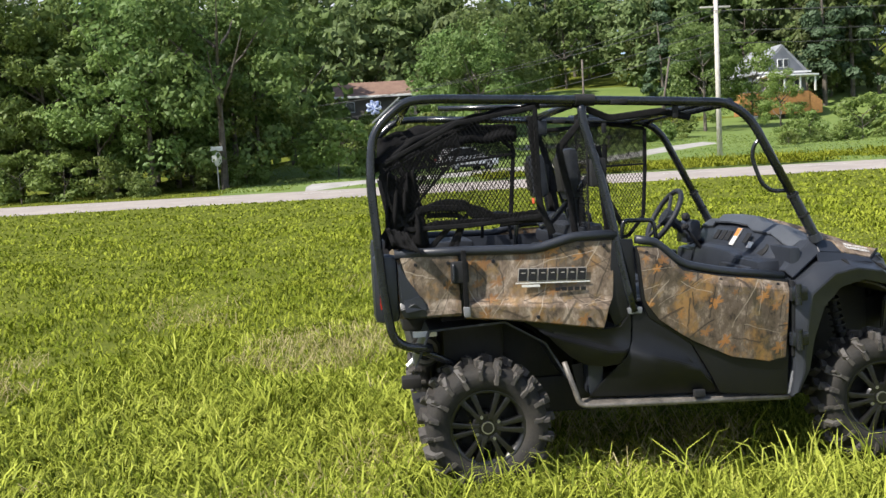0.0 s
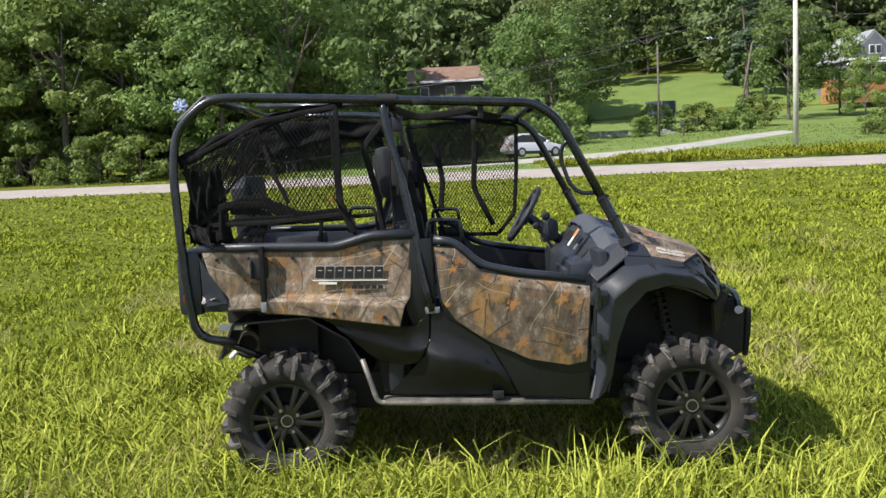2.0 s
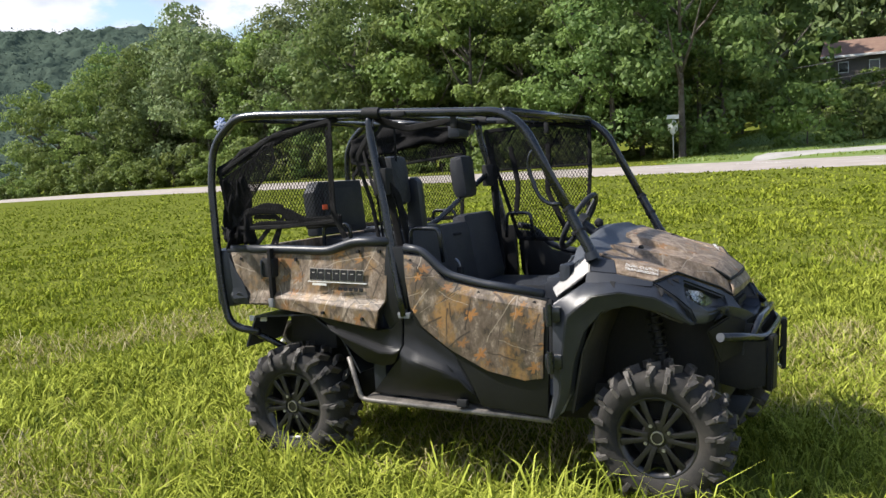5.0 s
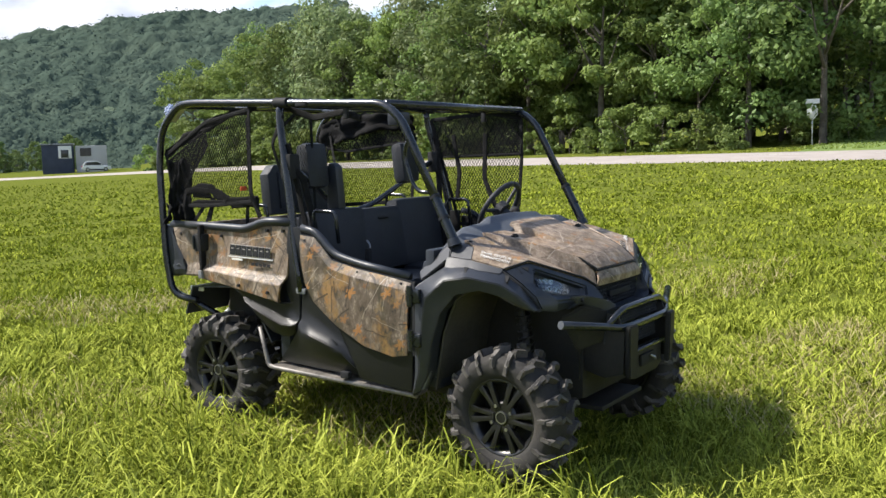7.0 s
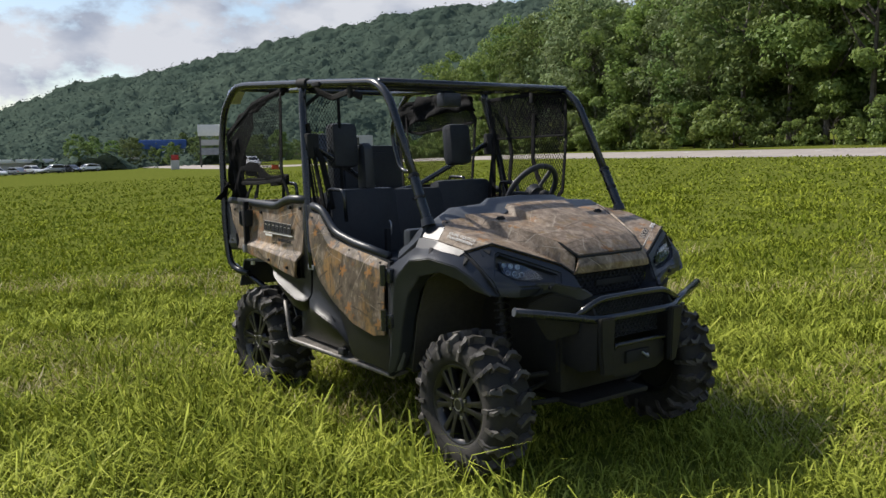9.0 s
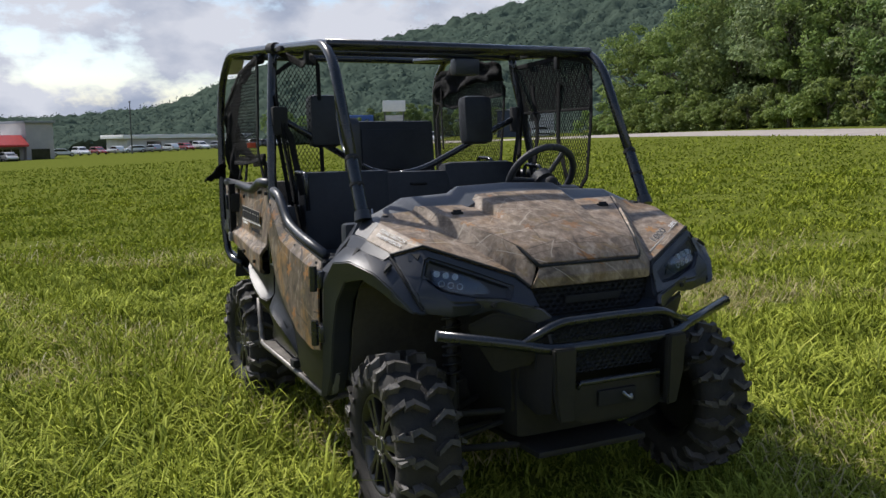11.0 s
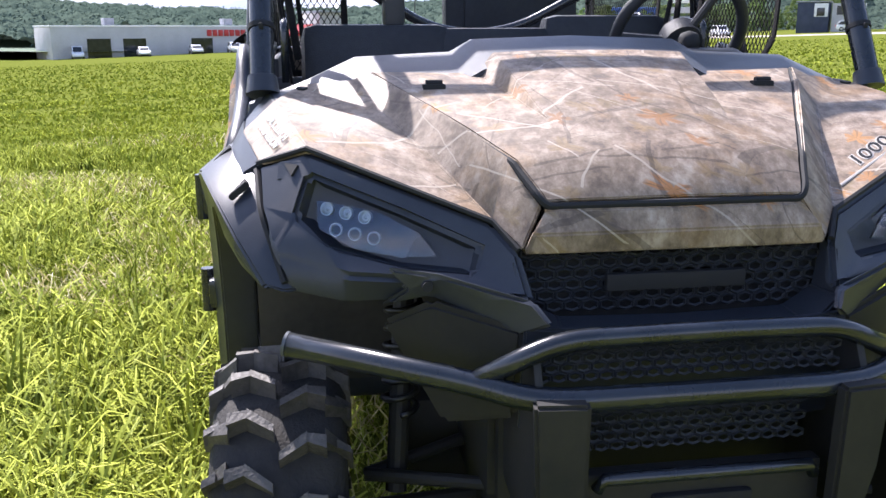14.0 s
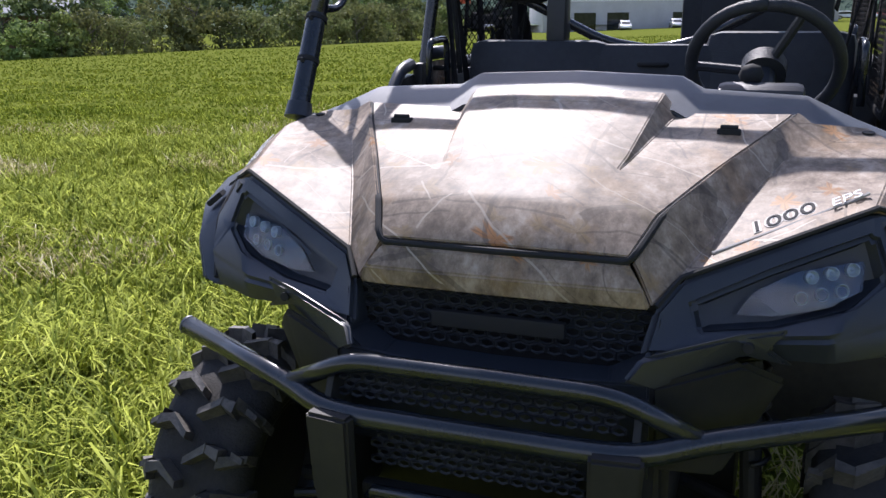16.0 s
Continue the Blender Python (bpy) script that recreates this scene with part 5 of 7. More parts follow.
def lug(bm, ang, r0, r1, r0b, ya, yb, wa, wb, skew):
    """One tread block running across the tyre from ya to yb."""
    vs = []
    for y, w, da, rr in ((ya, wa, 0, r0b), (yb, wb, skew, r0)):
        for dr in (0, r1 - r0):
            for e in (-1, 1):
                a = ang + da + e * w / (rr + dr) * (1.0 if dr == 0 else 0.78)
                vs.append(bm.verts.new(((rr + dr) * math.cos(a), y, (rr + dr) * math.sin(a))))
    for f in ((0, 1, 3, 2), (4, 6, 7, 5), (0, 2, 6, 4), (1, 5, 7, 3), (2, 3, 7, 6), (0, 4, 5, 1)):
        bm.faces.new([vs[i] for i in f])


def make_wheel(name, width):
    w = new(name)
    h = width / 2
    R = 0.303
    part("tyre", lathe([(0.185, -h * .78), (0.215, -h * .95), (0.262, -h * 1.02), (0.287, -h * .93), (R, -h * .72), (R + .004, 0), (R, h * .72), (0.287, h * .93), (0.262, h * 1.02), (0.215, h * .95), (0.185, h * .78)], 48), M_RUBBER, w, "black off-road tyre with dusty sidewalls", smooth=True)
    bm = bmesh.new()
    n = 20
    for i in range(n):
        a = 2 * math.pi * i / n
        for s in BOTH:
            b = a + (0 if s < 0 else math.pi / n)
            deep = .078 if i % 2 else .054
            lug(bm, b, R - .004, R + .038, R - .004, s * h * .04, s * h * .44, .010, .014, .10)
            lug(bm, b + .10, R - .006, R + .036, R - .006, s * h * .42, s * h * .72, .011, .016, -.03)
            lug(bm, b + .085, R - .012, R + .032, R - deep, s * h * 1.10, s * h * .70, .010, .016, .03 if i % 2 else -.06)
            lug(bm, b + .06, R - .020, R + .012, R - .030, s * h * 1.07, s * h * .86, .008, .010, .03)
    bmesh.ops.recalc_face_normals(bm, faces=bm.faces)
    part("tread", bm, M_LUG, w, "chunky dusty tread blocks")
    rim = part("rim", lathe([(0.196, -h * .80), (0.196, -h * .70), (0.178, -h * .62), (0.170, h * .6), (0.196, h * .74), (0.196, h * .80), (0.184, h * .82), (0.160, h * .55), (0.160, -h * .5), (0.183, -h * .82)], 40), M_RIM, w, "glossy black alloy rim", smooth=True)
    # outer face at -y: paired spokes, hub and nuts
    for i in range(6):
        for d in (-.17, .17):
            a = 2 * math.pi * i / 6 + d + .2
            bm = bmesh.new()
            prism([(-.013, .045), (.013, .045), (.0115, .110), (.016, .180), (-.016, .180), (-.0115, .110)], "y", -h * .78, -h * .52, bm, bevel=.003)
            bmesh.ops.rotate(bm, verts=bm.verts, cent=(0, 0, 0), matrix=Matrix.Rotation(a, 3, "Y"))
            part("spoke", bm, M_RIM, w)
    bm = lathe([(0.0005, -h * .72), (0.070, -h * .72), (0.080, -h * .62), (0.080, -h * .3), (0.0005, -h * .3)], 28)
    part("hub", bm, M_RIM, w)
    bm = lathe([(0.026, -h * .80), (0.031, -h * .80), (0.031, -h * .68), (0.026, -h * .68)], 20)
    part("cap", bm, M_BOLT, w)
    part("cap_face", cyl(bmesh.new(), (0, -h * .66, 0), (0, -h * .785, 0), .0255, n=20), M_RIM, w)
    for i in range(4):
        a = math.pi / 4 + i * math.pi / 2
        part("wheel_nut", cyl(bmesh.new(), (.062 * math.cos(a), -h * .68, .062 * math.sin(a)), (.062 * math.cos(a), -h * .82, .062 * math.sin(a)), .009, n=6), M_BOLT, w)
    part("brake_disc", cyl(bmesh.new(), (0, h * .1, 0), (0, h * .2, 0), .162, n=28), M_UNDER, w)
    w.parent = veh
    w["label"] = "dusty knobbly tyre on a black multi-spoke rim"
    return w


rear = make_wheel("wheel", 0.27)
front = make_wheel("wheel", 0.24)
for base_wheel, x, y in ((rear, -0.02, .665), (front, 2.02, .68)):
    base_wheel.matrix_basis = pose(x, -y, .343, 0, 17, 0 if x < 1 else -2)
    copy_thing(base_wheel, pose(x, y, .343, 0, 40, 180 if x < 1 else 178))

# under frame and running gear
part("frame", boxed(.15, 1.85, -.42, .42, .30, .50, .02), M_UNDER, veh, "black under frame")
part("skid_plate", boxed(-.35, 2.30, -.25, .25, .285, .31, .008), M_UNDER, veh)
part("engine", boxed(-.10, .55, -.40, .40, .42, .84, .05), M_UNDER, veh)
part("front_bulkhead", boxed(1.60, 2.22, -.30, .30, .34, .98, .04), M_UNDER, veh)
part("floor_pan", boxed(.70, 1.62, -.72, .72, .42, .50, .02), M_BLACK, veh)
part("rear_wall", boxed(.50, .58, -.74, .74, .46, 1.14, .02), M_BLACK, veh)
part("firewall", boxed(1.56, 1.62, -.74, .74, .48, 1.14, .02), M_BLACK, veh)
for s in BOTH:
    for x, dx in ((-.02, .16), (2.02, .14)):
        for z in (.30, .44):
            bm = tube(flip(s, [(x - dx, .22, z), (x, .52, z - .02)]), .014)
            tube(flip(s, [(x + dx, .22, z), (x, .52, z - .02)]), .014, bm=bm)
            part("suspension_arm", bm, M_UNDER, veh)
        part("axle_shaft", tube(flip(s, [(x, .2, .36), (x, .56, .343)]), .018), M_UNDER, veh)
        top, low = Vector((x + (.02 if x < 1 else -.10), s * .42, .92)), Vector((x, s * .46, .38))
        part("damper", cyl(bmesh.new(), low, top, .022), M_UNDER, veh)
        coil = [low.lerp(top, .3 + .65 * i / 84) + Vector((math.cos(i * .75), math.sin(i * .75), 0)) * .035 for i in range(85)]
        part("spring", tube(coil, .0065, 6), M_SPRING, veh, "dull steel coil spring", smooth=True)
    part("tie_rod", tube(flip(s, [(2.10, .2, .40), (2.14, .52, .36)]), .011), M_SPRING, veh)
    # inner wheel arch liners
    part("arch_liner", skin([flip(s, [(1.60, y, .42), (1.66, y, .72), (1.74, y, .90), (1.86, y, .965), (2.0, y, .935), (2.08, y, .90), (2.13, y * .94, .872)]) for y in (.31, .60, .735)], .01), M_DUSTY, veh)
    part("arch_liner", skin([flip(s, [(-.36, y, .66), (-.28, y, .84), (.10, y, .86), (.30, y, .74), (.41, y, .55)]) for y in (.38, .55, .72)], .01), M_BLACK, veh)
    part("well_wall", side(s, [(1.60, .45), (1.66, .95), (2.20, .90), (2.20, .45)], .29, .31), M_UNDER, veh)
part("rear_subframe", boxed(-.20, .12, -.50, .50, .62, .895, .02), M_UNDER, veh)
part("rear_crossmember", boxed(-.40, -.18, -.34, .34, .78, .895, .02), M_UNDER, veh)
muf = part("muffler", cyl(bmesh.new(), (-.285, -.36, .672), (-.285, .34, .672), .085, n=24), M_UNDER, veh, "black muffler drum")
part("muffler_ring", lathe([(.05, -.375), (.068, -.375), (.068, -.355), (.05, -.355)], 24), M_MUFFLER, muf).location = (-.285, 0, .672)
part("hitch", boxed(-.41, -.30, -.05, .05, .40, .46, .008), M_UNDER, veh)
part("rear_label", boxed(-.36, -.24, -.672, -.66, .80, .83, .002), M_PAPER, veh, "white warning label")
part("pipe_tip", cyl(bmesh.new(), (-.385, -.375, .598), (-.348, -.37, .634), .014), M_WHITE, veh, "bright pipe tip")

# cargo bed
for s in BOTH:
    # side panel: flat top, creased ledge below
    def sec(x, top, k):
        t = .035 * (1 - k)
        return flip(s, [(x, .772 - t, top), (x, .788 - t, 1.015 - .015 * k), (x, .792 - t, .992 - .037 * k), (x, .828 - t, .962 - .057 * k), (x, .824 - t, .902 - .09 * k), (x, .795 - t, .892 - .09 * k)])
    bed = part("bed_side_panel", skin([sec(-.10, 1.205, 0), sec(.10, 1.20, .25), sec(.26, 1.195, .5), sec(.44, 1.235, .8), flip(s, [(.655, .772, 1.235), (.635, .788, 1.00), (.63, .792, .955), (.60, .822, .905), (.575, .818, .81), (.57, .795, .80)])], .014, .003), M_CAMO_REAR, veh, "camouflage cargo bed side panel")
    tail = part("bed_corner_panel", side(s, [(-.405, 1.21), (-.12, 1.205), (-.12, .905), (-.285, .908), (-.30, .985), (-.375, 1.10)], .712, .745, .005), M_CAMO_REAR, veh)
    part("corner_cap", facets(flip(s, [(-.405, .738, 1.19), (-.372, .738, 1.10), (-.298, .738, .985), (-.415, .738, .985), (-.418, .738, 1.10), (-.345, .764, .985), (-.290, .764, .945), (-.282, .750, .908), (-.40, .750, .912), (-.415, .764, .955)]),
                                 [(0, 1, 4), (1, 2, 3, 4), (2, 6, 5), (3, 2, 5), (3, 5, 9), (5, 6, 7, 8, 9)], .02, .004), M_GREY, tail, "dark grey corner cap")
    part("corner_ledge", facets(flip(s, [(-.115, .752, .985), (-.22, .748, 1.0), (-.29, .748, .965), (-.29, .757, .915), (-.115, .77, .92)]), [(0, 1, 2, 3, 4)], .03, .004), M_CAMO_REAR, tail)
    part("corner_bumper", side(s, [(-.42, 1.19), (-.37, 1.10), (-.29, .98), (-.24, .92), (-.40, .92)], .70, .748, .008), M_BLACK, veh)
    part("corner_step", facets(flip(s, [(-.40, .758, 1.00), (-.31, .758, 1.015), (-.28, .762, .95), (-.39, .768, .94)]), [(0, 1, 2, 3)], .02, .003), M_GREY, veh)
    part("bed_rim", tube(flip(s, [(-.43, .725, 1.225), (-.08, .735, 1.222), (.27, .755, 1.213), (.45, .765, 1.262), (.665, .765, 1.262)]), .024, 10, .04), M_BLACK, veh, smooth=True)
    for x, z in ((-.33, 1.17), (.05, 1.165), (.47, 1.21), (.60, 1.21), (.50, .86), (.25, .885), (-.17, 1.17)):
        part("screw", cyl(bmesh.new(), (x, s * .70, z), (x, s * ((.786 if z > .9 else .832) - .035 * (1 - smoothstep(-.1, .44, x))), z), .009, n=10), M_INK, bed)
    # latch strap
    lt = part("latch", boxed(-.16, -.075, min(s * .735, s * .795), max(s * .735, s * .795), 1.07, 1.175, .012), M_INK, veh, "black bed latch")
    part("latch_loop", tube(flip(s, [(-.15, .775, 1.165), (-.15, .80, 1.165), (-.15, .80, 1.085), (-.15, .775, 1.085)]), .006, 6, .01), M_BLACK, lt)
    part("latch_strap", side(s, [(-.108, 1.23), (-.085, 1.23), (-.082, .94), (-.105, .94)], .765, .80, .003), M_WEB, lt)
    part("latch_buckle", side(s, [(-.112, .955), (-.081, .955), (-.078, .905), (-.109, .905)], .775, .81, .006), M_SOCKET, lt)
    # tail light housing
    tl = part("tail_lamp", boxed(-.545, -.415, min(s * .60, s * .735), max(s * .60, s * .735), .885, 1.225, .045), M_BLACK, veh, "black tail lamp housing with red lens")
    part("tail_lens", boxed(-.512, -.496, min(s * .725, s * .739), max(s * .725, s * .739), .96, 1.12, .004), M_TAIL, tl)
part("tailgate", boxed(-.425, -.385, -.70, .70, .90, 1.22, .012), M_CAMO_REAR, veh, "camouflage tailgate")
part("bed_floor", boxed(-.385, .56, -.70, .70, .90, .93, .006), M_BLACK, veh)
for s in BOTH:
    part("bed_inner_wall", boxed(-.385, .56, min(s * .685, s * .705), max(s * .685, s * .705), .93, 1.20, .006), M_BLACK, veh)
# bars of the logo, and smaller ones beneath
for s in BOTH:
    lg = part("decal", side(s, [(.150, 1.056), (.520, 1.044), (.520, 1.038), (.150, 1.050)], .7885, .7905, 0), M_PAPER, veh, "row of black slanted marks over a pale line")
    for i in range(7):
        x, z = .170 + i * .0485, 1.124 - .0019 * i
        part("decal_edge", side(s, [(x - .002, z + .002), (x + .0445, z), (x + .0390, z - .066), (x - .0095, z - .064)], .7885, .7900, 0), M_DULL, lg)
        part("decal_mark", side(s, [(x + .001, z - .002), (x + .0415, z - .0035), (x + .0362, z - .062), (x - .0060, z - .060)], .7895, .7925, 0), M_INK, lg)
        part("decal_slot", side(s, [(x + .012, z - .020), (x + .030, z - .0208), (x + .029, z - .0255), (x + .011, z - .0248)], .7915, .7932, 0), M_DULL, lg)
    for i in range(5):
        x, z = .345 + i * .032, 1.022 - .0012 * i
        part("decal_mark", side(s, [(x, z), (x + .025, z - .001), (x + .0235, z - .019), (x - .0015, z - .018)], .790, .7925, 0), M_INK, lg)
    part("decal_mark", side(s, [(.180, 1.044), (.270, 1.041), (.270, 1.029), (.180, 1.032)], .790, .7925, 0), M_PAPER, lg)

# flanks
for s in BOTH:
    part("quarter_panel", skin([flip(s, r) for r in (
        [(-.02, .79, .885), (.18, .785, .86), (.245, .782, .825), (.27, .80, .80), (.30, .79, .775), (.34, .765, .735)],
        [(.15, .796, .875), (.27, .79, .84), (.34, .788, .79), (.36, .818, .765), (.38, .812, .73), (.41, .77, .665)],
        [(.40, .80, .835), (.45, .792, .81), (.48, .79, .752), (.49, .828, .725), (.495, .822, .69), (.48, .775, .622)],
        [(.575, .80, .80), (.59, .794, .785), (.60, .792, .715), (.60, .830, .69), (.60, .824, .66), (.58, .785, .608)],
        [(.66, .795, .81), (.668, .79, .79), (.675, .788, .71), (.672, .818, .685), (.668, .812, .66), (.645, .79, .615)],
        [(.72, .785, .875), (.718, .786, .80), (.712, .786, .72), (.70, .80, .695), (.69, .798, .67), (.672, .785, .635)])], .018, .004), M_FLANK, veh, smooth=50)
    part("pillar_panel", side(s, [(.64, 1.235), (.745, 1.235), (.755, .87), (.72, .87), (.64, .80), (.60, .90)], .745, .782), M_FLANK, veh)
    part("seat_base_panel", skin([flip(s, r) for r in (
        [(.728, .780, .885), (.724, .782, .80), (.718, .784, .725), (.700, .795, .69), (.690, .792, .655), (.60, .765, .56), (.50, .745, .455)],
        [(.770, .788, .885), (.775, .790, .79), (.775, .790, .705), (.765, .828, .668), (.755, .824, .630), (.70, .785, .54), (.64, .75, .447)],
        [(.815, .792, .845), (.835, .796, .76), (.850, .796, .680), (.850, .838, .642), (.845, .834, .605), (.82, .792, .52), (.79, .755, .443)],
        [(.90, .797, .785), (.93, .800, .71), (.945, .800, .648), (.950, .836, .612), (.950, .832, .578), (.95, .795, .505), (.94, .76, .440)],
        [(1.01, .797, .705), (1.03, .798, .655), (1.04, .798, .612), (1.045, .826, .582), (1.05, .822, .552), (1.055, .79, .49), (1.055, .765, .437)],
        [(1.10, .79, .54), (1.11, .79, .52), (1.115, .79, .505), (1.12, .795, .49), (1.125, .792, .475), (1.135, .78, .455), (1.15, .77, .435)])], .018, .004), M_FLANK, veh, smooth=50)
    part("step_panel", side(s, [(.44, .60), (.60, .62), (.62, .46), (.47, .44)], .62, .64), M_UNDER, veh)
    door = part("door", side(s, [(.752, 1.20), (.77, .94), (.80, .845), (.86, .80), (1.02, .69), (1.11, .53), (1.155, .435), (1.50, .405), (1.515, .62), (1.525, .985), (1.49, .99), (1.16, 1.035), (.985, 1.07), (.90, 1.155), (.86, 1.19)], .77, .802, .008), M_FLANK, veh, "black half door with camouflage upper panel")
    # the skin's top edge is a shoulder that leans in
    part("door_skin", skin([flip(s, r) for r in (
        [(.758, .804, 1.195), (.764, .822, 1.15), (.772, .824, 1.05), (.785, .814, .93)],
        [(.86, .804, 1.185), (.862, .826, 1.135), (.858, .828, 1.0), (.85, .818, .83)],
        [(.905, .804, 1.145), (.912, .828, 1.095), (.93, .831, .94), (.95, .821, .758)],
        [(.985, .804, 1.066), (.995, .830, 1.02), (1.01, .833, .87), (1.02, .824, .712)],
        [(1.16, .804, 1.028), (1.165, .832, .985), (1.185, .835, .82), (1.21, .826, .622)],
        [(1.38, .804, .997), (1.38, .832, .953), (1.39, .835, .80), (1.40, .824, .585)],
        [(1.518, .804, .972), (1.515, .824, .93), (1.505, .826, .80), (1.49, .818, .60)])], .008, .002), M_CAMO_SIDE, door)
    part("door_rim", tube(flip(s, [(.755, .785, 1.232), (.85, .785, 1.215), (.90, .785, 1.175), (.985, .785, 1.095), (1.17, .785, 1.052), (1.50, .785, 1.003)]), .021, 10, .06), M_BLACK, door, smooth=True)
    for x, z in ((.80, 1.165), (.92, 1.10), (1.17, 1.008), (1.46, .965), (.80, .96)):
        part("screw", cyl(bmesh.new(), (x, s * .795, z), (x, s * .816, z), .009, n=10), M_INK, door)
    for z in (.915, .69):
        hg = part("hinge", boxed(1.512, 1.598, min(s * .79, s * .852), max(s * .79, s * .852), z - .036, z + .036, .012), M_TUBE, door, "black door hinge")
        part("hinge_pin", cyl(bmesh.new(), (1.545, s * .856, z - .052), (1.545, s * .856, z + .052), .016), M_TUBE, door)
    part("hinge_strip", side(s, [(1.528, .98), (1.548, .98), (1.545, .60), (1.525, .60)], .795, .815, .003), M_INK, door)
    # sill bar
    sill = part("sill_bar", tube(flip(s, [(.375, .775, .645), (.445, .785, .425), (.50, .79, .42), (1.52, .785, .388)]), .0135, 10, .03), M_ALU, veh, "scuffed metal sill bar", smooth=True)
    part("sill_step", facets(flip(s, [(.47, .79, .432), (1.53, .785, .40), (1.53, .70, .41), (.47, .70, .44)]), [(0, 1, 2, 3)], .016, .004), M_ALU, sill)
    part("sill_clip", boxed(1.02, 1.075, min(s * .775, s * .81), max(s * .775, s * .81), .425, .462, .005), M_INK, sill)
    # front wheel flare
    inner = [(1.56, .42), (1.615, .52), (1.645, .68), (1.70, .835), (1.79, .93), (1.92, .958), (2.05, .925), (2.12, .885), (2.165, .857)]
    outer = [(1.515, .40), (1.535, .52), (1.54, .72), (1.548, .965), (1.70, 1.065), (1.83, 1.075), (2.003, 1.050), (2.098, .985), (2.182, .866)]
    lip_y = [.815, .815, .815, .815, .812, .795, .768, .735, .690]
    mid_y = [.838, .838, .838, .840, .842, .824, .786, .748, .698]
    top_y = [.815, .815, .815, .815, .775, .757, .716, .706, .664]
    mid = [((a[0] * .5 + b[0] * .5), (a[1] * .5 + b[1] * .5)) for a, b in zip(inner, outer)]
    flare = part("wheel_flare", skin([flip(s, [(x, y - .075, z + .004) for (x, z), y in zip(inner, lip_y)]), flip(s, [(x, y, z) for (x, z), y in zip(inner, lip_y)]), flip(s, [(x * .7 + u * .3, y + .012, z * .7 + w * .3) for (x, z), (u, w), y in zip(inner, outer, lip_y)]),
                                      flip(s, [(x, y, z + .006) for (x, z), y in zip(mid, mid_y)]), flip(s, [(x, y, z - .008) for (x, z), y in zip(outer, top_y)]), flip(s, [(x - .006, y - .06, z - .004) for (x, z), y in zip(outer, top_y)])], .014, .004), M_GREY, veh, "dark grey moulded wheel flare", smooth=40)
    part("flare_gap", tube(flip(s, [(1.70, .755, 1.062), (1.83, .748, 1.071), (2.003, .708, 1.046), (2.098, .700, .982), (2.178, .662, .872)]), .006, 6, .03), M_INK, flare)
    for x, y, z in ((1.822, .762, 1.060), (2.032, .722, 1.024)):
        part("flare_clip", facets(flip(s, [(x - .006, y, z), (x + .02, y - .004, z - .004), (x + .026, y + .030, z - .030), (x + .018, y + .030, z - .030)]), [(0, 1, 2, 3)], .012, .002), M_INK, flare)
    part("sill_foot", facets(flip(s, [(1.50, .80, .40), (1.575, .80, .43), (1.62, .80, .53), (1.545, .81, .56)]), [(0, 1, 2, 3)], .03, .005), M_SOCKET, veh)

# nose: bonnet, wings, fascia
LID_ROWS = ((1.752, ((.474, 1.208), (.36, 1.205), (.246, 1.203), (.212, 1.246), (.10, 1.251))), (1.86, ((.425, 1.178), (.33, 1.180), (.222, 1.179), (.200, 1.212), (.10, 1.219))),
            (1.96, ((.375, 1.150), (.29, 1.156), (.202, 1.158), (.190, 1.178), (.10, 1.190))), (2.03, ((.340, 1.129), (.265, 1.138), (.187, 1.142), (.182, 1.152), (.10, 1.164))),
            (2.075, ((.318, 1.115), (.25, 1.124), (.175, 1.131), (.172, 1.134), (.10, 1.144))), (2.19, ((.262, 1.076), (.21, 1.085), (.15, 1.091), (.13, 1.093), (.08, 1.097))),
            (2.203, ((.256, 1.066), (.205, 1.075), (.15, 1.081), (.13, 1.083), (.08, 1.087))), (2.255, ((.234, 1.030), (.19, 1.033), (.14, 1.035), (.12, 1.036), (.08, 1.037))), (2.268, ((.228, 1.018), (.185, 1.019), (.14, 1.020), (.12, 1.020), (.08, 1.021))))
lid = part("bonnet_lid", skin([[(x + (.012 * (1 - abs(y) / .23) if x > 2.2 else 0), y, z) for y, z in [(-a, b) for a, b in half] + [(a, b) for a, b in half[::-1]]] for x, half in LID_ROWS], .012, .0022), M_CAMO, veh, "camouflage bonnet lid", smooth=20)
EDGE = [(x + .002, half[0][0] + .006, half[0][1] - .006) for x, half in LID_ROWS]
part("lid_gap", tube([(1.75, EDGE[0][1], EDGE[0][2])] + EDGE[1:-1] + [(2.268, .226, 1.008), (2.281, 0, 1.011), (2.268, -.226, 1.008)] + [(x, -y, z) for x, y, z in EDGE[-2::-1]], .0068, 8, .012), M_INK, lid, "black gap round the bonnet lid")
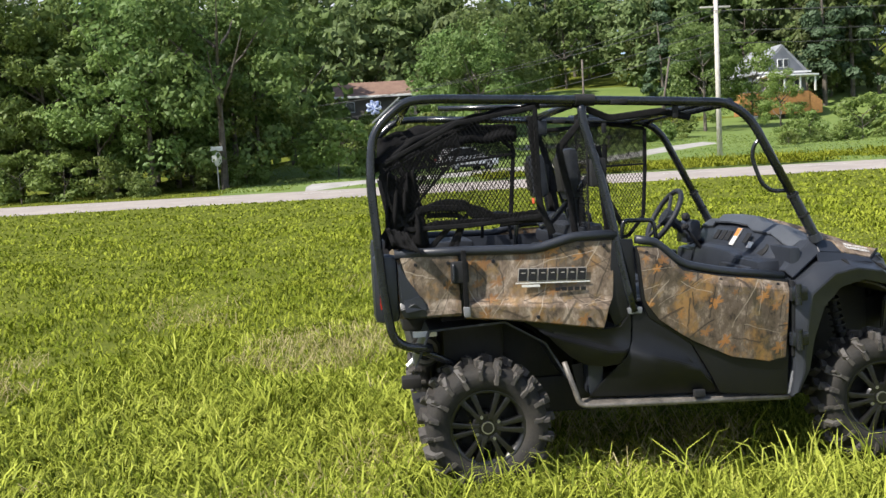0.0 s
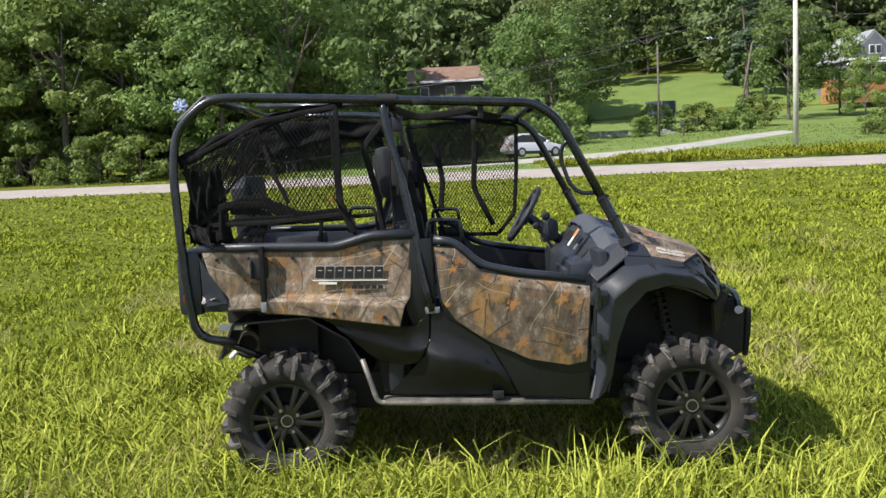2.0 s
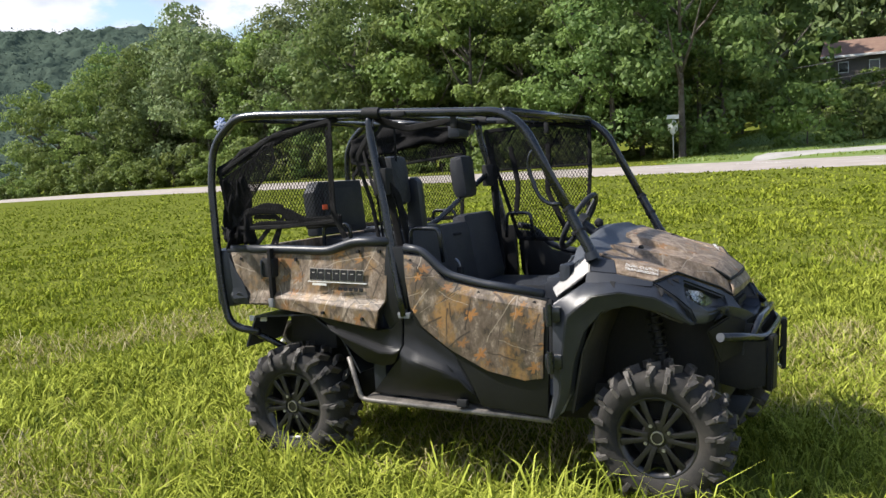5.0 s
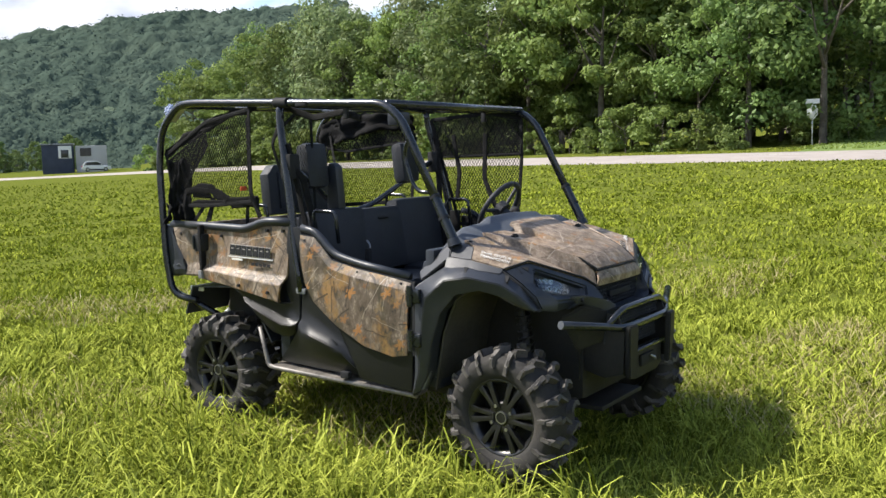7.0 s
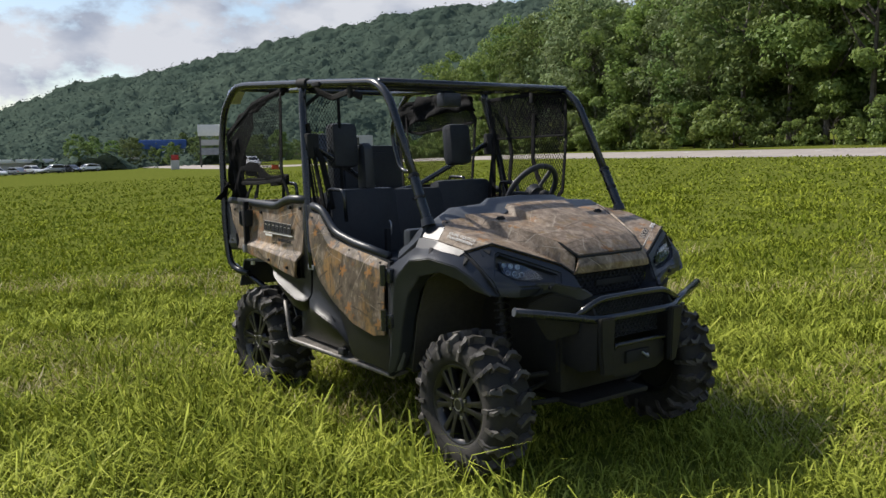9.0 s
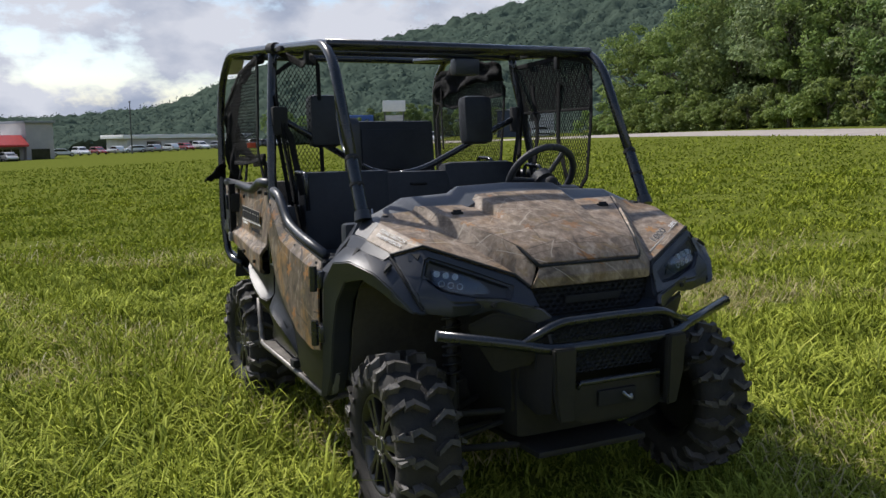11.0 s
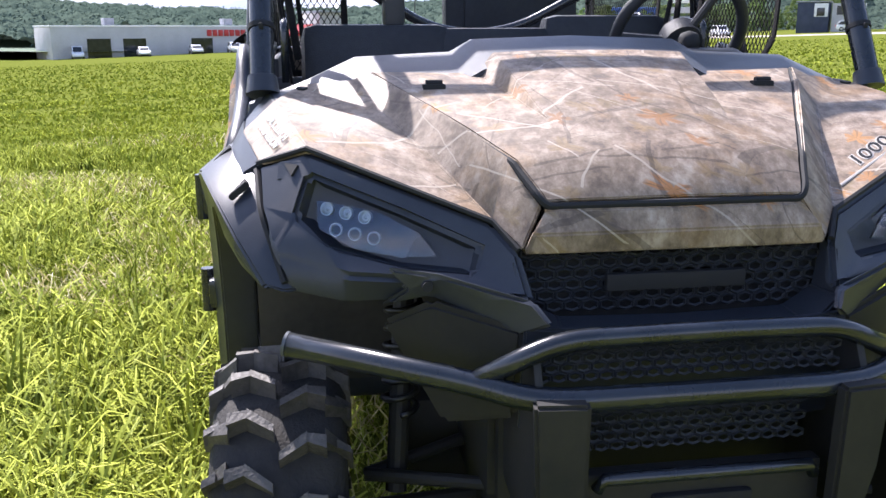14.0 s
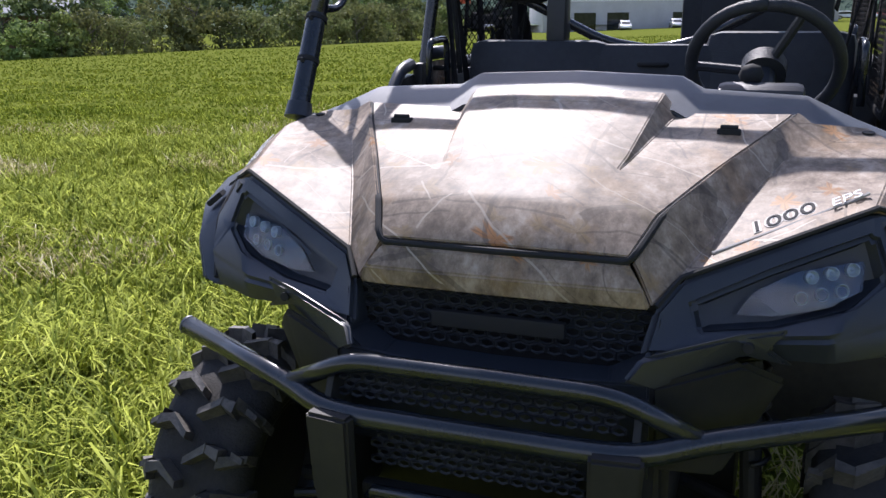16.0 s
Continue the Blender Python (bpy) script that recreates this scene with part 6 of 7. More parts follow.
for s in BOTH:
    lt = part("bonnet_latch", boxed(1.850, 1.872, min(s * .332, s * .378), max(s * .332, s * .378), 1.172, 1.187, .003), M_INK, lid, "black rubber bonnet latch")
    part("bonnet_latch", cyl(bmesh.new(), (1.862, s * .338, 1.189), (1.862, s * .372, 1.189), .006, n=8), M_INK, lid)
    wing = part("bonnet_wing", facets(flip(s, [(1.745, .484, 1.212), (1.86, .437, 1.186), (2.02, .357, 1.140), (2.185, .274, 1.082), (2.258, .234, 1.008), (2.285, .272, .94),
                                                (1.775, .512, 1.194), (1.90, .464, 1.132), (2.05, .392, 1.068), (2.235, .312, .980),
                                                (1.725, .62, 1.182), (1.845, .740, 1.098), (2.012, .702, 1.058), (2.093, .615, 1.092), (1.82, .675, 1.156)]),
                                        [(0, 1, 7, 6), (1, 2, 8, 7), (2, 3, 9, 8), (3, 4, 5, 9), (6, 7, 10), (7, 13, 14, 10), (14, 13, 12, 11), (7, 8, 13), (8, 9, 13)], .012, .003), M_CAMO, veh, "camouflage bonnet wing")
    part("wing_plug", cyl(bmesh.new(), (1.752, s * .618, 1.150), (1.755, s * .618, 1.1765), .012, n=12), M_INK, wing)
    # black fascia round the lamp
    fas = part("lamp_fascia", facets(flip(s, [(2.000, .706, 1.050), (2.092, .619, 1.086), (2.238, .314, .976), (2.290, .279, .935), (2.338, .264, .860), (2.275, .425, .892), (2.228, .560, .893), (2.165, .684, .925), (2.095, .702, .990),
                                               (2.126, .618, 1.050), (2.192, .460, .990), (2.254, .338, .938), (2.268, .350, .900), (2.222, .470, .906), (2.178, .585, .935), (2.140, .640, .985),
                                               (2.186, .655, .858), (2.212, .560, .838), (2.222, .470, .842), (2.165, .4665, 1.031), (2.262, .352, .868)]),
                                       [(0, 1, 9, 15, 8), (1, 19, 10, 9), (19, 2, 11, 10), (2, 3, 11), (3, 4, 12, 11), (4, 5, 13, 12), (5, 6, 14, 13), (6, 7, 15, 14), (7, 8, 15), (7, 6, 17, 16), (6, 5, 18, 17), (5, 4, 20, 18)], .018, .009), M_BLACK, veh, "black moulded front fascia", smooth=50)
    part("wing_gap", tube(flip(s, [(1.998, .706, 1.054), (2.093, .617, 1.091), (2.165, .4665, 1.036), (2.238, .313, .980), (2.287, .279, .940)]), .0055, 6), M_INK, fas)
    rim = [(2.126, .618, 1.050), (2.192, .460, .990), (2.254, .338, .938), (2.268, .350, .900), (2.222, .470, .906), (2.178, .585, .935), (2.140, .640, .985)]
    mid_rim = sum((Vector(p) for p in rim), Vector()) / 7
    rings = [[mid_rim + (Vector(p) - mid_rim) * k - Vector((.90, .28, .33)) * d for p in rim] for k, d in ((1.02, .012), (.93, .030), (.84, .036))]
    part("lamp_recess", facets(flip(s, [tuple(p) for ring in rings for p in ring]), [(a + i, a + (i + 1) % 7, a + 7 + (i + 1) % 7, a + 7 + i) for a in (0, 7) for i in range(7)] + [tuple(range(14, 21))], .006), M_BLACK, fas)
    LENS = [(2.136, .604, 1.008), (2.170, .50, .990), (2.198, .434, .957), (2.215, .404, .917), (2.203, .465, .915), (2.182, .545, .930), (2.158, .602, .960), (2.188, .505, .955)]
    LENS_FACES = [(0, 1, 7, 6), (1, 2, 7), (2, 3, 4, 7), (4, 5, 7), (5, 6, 7)]
    lamp = part("headlight", facets(flip(s, LENS), LENS_FACES, .006, .002), M_LAMPGLASS, veh, "smoky blue LED headlight")
    part("lamp_housing", facets(flip(s, [(x - .018, y - .004, z - .006) for x, y, z in LENS]), LENS_FACES, .006), M_LAMPBACK, lamp, "dark blue lamp housing")
    part("lamp_reflector", facets(flip(s, [(2.146, .520, .936), (2.160, .490, .932), (2.182, .425, .916), (2.174, .455, .910), (2.152, .510, .920)]), [(0, 1, 4), (1, 2, 3, 4)], .003), M_CHROME, lamp, "dull silver reflector strip")
    for row, y0, z0, x0 in ((0, .584, .990, 2.136), (1, .570, .955, 2.148)):
        for k in range(3):
            part("led", lathe([(.0005, .006), (.004, .002), (.007, .003), (.0105, -.004), (.012, -.004), (.012, .006)], 14), M_CHROME, lamp).matrix_basis = pose(x0 + k * .0105, s * (y0 - k * .032), z0 - k * .0065, -12, 0, 90 + s * 25.5)
    part("fascia_bracket", facets(flip(s, [(2.248, .497, .910), (2.296, .415, .906), (2.350, .268, .868), (2.388, .246, .840), (2.342, .288, .810), (2.272, .425, .862), (2.236, .505, .838), (2.270, .464, .878), (2.318, .35, .868)]),
                                    [(0, 1, 7), (7, 1, 5), (7, 5, 6), (1, 8, 5), (1, 2, 8), (8, 4, 5), (2, 3, 4, 8)], .014, .006), M_GREY, fas, smooth=50)
    part("bracket_hole", cyl(bmesh.new(), (2.27, s * .432, .885), (2.2915, s * .430, .8855), .009, n=12), M_INK, fas)
    part("fascia_clip", facets(flip(s, [(2.062, .668, 1.066), (2.10, .622, 1.072), (2.118, .625, 1.038), (2.085, .672, 1.035)]), [(0, 1, 2, 3)], .012, .003), M_GREY, fas)
    part("clip_shadow", facets(flip(s, [(2.074, .657, 1.064), (2.102, .633, 1.064), (2.108, .645, 1.046)]), [(0, 1, 2)], .016), M_INK, fas)
    # lower cheek behind the bumper
    part("cheek", facets(flip(s, [(2.292, .43, .860), (2.350, .282, .822), (2.33, .29, .66), (2.24, .40, .62), (2.20, .50, .80)]), [(0, 1, 2, 3), (0, 3, 4)], .016, .010), M_UNDER, veh, smooth=62)
lip = part("bonnet_lip", skin([[(2.258 + d, y * .228, 1.006 + h * .004), (2.272 + d, y * .232, 1.001 + h * .004), (2.292 + d, y * .258, .966 + h * .003), (2.288 + d, y * .268, .934 + h * .002), (2.26 + d, y * .266, .926 + h * .002)]
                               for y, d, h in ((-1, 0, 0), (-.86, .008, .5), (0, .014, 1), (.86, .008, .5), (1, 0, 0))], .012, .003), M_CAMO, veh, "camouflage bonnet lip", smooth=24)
grille = part("grille", boxed(2.235, 2.255, -.275, .275, .80, .935, .004), M_INK, veh, "black slatted front grille")


def honeycomb(x, y0, y1, z0, z1, r):
    """A moulded lattice of stretched hexagons."""
    bm = bmesh.new()
    dy, dz = r * math.sqrt(3) * 1.45, r * 1.5
    j, z = 0, z0 + r
    while z < z1:
        y = y0 + r + (dy / 2 if j % 2 else 0)
        while y < y1:
            o = [bm.verts.new((x, y + math.sin(a) * r * 1.45, z + math.cos(a) * r)) for a in (k * math.pi / 3 for k in range(6))]
            i = [bm.verts.new((x + .004, y + math.sin(a) * r * 1.16, z + math.cos(a) * r * .74)) for a in (k * math.pi / 3 for k in range(6))]
            for k in range(6):
                bm.faces.new((o[k], o[(k + 1) % 6], i[(k + 1) % 6], i[k]))
            y += dy
        z += dz
        j += 1
    bmesh.ops.recalc_face_normals(bm, faces=bm.faces)
    bmesh.ops.solidify(bm, geom=bm.faces[:], thickness=.004)
    return bm


bm = honeycomb(0, -.285, .275, .822, .935, .0125)
for v in bm.verts:
    v.co.x += 2.262 + .012 * (1 - abs(v.co.y) / .28)
part("grille_lattice", bm, M_LATTICE, grille, "black stretched-hexagon lattice")
part("grille_badge", boxed(2.272, 2.290, -.125, .125, .862, .892, .004), M_INK, grille, "plain dark badge bar")
INNER_LOOP = [(2.258, -.275, .935), (2.262, -.262, .850), (2.266, -.205, .818), (2.270, 0, .814), (2.266, .205, .818), (2.262, .262, .850), (2.258, .275, .935)]
OUTER_LOOP = [(2.292, -.288, .932), (2.335, -.276, .848), (2.352, -.215, .803), (2.362, 0, .796), (2.352, .215, .803), (2.335, .276, .848), (2.292, .288, .932)]
part("grille_surround", skin([INNER_LOOP, OUTER_LOOP, [(x - .004, y * 1.03, z - .03) for x, y, z in OUTER_LOOP]], .012, .004), M_BLACK, veh)
part("chin", facets([(2.350, -.282, .825), (2.362, 0, .808), (2.350, .282, .825), (2.335, .285, .64), (2.345, 0, .62), (2.335, -.285, .64)], [(0, 1, 4, 5), (1, 2, 3, 4)], .016, .004), M_BLACK, veh)

# bumper
bump = part("bumper", tube([(2.29, -.660, .800), (2.385, -.372, .752), (2.425, -.29, .735), (2.44, -.21, .735), (2.44, .21, .735), (2.425, .29, .735), (2.385, .372, .752), (2.29, .660, .800)], .0205, 14, .05), M_TUBE, veh, "glossy black tube bumper", smooth=True)
for s in BOTH:
    part("tube_end", cyl(bmesh.new(), (2.2885, s * .664, .8008), (2.290, s * .6595, .7999), .0208, n=14), M_COWL if s < 0 else M_TUBE, bump)
    part("bumper_post", facets(flip(s, [(2.455, .205, .745), (2.445, .292, .745), (2.44, .285, .60), (2.43, .262, .475), (2.445, .205, .475)]), [(0, 1, 2, 3, 4)], .03, .006), M_UNDER, bump)
    part("bumper_side_plate", side(s, [(2.10, .60), (2.20, .50), (2.33, .47), (2.43, .50), (2.44, .72), (2.40, .80), (2.30, .80), (2.12, .76)], .268, .282, .004), M_UNDER, bump)
part("bumper_hoop", tube([(2.385, -.372, .755), (2.405, -.235, .822), (2.415, 0, .828), (2.405, .235, .822), (2.385, .372, .755)], .0175, 14, .05), M_TUBE, bump, smooth=True)
part("bumper_mesh", honeycomb(2.385, -.27, .25, .742, .812, .0105), M_LATTICE, bump)
part("bumper_mesh", honeycomb(2.40, -.20, .19, .625, .70, .0105), M_LATTICE, bump)
part("winch_plate", prism([(-.21, .60), (.21, .60), (.21, .475), (.14, .445), (-.14, .445), (-.21, .475)], "x", 2.40, 2.43, bevel=.005), M_UNDER, bump)
part("winch_bar", tube([(2.45, -.185, .585), (2.455, -.175, .604), (2.455, .175, .604), (2.45, .185, .585)], .011, 8), M_TUBE, bump, smooth=True)
part("fairlead", boxed(2.425, 2.445, -.085, .085, .50, .56, .006), M_INK, bump)
part("winch_hook", tube([(2.45, .02, .545), (2.465, .025, .535), (2.465, .05, .52), (2.455, .05, .535)], .006, 6, .01), M_BOLT, bump)
part("nose_block", boxed(2.05, 2.225, -.27, .27, .44, .92, .02), M_UNDER, veh)

# cowl and dashboard
part("cowl", skin([[(x + dx, y, z + dz) for y, x, z in ((-.665, 1.69, 1.165), (-.60, 1.68, 1.19), (-.50, 1.665, 1.235), (-.285, 1.655, 1.245), (-.235, 1.65, 1.272), (0, 1.645, 1.280), (.235, 1.65, 1.272), (.285, 1.655, 1.245), (.50, 1.665, 1.235), (.60, 1.68, 1.19), (.665, 1.69, 1.165))] for dx, dz in ((.135, -.062), (.075, -.034), (.0, .0), (-.03, .0), (-.09, -.04))], .014, .004), M_COWL, veh, "grey moulded cowl behind the bonnet")
part("dash_top", skin([[(x + dx, y * .97, z + dz) for y, x, z in ((-.60, 1.68, 1.18), (-.50, 1.665, 1.235), (-.285, 1.655, 1.24), (-.235, 1.65, 1.255), (0, 1.645, 1.26), (.235, 1.65, 1.255), (.285, 1.655, 1.24), (.50, 1.665, 1.235), (.60, 1.68, 1.18))] for dx, dz in ((-.06, -.035), (-.085, -.055), (-.15, -.15), (-.20, -.165), (-.215, -.20), (-.22, -.36))], .014, .004), M_BLACK, veh, "black stepped dashboard top")
dash = part("dashboard", boxed(1.44, 1.60, -.62, .62, .85, 1.07, .04), M_BLACK, veh, "black moulded dashboard")
DT = pose(1.5335, -.15, 1.160, 0, -55, 0)
part("dash_label", boxed(-.055, .055, -.026, .026, .004, .008, 0, DT), M_PAPER, dash, "white and orange warning label")
part("dash_label", boxed(.002, .053, -.024, .024, .007, .010, 0, DT), M_ORANGE, dash)
part("dash_label", boxed(-.018, .018, -.026, .026, .004, .008, 0, pose(1.514, -.38, 1.128, 0, -55, 0)), M_PAPER, dash, "white warning label")
for y in (-.30, -.05, .03, .12):
    part("dash_slot", boxed(-.03, .03, -.028, .028, .003, .008, 0, pose(1.5335, y, 1.160, 0, -55, 0)), M_INK, dash)
for y in (-.46, .54):
    part("cup_recess", lathe([(.0005, .003), (.043, .003), (.047, -.012), (.053, -.012), (.056, .004), (.045, .012), (.0005, .012)], 24), M_INK, dash, smooth=30).matrix_basis = pose(1.545, y, 1.108, 38, 0, 90)
part("glovebox", boxed(1.415, 1.46, -.56, -.16, .92, 1.03, .02), M_GREY, dash)
for s in BOTH:
    # black base under the pillar, and the bar that runs down from it behind the flare
    part("pillar_base", facets(flip(s, [(1.712, .69, 1.167), (1.818, .673, 1.152), (1.843, .736, 1.096), (1.715, .740, 1.106), (1.69, .62, 1.172), (1.79, .635, 1.162), (1.66, .655, 1.15)]), [(0, 1, 2, 3), (4, 5, 1, 0), (0, 3, 6), (4, 0, 6)], .02, .004), M_BLACK, veh, "black pillar base moulding")
    part("wing_valance", facets(flip(s, [(1.70, .742, 1.108), (1.845, .736, 1.097), (2.008, .700, 1.057), (2.003, .735, 1.036), (1.83, .768, 1.056), (1.70, .775, 1.046)]), [(0, 1, 4, 5), (1, 2, 3, 4)], .012, .003), M_BLACK, veh, "black strip between wing and flare")
    part("pillar_boot", cyl(bmesh.new(), (1.722, s * .70, 1.160), (1.708, s * .70, 1.196), .036, .031, 16), M_GREY, veh)
    part("cowl_side", facets(flip(s, [(1.528, .745, 1.025), (1.559, .775, .988), (1.715, .745, 1.105), (1.700, .70, 1.176), (1.65, .655, 1.165), (1.52, .69, 1.02)]), [(0, 1, 2, 3), (0, 3, 4, 5)], .02, .004), M_GREY, veh)

# steering
wheel_m = pose(1.30, .40, 1.275, 0, -58, 0)
bm = bmesh.new()
ring = [wheel_m @ Vector((.178 * math.cos(a), .178 * math.sin(a), 0)) for a in (2 * math.pi * i / 36 for i in range(37))]
tube(ring, .0165, 10, bm=bm)
steer = part("steering_wheel", bm, M_VINYL, veh, "black steering wheel", smooth=True)
for a in (0.5, 2.64, 4.71):
    part("steering_spoke", tube([wheel_m @ Vector((.04 * math.cos(a), .04 * math.sin(a), -.02)), wheel_m @ Vector((.17 * math.cos(a), .17 * math.sin(a), 0))], .012, 8), M_VINYL, steer)
part("steering_hub", cyl(bmesh.new(), wheel_m @ Vector((0, 0, -.04)), wheel_m @ Vector((0, 0, .005)), .055, n=20), M_VINYL, steer)
part("steering_column", cyl(bmesh.new(), wheel_m @ Vector((0, 0, -.03)), (1.55, .40, 1.08), .03), M_BLACK, steer)
part("instrument_pod", prism([(1.40, 1.10), (1.50, 1.12), (1.50, 1.235), (1.46, 1.25), (1.42, 1.225)], "y", .30, .50, bevel=.02), M_BLACK, dash, "black instrument pod")
part("shift_lever", cyl(bmesh.new(), (1.47, .18, 1.05), (1.36, .17, 1.20), .009), M_SPRING, dash)
part("shift_knob", lathe([(.0005, -.022), (.018, -.014), (.021, .0), (.018, .014), (.0005, .022)], 14), M_INK, dash, smooth=True).location = (1.35, .17, 1.215)
part("mirror_knob", lathe([(.0005, -.03), (.022, -.02), (.028, .0), (.022, .02), (.0005, .03)], 14), M_INK, dash, smooth=True).location = (1.43, .375, 1.262)


# seats
def seat_shape(w, h, d, r=.05):
    """A padded panel standing on its lower edge, leaning back."""
    bm = boxed(-d / 2, d / 2, -w / 2, w / 2, 0, h, r)
    for v in bm.verts:
        v.co.x += .03 * math.cos(v.co.y / w * math.pi) * (1 if v.co.x > 0 else 0)
    return bm


for y, w, h, name in ((-.36, .50, .415, "passenger"), (.43, .46, .445, "driver")):
    b = part("seat_back", seat_shape(w, h, .11), M_VINYL, veh, "black vinyl seat back", smooth=False)
    b.matrix_basis = pose(.66, y, .90, 0, -10, 0)
    part("seat_cushion", boxed(.66, 1.16, y - w / 2, y + w / 2, .78, .92, .05), M_VINYL, veh, "black vinyl seat cushion")
part("centre_back", seat_shape(.46, .405, .10), M_VINYL, veh, "black vinyl centre back").matrix_basis = pose(.655, .04, .90, 0, -10, 0)
part("centre_cushion", boxed(.66, 1.10, -.11, .19, .78, .90, .04), M_VINYL, veh)
part("pull_handle", tube([(.645, -.01, 1.235), (.665, 0, 1.235), (.665, .08, 1.235), (.645, .09, 1.235)], .008, 8, .01), M_INK, veh)
part("seat_shelf", boxed(.52, .62, -.55, .62, 1.16, 1.235, .02), M_BLACK, veh)
for y in (-.43, .465):
    hr = part("headrest", boxed(-.05, .05, -.092, .092, -.03, .24, .04), M_VINYL, veh, "black vinyl headrest")
    hr.matrix_basis = pose(.53, y, 1.465, 0, -6, 0)
    part("headrest_bracket", boxed(-.062, -.03, -.06, .06, .02, .20, .008), M_UNDER, hr)
rs = part("rear_seat_back", prism([(-.30, 0), (.30, 0), (.30, .335), (.285, .35), (-.23, .35), (-.30, .285)], "x", -.045, .045, bevel=.02), M_VINYL, veh, "black folding rear seat back")
rs.matrix_basis = pose(-.36, .32, 1.23, 0, -5, 0)
part("rear_seat_pad", boxed(.04, .062, -.215, .155, .04, .295, .008), M_VINYL, rs)
part("rear_seat_cushion", boxed(-.32, .06, .09, .51, 1.12, 1.22, .03), M_VINYL, veh, "black rear seat cushion")
rs2 = part("rear_seat_back", seat_shape(.40, .10, .30, .03), M_VINYL, veh, "black rear seat folded flat")
rs2.matrix_basis = pose(.16, -.30, 1.06)
for s in BOTH:
    for x, z in ((.32, 1.25), (.86, 1.22)):
        part("hip_bar", tube(flip(s, [(x - .14, .66, z - .06), (x - .13, .66, z + .10), (x + .03, .66, z + .095), (x + .05, .66, z - .08)]), .011, 8, .03), M_TUBE, veh, smooth=True)

# roll cage
cage = part("roll_cage", tube([(-.49, -.715, 1.02), (-.49, .715, 1.02)], .02, 12), M_TUBE, veh, "glossy black tubular roll cage")
for s in BOTH:
    part("cage_side", tube(flip(s, [(-.27, .70, .745), (-.455, .735, .775), (-.49, .745, 1.02), (-.525, .73, 1.60), (-.50, .715, 1.83), (-.335, .705, 1.965), (-.20, .70, 1.970), (.53, .695, 1.930), (1.285, .685, 1.885), (1.40, .69, 1.80), (1.715, .70, 1.185)]), .0225, 14, .10), M_TUBE, cage, smooth=True)
    part("cage_strut", tube(flip(s, [(-.455, .715, .79), (-.25, .66, .70), (-.12, .60, .62)]), .019, 12, .05), M_TUBE, cage, smooth=True)
    part("middle_pillar", tube(flip(s, [(.535, .695, 1.925), (.538, .705, 1.82), (.60, .735, 1.58), (.645, .755, 1.36), (.69, .775, 1.08), (.735, .785, .875)]), .0225, 14, .14), M_TUBE, cage, smooth=True)
    part("pillar_foot", prism([(.70, .895), (.775, .895), (.77, .865), (.705, .865)], "y", s * .76, s * .80, bevel=.004), M_SOCKET, cage)
    part("pillar_clamp", cyl(bmesh.new(), (.505, s * .70, 1.932), (.60, s * .698, 1.927), .029, n=14), M_INK, cage)
    part("pillar_sleeve", cyl(bmesh.new(), (1.60, s * .697, 1.41), (1.715, s * .70, 1.185), .0262, n=18), M_TUBE, cage, smooth=40)
    for k in (.02, .48):
        p, q = (Vector((1.60, s * .697, 1.41)).lerp(Vector((1.715, s * .70, 1.185)), u) for u in (k, k + .045))
        part("sleeve_clamp", cyl(bmesh.new(), p, q, .0292, n=16), M_INK, cage)
        part("clamp_screw", boxed(p.x + .016, p.x + .035, p.y - .005, p.y + .005, p.z - .006, p.z + .006, .002), M_INK, cage)
    part("grab_loop", tube(flip(s, [(1.452, .69, 1.70), (1.415, .685, 1.665), (1.405, .68, 1.60), (1.45, .68, 1.47), (1.50, .685, 1.425), (1.595, .695, 1.425)]), .0105, 10, .06), M_TUBE, cage, smooth=True) if s < 0 else None
    part("back_brace", tube(flip(s, [(.60, .72, 1.60), (.52, .40, 1.43), (.46, .16, 1.30), (.45, 0, 1.275)]), .017, 12, .08), M_TUBE, cage, smooth=True)
    part("roof_brace", tube(flip(s, [(.55, .69, 1.915), (.25, .45, 1.93), (-.15, .40, 1.945)]), .014, 8, .05), M_TUBE, cage, smooth=True)
for x, z, y, r in ((1.295, 1.885, .685, .0225), (.53, 1.925, .695, .021), (-.32, 1.962, .705, .0215), (1.16, 1.888, .685, .018)):
    part("crossbar", tube([(x, -y, z), (x, y, z)], r, 12), M_TUBE, cage, smooth=True)
for s in BOTH:
    part("roof_clip", boxed(.68, .76, min(s * .66, s * .725), max(s * .66, s * .725), 1.90, 1.925, .006), M_INK, cage)
    part("net_hook", boxed(1.0, 1.03, min(s * .67, s * .69), max(s * .67, s * .69), 1.82, 1.90, .006), M_INK, cage)
part("cage_plate", facets([(-.50, -.70, 1.87), (-.36, -.70, 1.99), (-.36, -.60, 1.995), (-.50, -.60, 1.875)], [(0, 1, 2, 3)], .008, .002), M_STEEL, cage, "perforated bright cage plate")
bm = bmesh.new()
for k in range(7):
    a = k * .9
    c = Vector((-.485, -.665, 1.945))
    d1, d2 = Vector((math.cos(a), .5 * math.sin(a), math.sin(a))), Vector((-.4 * math.sin(a), math.cos(a), .6 * math.cos(a)))
    tube([c + d1 * (.017 - .017 * math.cos(q)) + d2 * .013 * math.sin(q) for q in (2 * math.pi * i / 10 for i in range(11))], .0065, 6, bm=bm)
part("tow_rope", bm, M_STRAPBLUE, cage, "knotted blue and white rope", smooth=True)


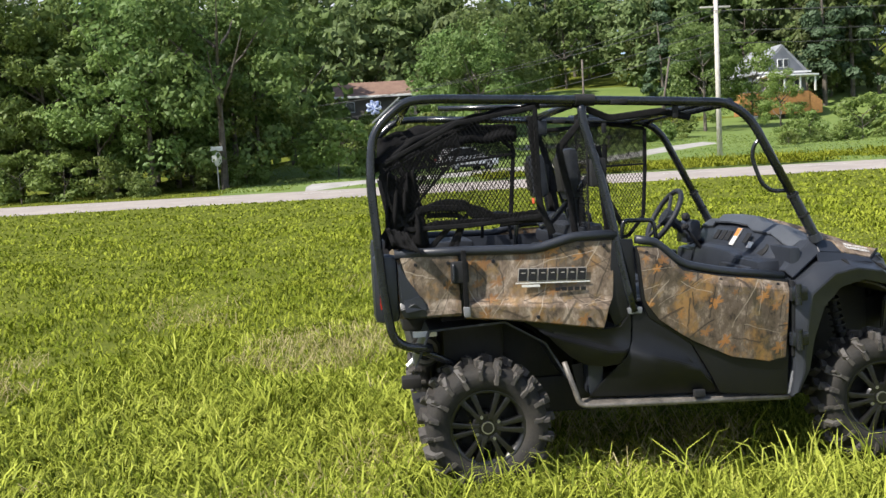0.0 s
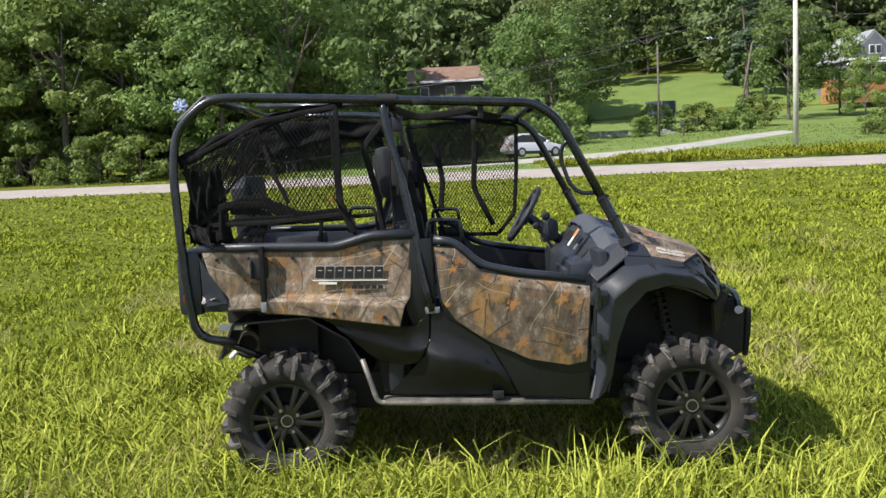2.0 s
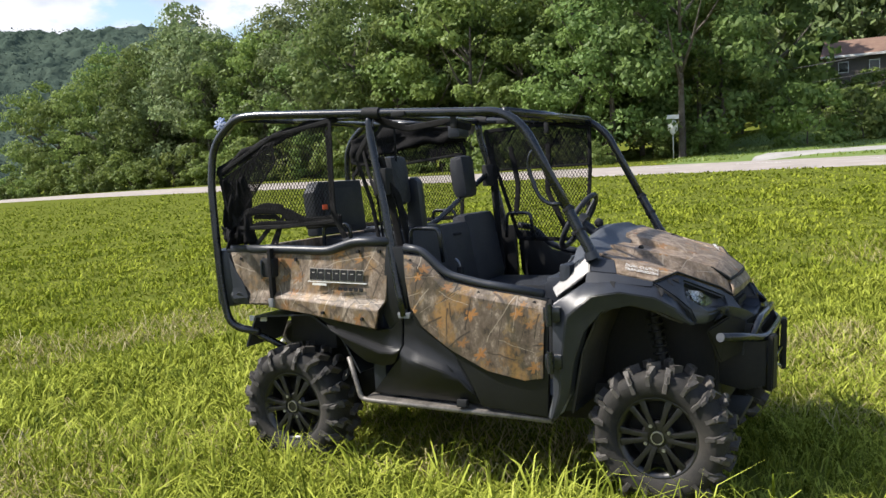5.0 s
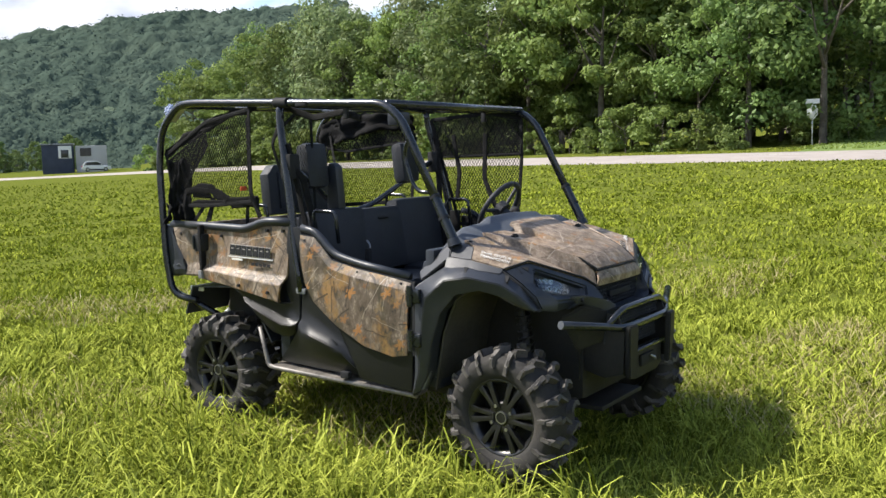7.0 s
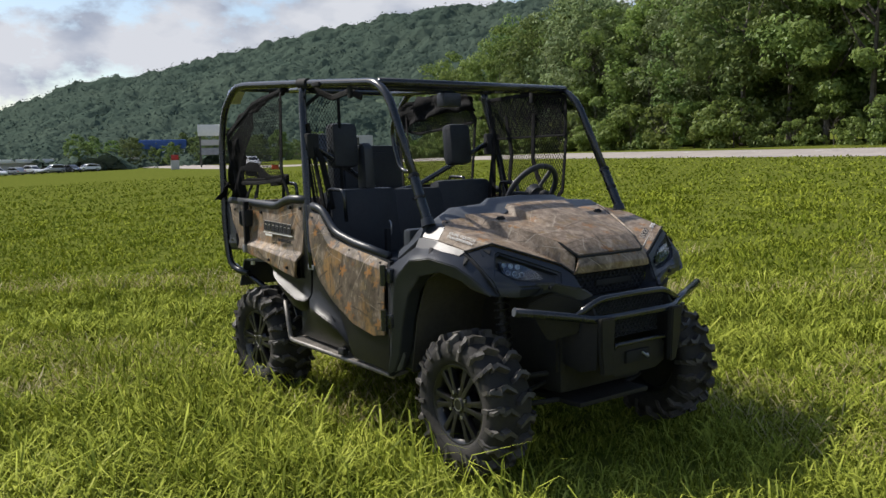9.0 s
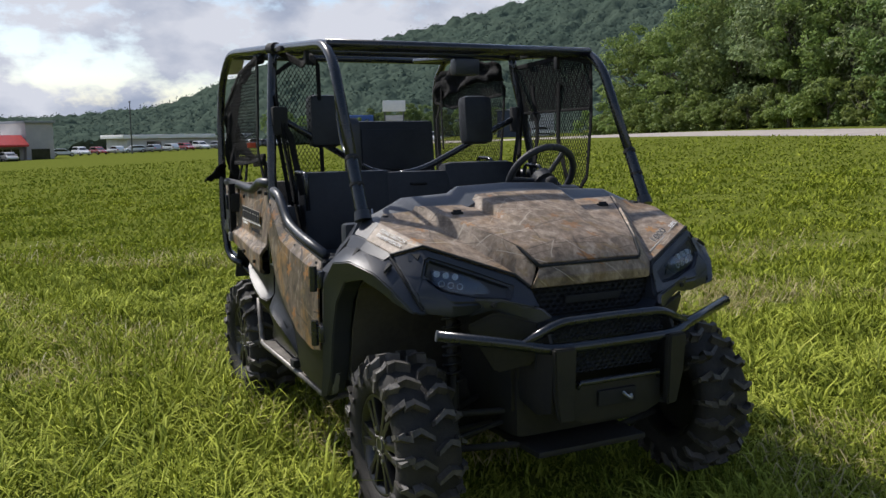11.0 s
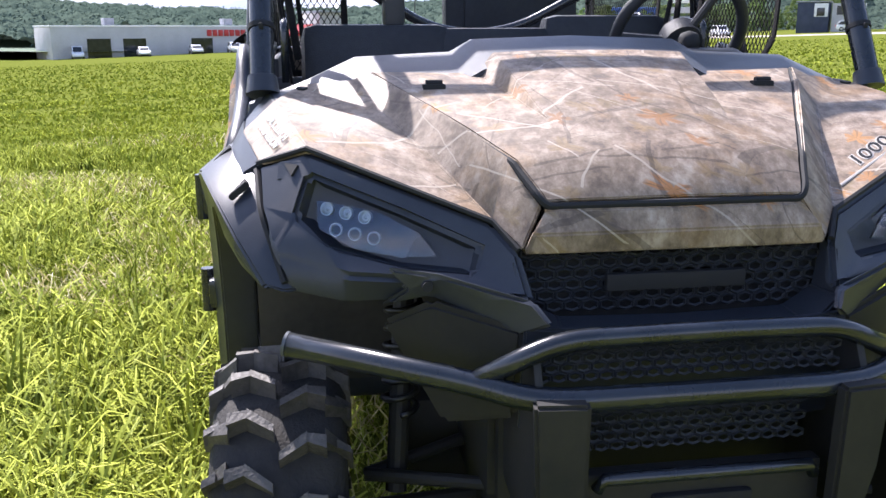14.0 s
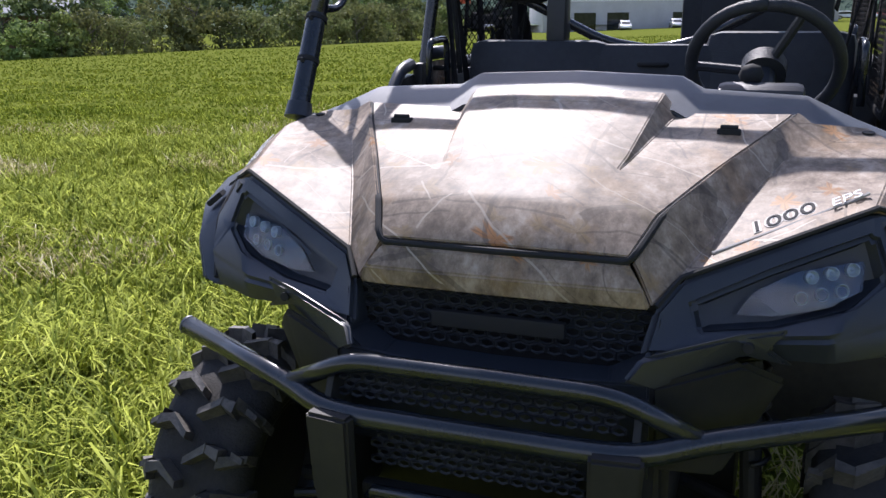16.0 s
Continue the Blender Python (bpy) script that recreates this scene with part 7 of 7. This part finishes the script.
# nets and webbing
def clip_line(poly, p, d):
    """The stretch of the line p + t d inside a convex polygon."""
    lo, hi = -1e9, 1e9
    n = len(poly)
    area = sum(poly[i][0] * poly[(i + 1) % n][1] - poly[(i + 1) % n][0] * poly[i][1] for i in range(n))
    for i in range(n):
        a, b = poly[i], poly[(i + 1) % n]
        nx, nz = (a[1] - b[1], b[0] - a[0]) if area > 0 else (b[1] - a[1], a[0] - b[0])
        num, den = nx * (p[0] - a[0]) + nz * (p[1] - a[1]), nx * d[0] + nz * d[1]
        if abs(den) < 1e-9:
            if num < 0:
                return None
        elif den > 0:
            lo = max(lo, -num / den)
        else:
            hi = min(hi, -num / den)
    return (lo, hi) if hi - lo > 0.004 else None


def net(s, poly, y, gap, sag, label, cord=.0017, hem=.020):
    """A knotted net of thin cords hung in the outline poly (x, z), with webbing round its edge."""
    th = thing("window_net", Matrix(), label, "net", "window nets")
    bm = bmesh.new()
    cx, cz = sum(p[0] for p in poly) / len(poly), sum(p[1] for p in poly) / len(poly)
    bulge = lambda u, v: s * (y + sag * math.sin((u - cx) * 5) * .5 + sag * math.cos((v - cz) * 4))
    for ang in (58, 122):
        d = (math.cos(radians(ang)), math.sin(radians(ang)))
        nrm = (-d[1], d[0])
        for k in range(-80, 81):
            p = (cx + nrm[0] * k * gap, cz + nrm[1] * k * gap)
            t = clip_line(poly, p, d)
            if not t:
                continue
            steps = max(1, int((t[1] - t[0]) / .12))
            prev = None
            for i in range(steps + 1):
                q = t[0] + (t[1] - t[0]) * i / steps
                u, v = p[0] + d[0] * q, p[1] + d[1] * q
                w = cord
                cur = (bm.verts.new((u + nrm[0] * w, bulge(u, v), v + nrm[1] * w)), bm.verts.new((u - nrm[0] * w, bulge(u, v) + .0012, v - nrm[1] * w)))
                if prev:
                    bm.faces.new((prev[0], prev[1], cur[1], cur[0]))
                prev = cur
    part("netting", bm, M_NET, th)
    loop = [(u, bulge(u, v), v) for u, v in poly]
    for a, b in zip(loop, loop[1:] + loop[:1]):
        part("net_border", tube([a, ((a[0] + b[0]) / 2, (a[1] + b[1]) / 2, (a[2] + b[2]) / 2), b], hem, 8, thin=.3), M_WEB, th)
    return th


net(1, [(.58, 1.855), (1.05, 1.88), (1.29, 1.84), (1.285, 1.58), (1.26, 1.27), (1.15, 1.14), (.80, 1.15)], .69, .018, .012, "black netting in the driver side door opening", .0016, .013)
net(1, [(-.46, 1.60), (-.30, 1.80), (.30, 1.86), (.42, 1.75), (.38, 1.30), (-.40, 1.26)], .69, .018, .02, "black netting beside the rear seats, driver side", .0016, .014)
net(-1, [(-.47, 1.66), (-.09, 1.845), (.30, 1.905), (.30, 1.37), (-.05, 1.345), (-.35, 1.34), (-.44, 1.47)], .705, .018, .02, "black netting hung beside the rear seats", .0016, .012)
net(-1, [(-.46, 1.62), (-.09, 1.80), (-.08, 1.70), (-.33, 1.44), (-.42, 1.48)], .695, .0115, .015, "black netting bunched double beside the rear seats", .0028, .006)
net(1, [(-.70, 1.80), (-.60, 1.87), (-.47, 1.86), (-.46, 1.16), (-.64, 1.15), (-.69, 1.50)], 0, .018, .01, "black netting hung behind the passenger seat", .0016, .011).matrix_world = Matrix.Translation((.56, 0, 0)) @ Matrix.Rotation(radians(90), 4, "Z")


net(1, [(.58, 1.855), (1.05, 1.88), (1.29, 1.84), (1.28, 1.61), (.62, 1.60)], .685, .0112, .012, "black netting folded double under the driver side rail", .0026, .007)
net(1, [(-.46, 1.70), (-.30, 1.86), (.40, 1.88), (.42, 1.72), (-.20, 1.66)], .685, .0115, .012, "black netting folded double beside the rear seat", .0028, .009)


def strap(points, w=.018, t=.3, r=.03):
    return tube(points, w, 8, r, thin=t)


straps = thing("loose_straps", Matrix(), "loose black webbing straps hanging from the cage", "strap")
for pts in ([(.28, -.71, 1.86), (.29, -.72, 1.6), (.30, -.73, 1.42), (.36, -.72, 1.28)], [(-.47, -.71, 1.62), (-.40, -.70, 1.50), (-.40, -.70, 1.42), (-.48, -.70, 1.30)],
            [(-.44, -.70, 1.34), (-.28, -.71, 1.44), (-.02, -.70, 1.43), (.10, -.70, 1.37), (.34, -.71, 1.36)], [(-.44, -.70, 1.28), (-.22, -.70, 1.36), (.06, -.71, 1.36)],
            [(.56, -.70, 1.86), (.42, -.66, 1.70), (.48, -.62, 1.45), (.50, -.60, 1.25)], [(.62, .70, 1.75), (.66, .66, 1.5), (.68, .60, 1.2)],
            [(.60, -.72, 1.6), (.66, -.66, 1.5), (.70, -.62, 1.2)], [(-.36, .69, 1.78), (-.30, .66, 1.6), (-.2, .62, 1.4)], [(.50, -.66, 1.92), (.70, -.60, 1.84), (.95, -.64, 1.86), (1.10, -.66, 1.82)],
            [(.78, .69, 1.30), (.80, .70, 1.5), (.76, .69, 1.75)], [(1.02, .69, 1.75), (1.0, .70, 1.45), (1.12, .69, 1.2)]):
    part("strap", strap(pts), M_WEB, straps)


def drape(name, top, low, rows, label, puff=.03, seed=1):
    """A slack piece of netting gathered in folds between an upper and a lower edge."""
    rr = random.Random(seed)
    bm = bmesh.new()
    cols = 26
    ph = [rr.uniform(0, 6.28) for _ in range(4)]

    def along(edge, t):
        f = t * (len(edge) - 1)
        k = min(int(f), len(edge) - 2)
        return Vector(edge[k]).lerp(Vector(edge[k + 1]), f - k)
    grid = []
    for j in range(rows + 1):
        row = []
        for i in range(cols + 1):
            t, v = i / cols, j / rows
            p = along(top, t).lerp(along(low, t), v)
            w = math.sin(t * 21 + ph[0] + 2.2 * v) * .5 + math.sin(t * 47 + ph[1] - 3 * v) * .3 + math.sin(v * 9 + ph[2] + t * 6) * .4
            row.append(bm.verts.new(p + Vector((0, puff * w, .25 * puff * math.sin(t * 33 + ph[3])))))
        grid.append(row)
    for a, b in zip(grid, grid[1:]):
        for k in range(cols):
            bm.faces.new((a[k], a[k + 1], b[k + 1], b[k]))
    bmesh.ops.recalc_face_normals(bm, faces=bm.faces)
    bmesh.ops.solidify(bm, geom=bm.faces[:], thickness=.004)
    th = thing(name, Matrix(), label, "net", "gathered nets")
    part("cloth", bm, M_FOLD, th, smooth=True)
    return th


drape("gathered_net", [(-.50, -.70, 1.69), (-.30, -.69, 1.79), (-.09, -.68, 1.865), (.10, -.68, 1.91), (.33, -.68, 1.93)], [(-.50, -.70, 1.62), (-.30, -.69, 1.72), (-.09, -.68, 1.80), (.10, -.68, 1.87), (.33, -.68, 1.895)], 8, "black net rolled up along the upper edge beside the rear seats", .018, 2)
drape("gathered_net", [(-.44, -.70, 1.62), (-.36, -.70, 1.60), (-.31, -.69, 1.64)], [(-.475, -.70, 1.25), (-.40, -.69, 1.24), (-.25, -.70, 1.25)], 14, "black net bunched beside the rear pillar", .03, 5)
drape("gathered_net", [(-.46, .69, 1.86), (-.20, .68, 1.93), (.10, .68, 1.93), (.44, .68, 1.90)], [(-.47, .69, 1.70), (-.22, .68, 1.74), (.10, .68, 1.80), (.44, .68, 1.80)], 8, "black net rolled up under the driver side rail", .025, 11)
for pts, w in (([(-.30, -.70, 1.42), (-.18, -.70, 1.462), (-.06, -.70, 1.452), (-.04, -.70, 1.40), (.12, -.70, 1.372), (.33, -.70, 1.385)], .021), ([(-.26, -.69, 1.405), (-.10, -.69, 1.40), (-.08, -.69, 1.36), (-.12, -.69, 1.25)], .014),
               ([(-.06, -.69, 1.40), (-.15, -.69, 1.24)], .012), ([(-.12, -.70, 1.37), (-.26, -.70, 1.235)], .014), ([(.10, -.70, 1.345), (.33, -.70, 1.36)], .018)):
    part("strap", strap(pts, w), M_WEB, straps)
belt = thing("seat_belts", Matrix(), "black seat belts with a steel buckle hook", "seat belt")
for s in BOTH:
    part("belt", strap(flip(s, [(.60, .71, 1.70), (.63, .69, 1.50), (.66, .66, 1.25), (.70, .62, .95)]), .022), M_WEB, belt)
    part("belt_reel", boxed(.56, .64, min(s * .66, s * .74), max(s * .66, s * .74), 1.50, 1.64, .012), M_INK, belt)
part("buckle_hook", tube([(.80, -.30, 1.02), (.83, -.30, 1.05), (.83, -.30, 1.10), (.80, -.29, 1.12)], .006, 6, .015), M_BOLT, belt, "steel buckle hook")
part("belt_stalk", boxed(.84, .87, -.36, -.33, .92, 1.08, .006), M_INK, belt)
part("tag", boxed(.262, .266, -.775, -.728, 1.436, 1.462, .001), M_TAG, straps, "orange plastic tag")
part("roof_lamp", boxed(.49, .57, .32, .47, 1.815, 1.905, .015), M_BLACK, veh, "black lamp box under the cage roof")
part("belt_tower", prism([(.53, 1.30), (.63, 1.30), (.61, 1.56), (.585, 1.585), (.555, 1.585), (.53, 1.56)], "y", -.335, -.265, bevel=.02), M_BLACK, veh, "black seat belt tower")


def lettering(text, size, m, mat, parent, label):
    cu = bpy.data.curves.new("lettering", "FONT")
    cu.body, cu.size, cu.extrude, cu.align_x, cu.align_y = text, size, .0008, "CENTER", "CENTER"
    cu.materials.append(mat)
    ob = new("lettering", cu)
    ob.matrix_basis = m
    ob.parent = parent
    ob["label"] = label
    return ob


def on_plane(o, right, up, lift=.003):
    """A pose whose x runs along right and whose y runs roughly along up, at o."""
    r = Vector(right).normalized()
    nrm = r.cross(Vector(up)).normalized()
    u = nrm.cross(r)
    m = Matrix((r, u, nrm)).transposed().to_4x4()
    m.translation = Vector(o) + nrm * lift
    return m


M_LETTER = material("white_print", (0.72, 0.71, 0.69), 0.6, spots=(0.64, 0.63, 0.61), scale=20)
lettering("DUAL CLUTCH\nTRANSMISSION", .0225, on_plane((1.943, -.677, 1.1055), (.22, .055, -.05), (.0245, .07, .044), .0055), M_LETTER, veh, "white two-line lettering on the bonnet wing")
ALONG, UPWARD = (-.068, .138, .050), (-.030, .003, .012)
for mat, grow, lift in ((M_DULL, .0026, .0035), (M_INK, 0, .0048)):
    t1000 = lettering("1000", .042, on_plane((2.097, .463, 1.0585), ALONG, UPWARD, lift) @ Matrix.Diagonal((1.52, 1, 1, 1)), mat, veh, "black numerals with a pale edge on the bonnet wing")
    t1000.data.shear = .25
    t1000.data.offset = grow
lettering("EPS", .030, on_plane((2.066, .566, 1.0945), ALONG, UPWARD, .0045) @ Matrix.Diagonal((1.35, 1, 1, 1)), M_LETTER, veh, "small white letters on the bonnet wing").data.shear = .35
part("decal_underline", tube([(2.178, .357, 1.0115), (2.10, .508, 1.066), (2.052, .605, 1.1075)], .0035, 6), M_DULL, veh, "pale line under the numerals")
drape("strap_flap", [(-.47, -.735, 1.36), (-.40, -.76, 1.34), (-.36, -.79, 1.33)], [(-.44, -.74, 1.27), (-.36, -.80, 1.25), (-.31, -.885, 1.236)], 8, "black netting flap hanging loose from the rear pillar", .012, 21)
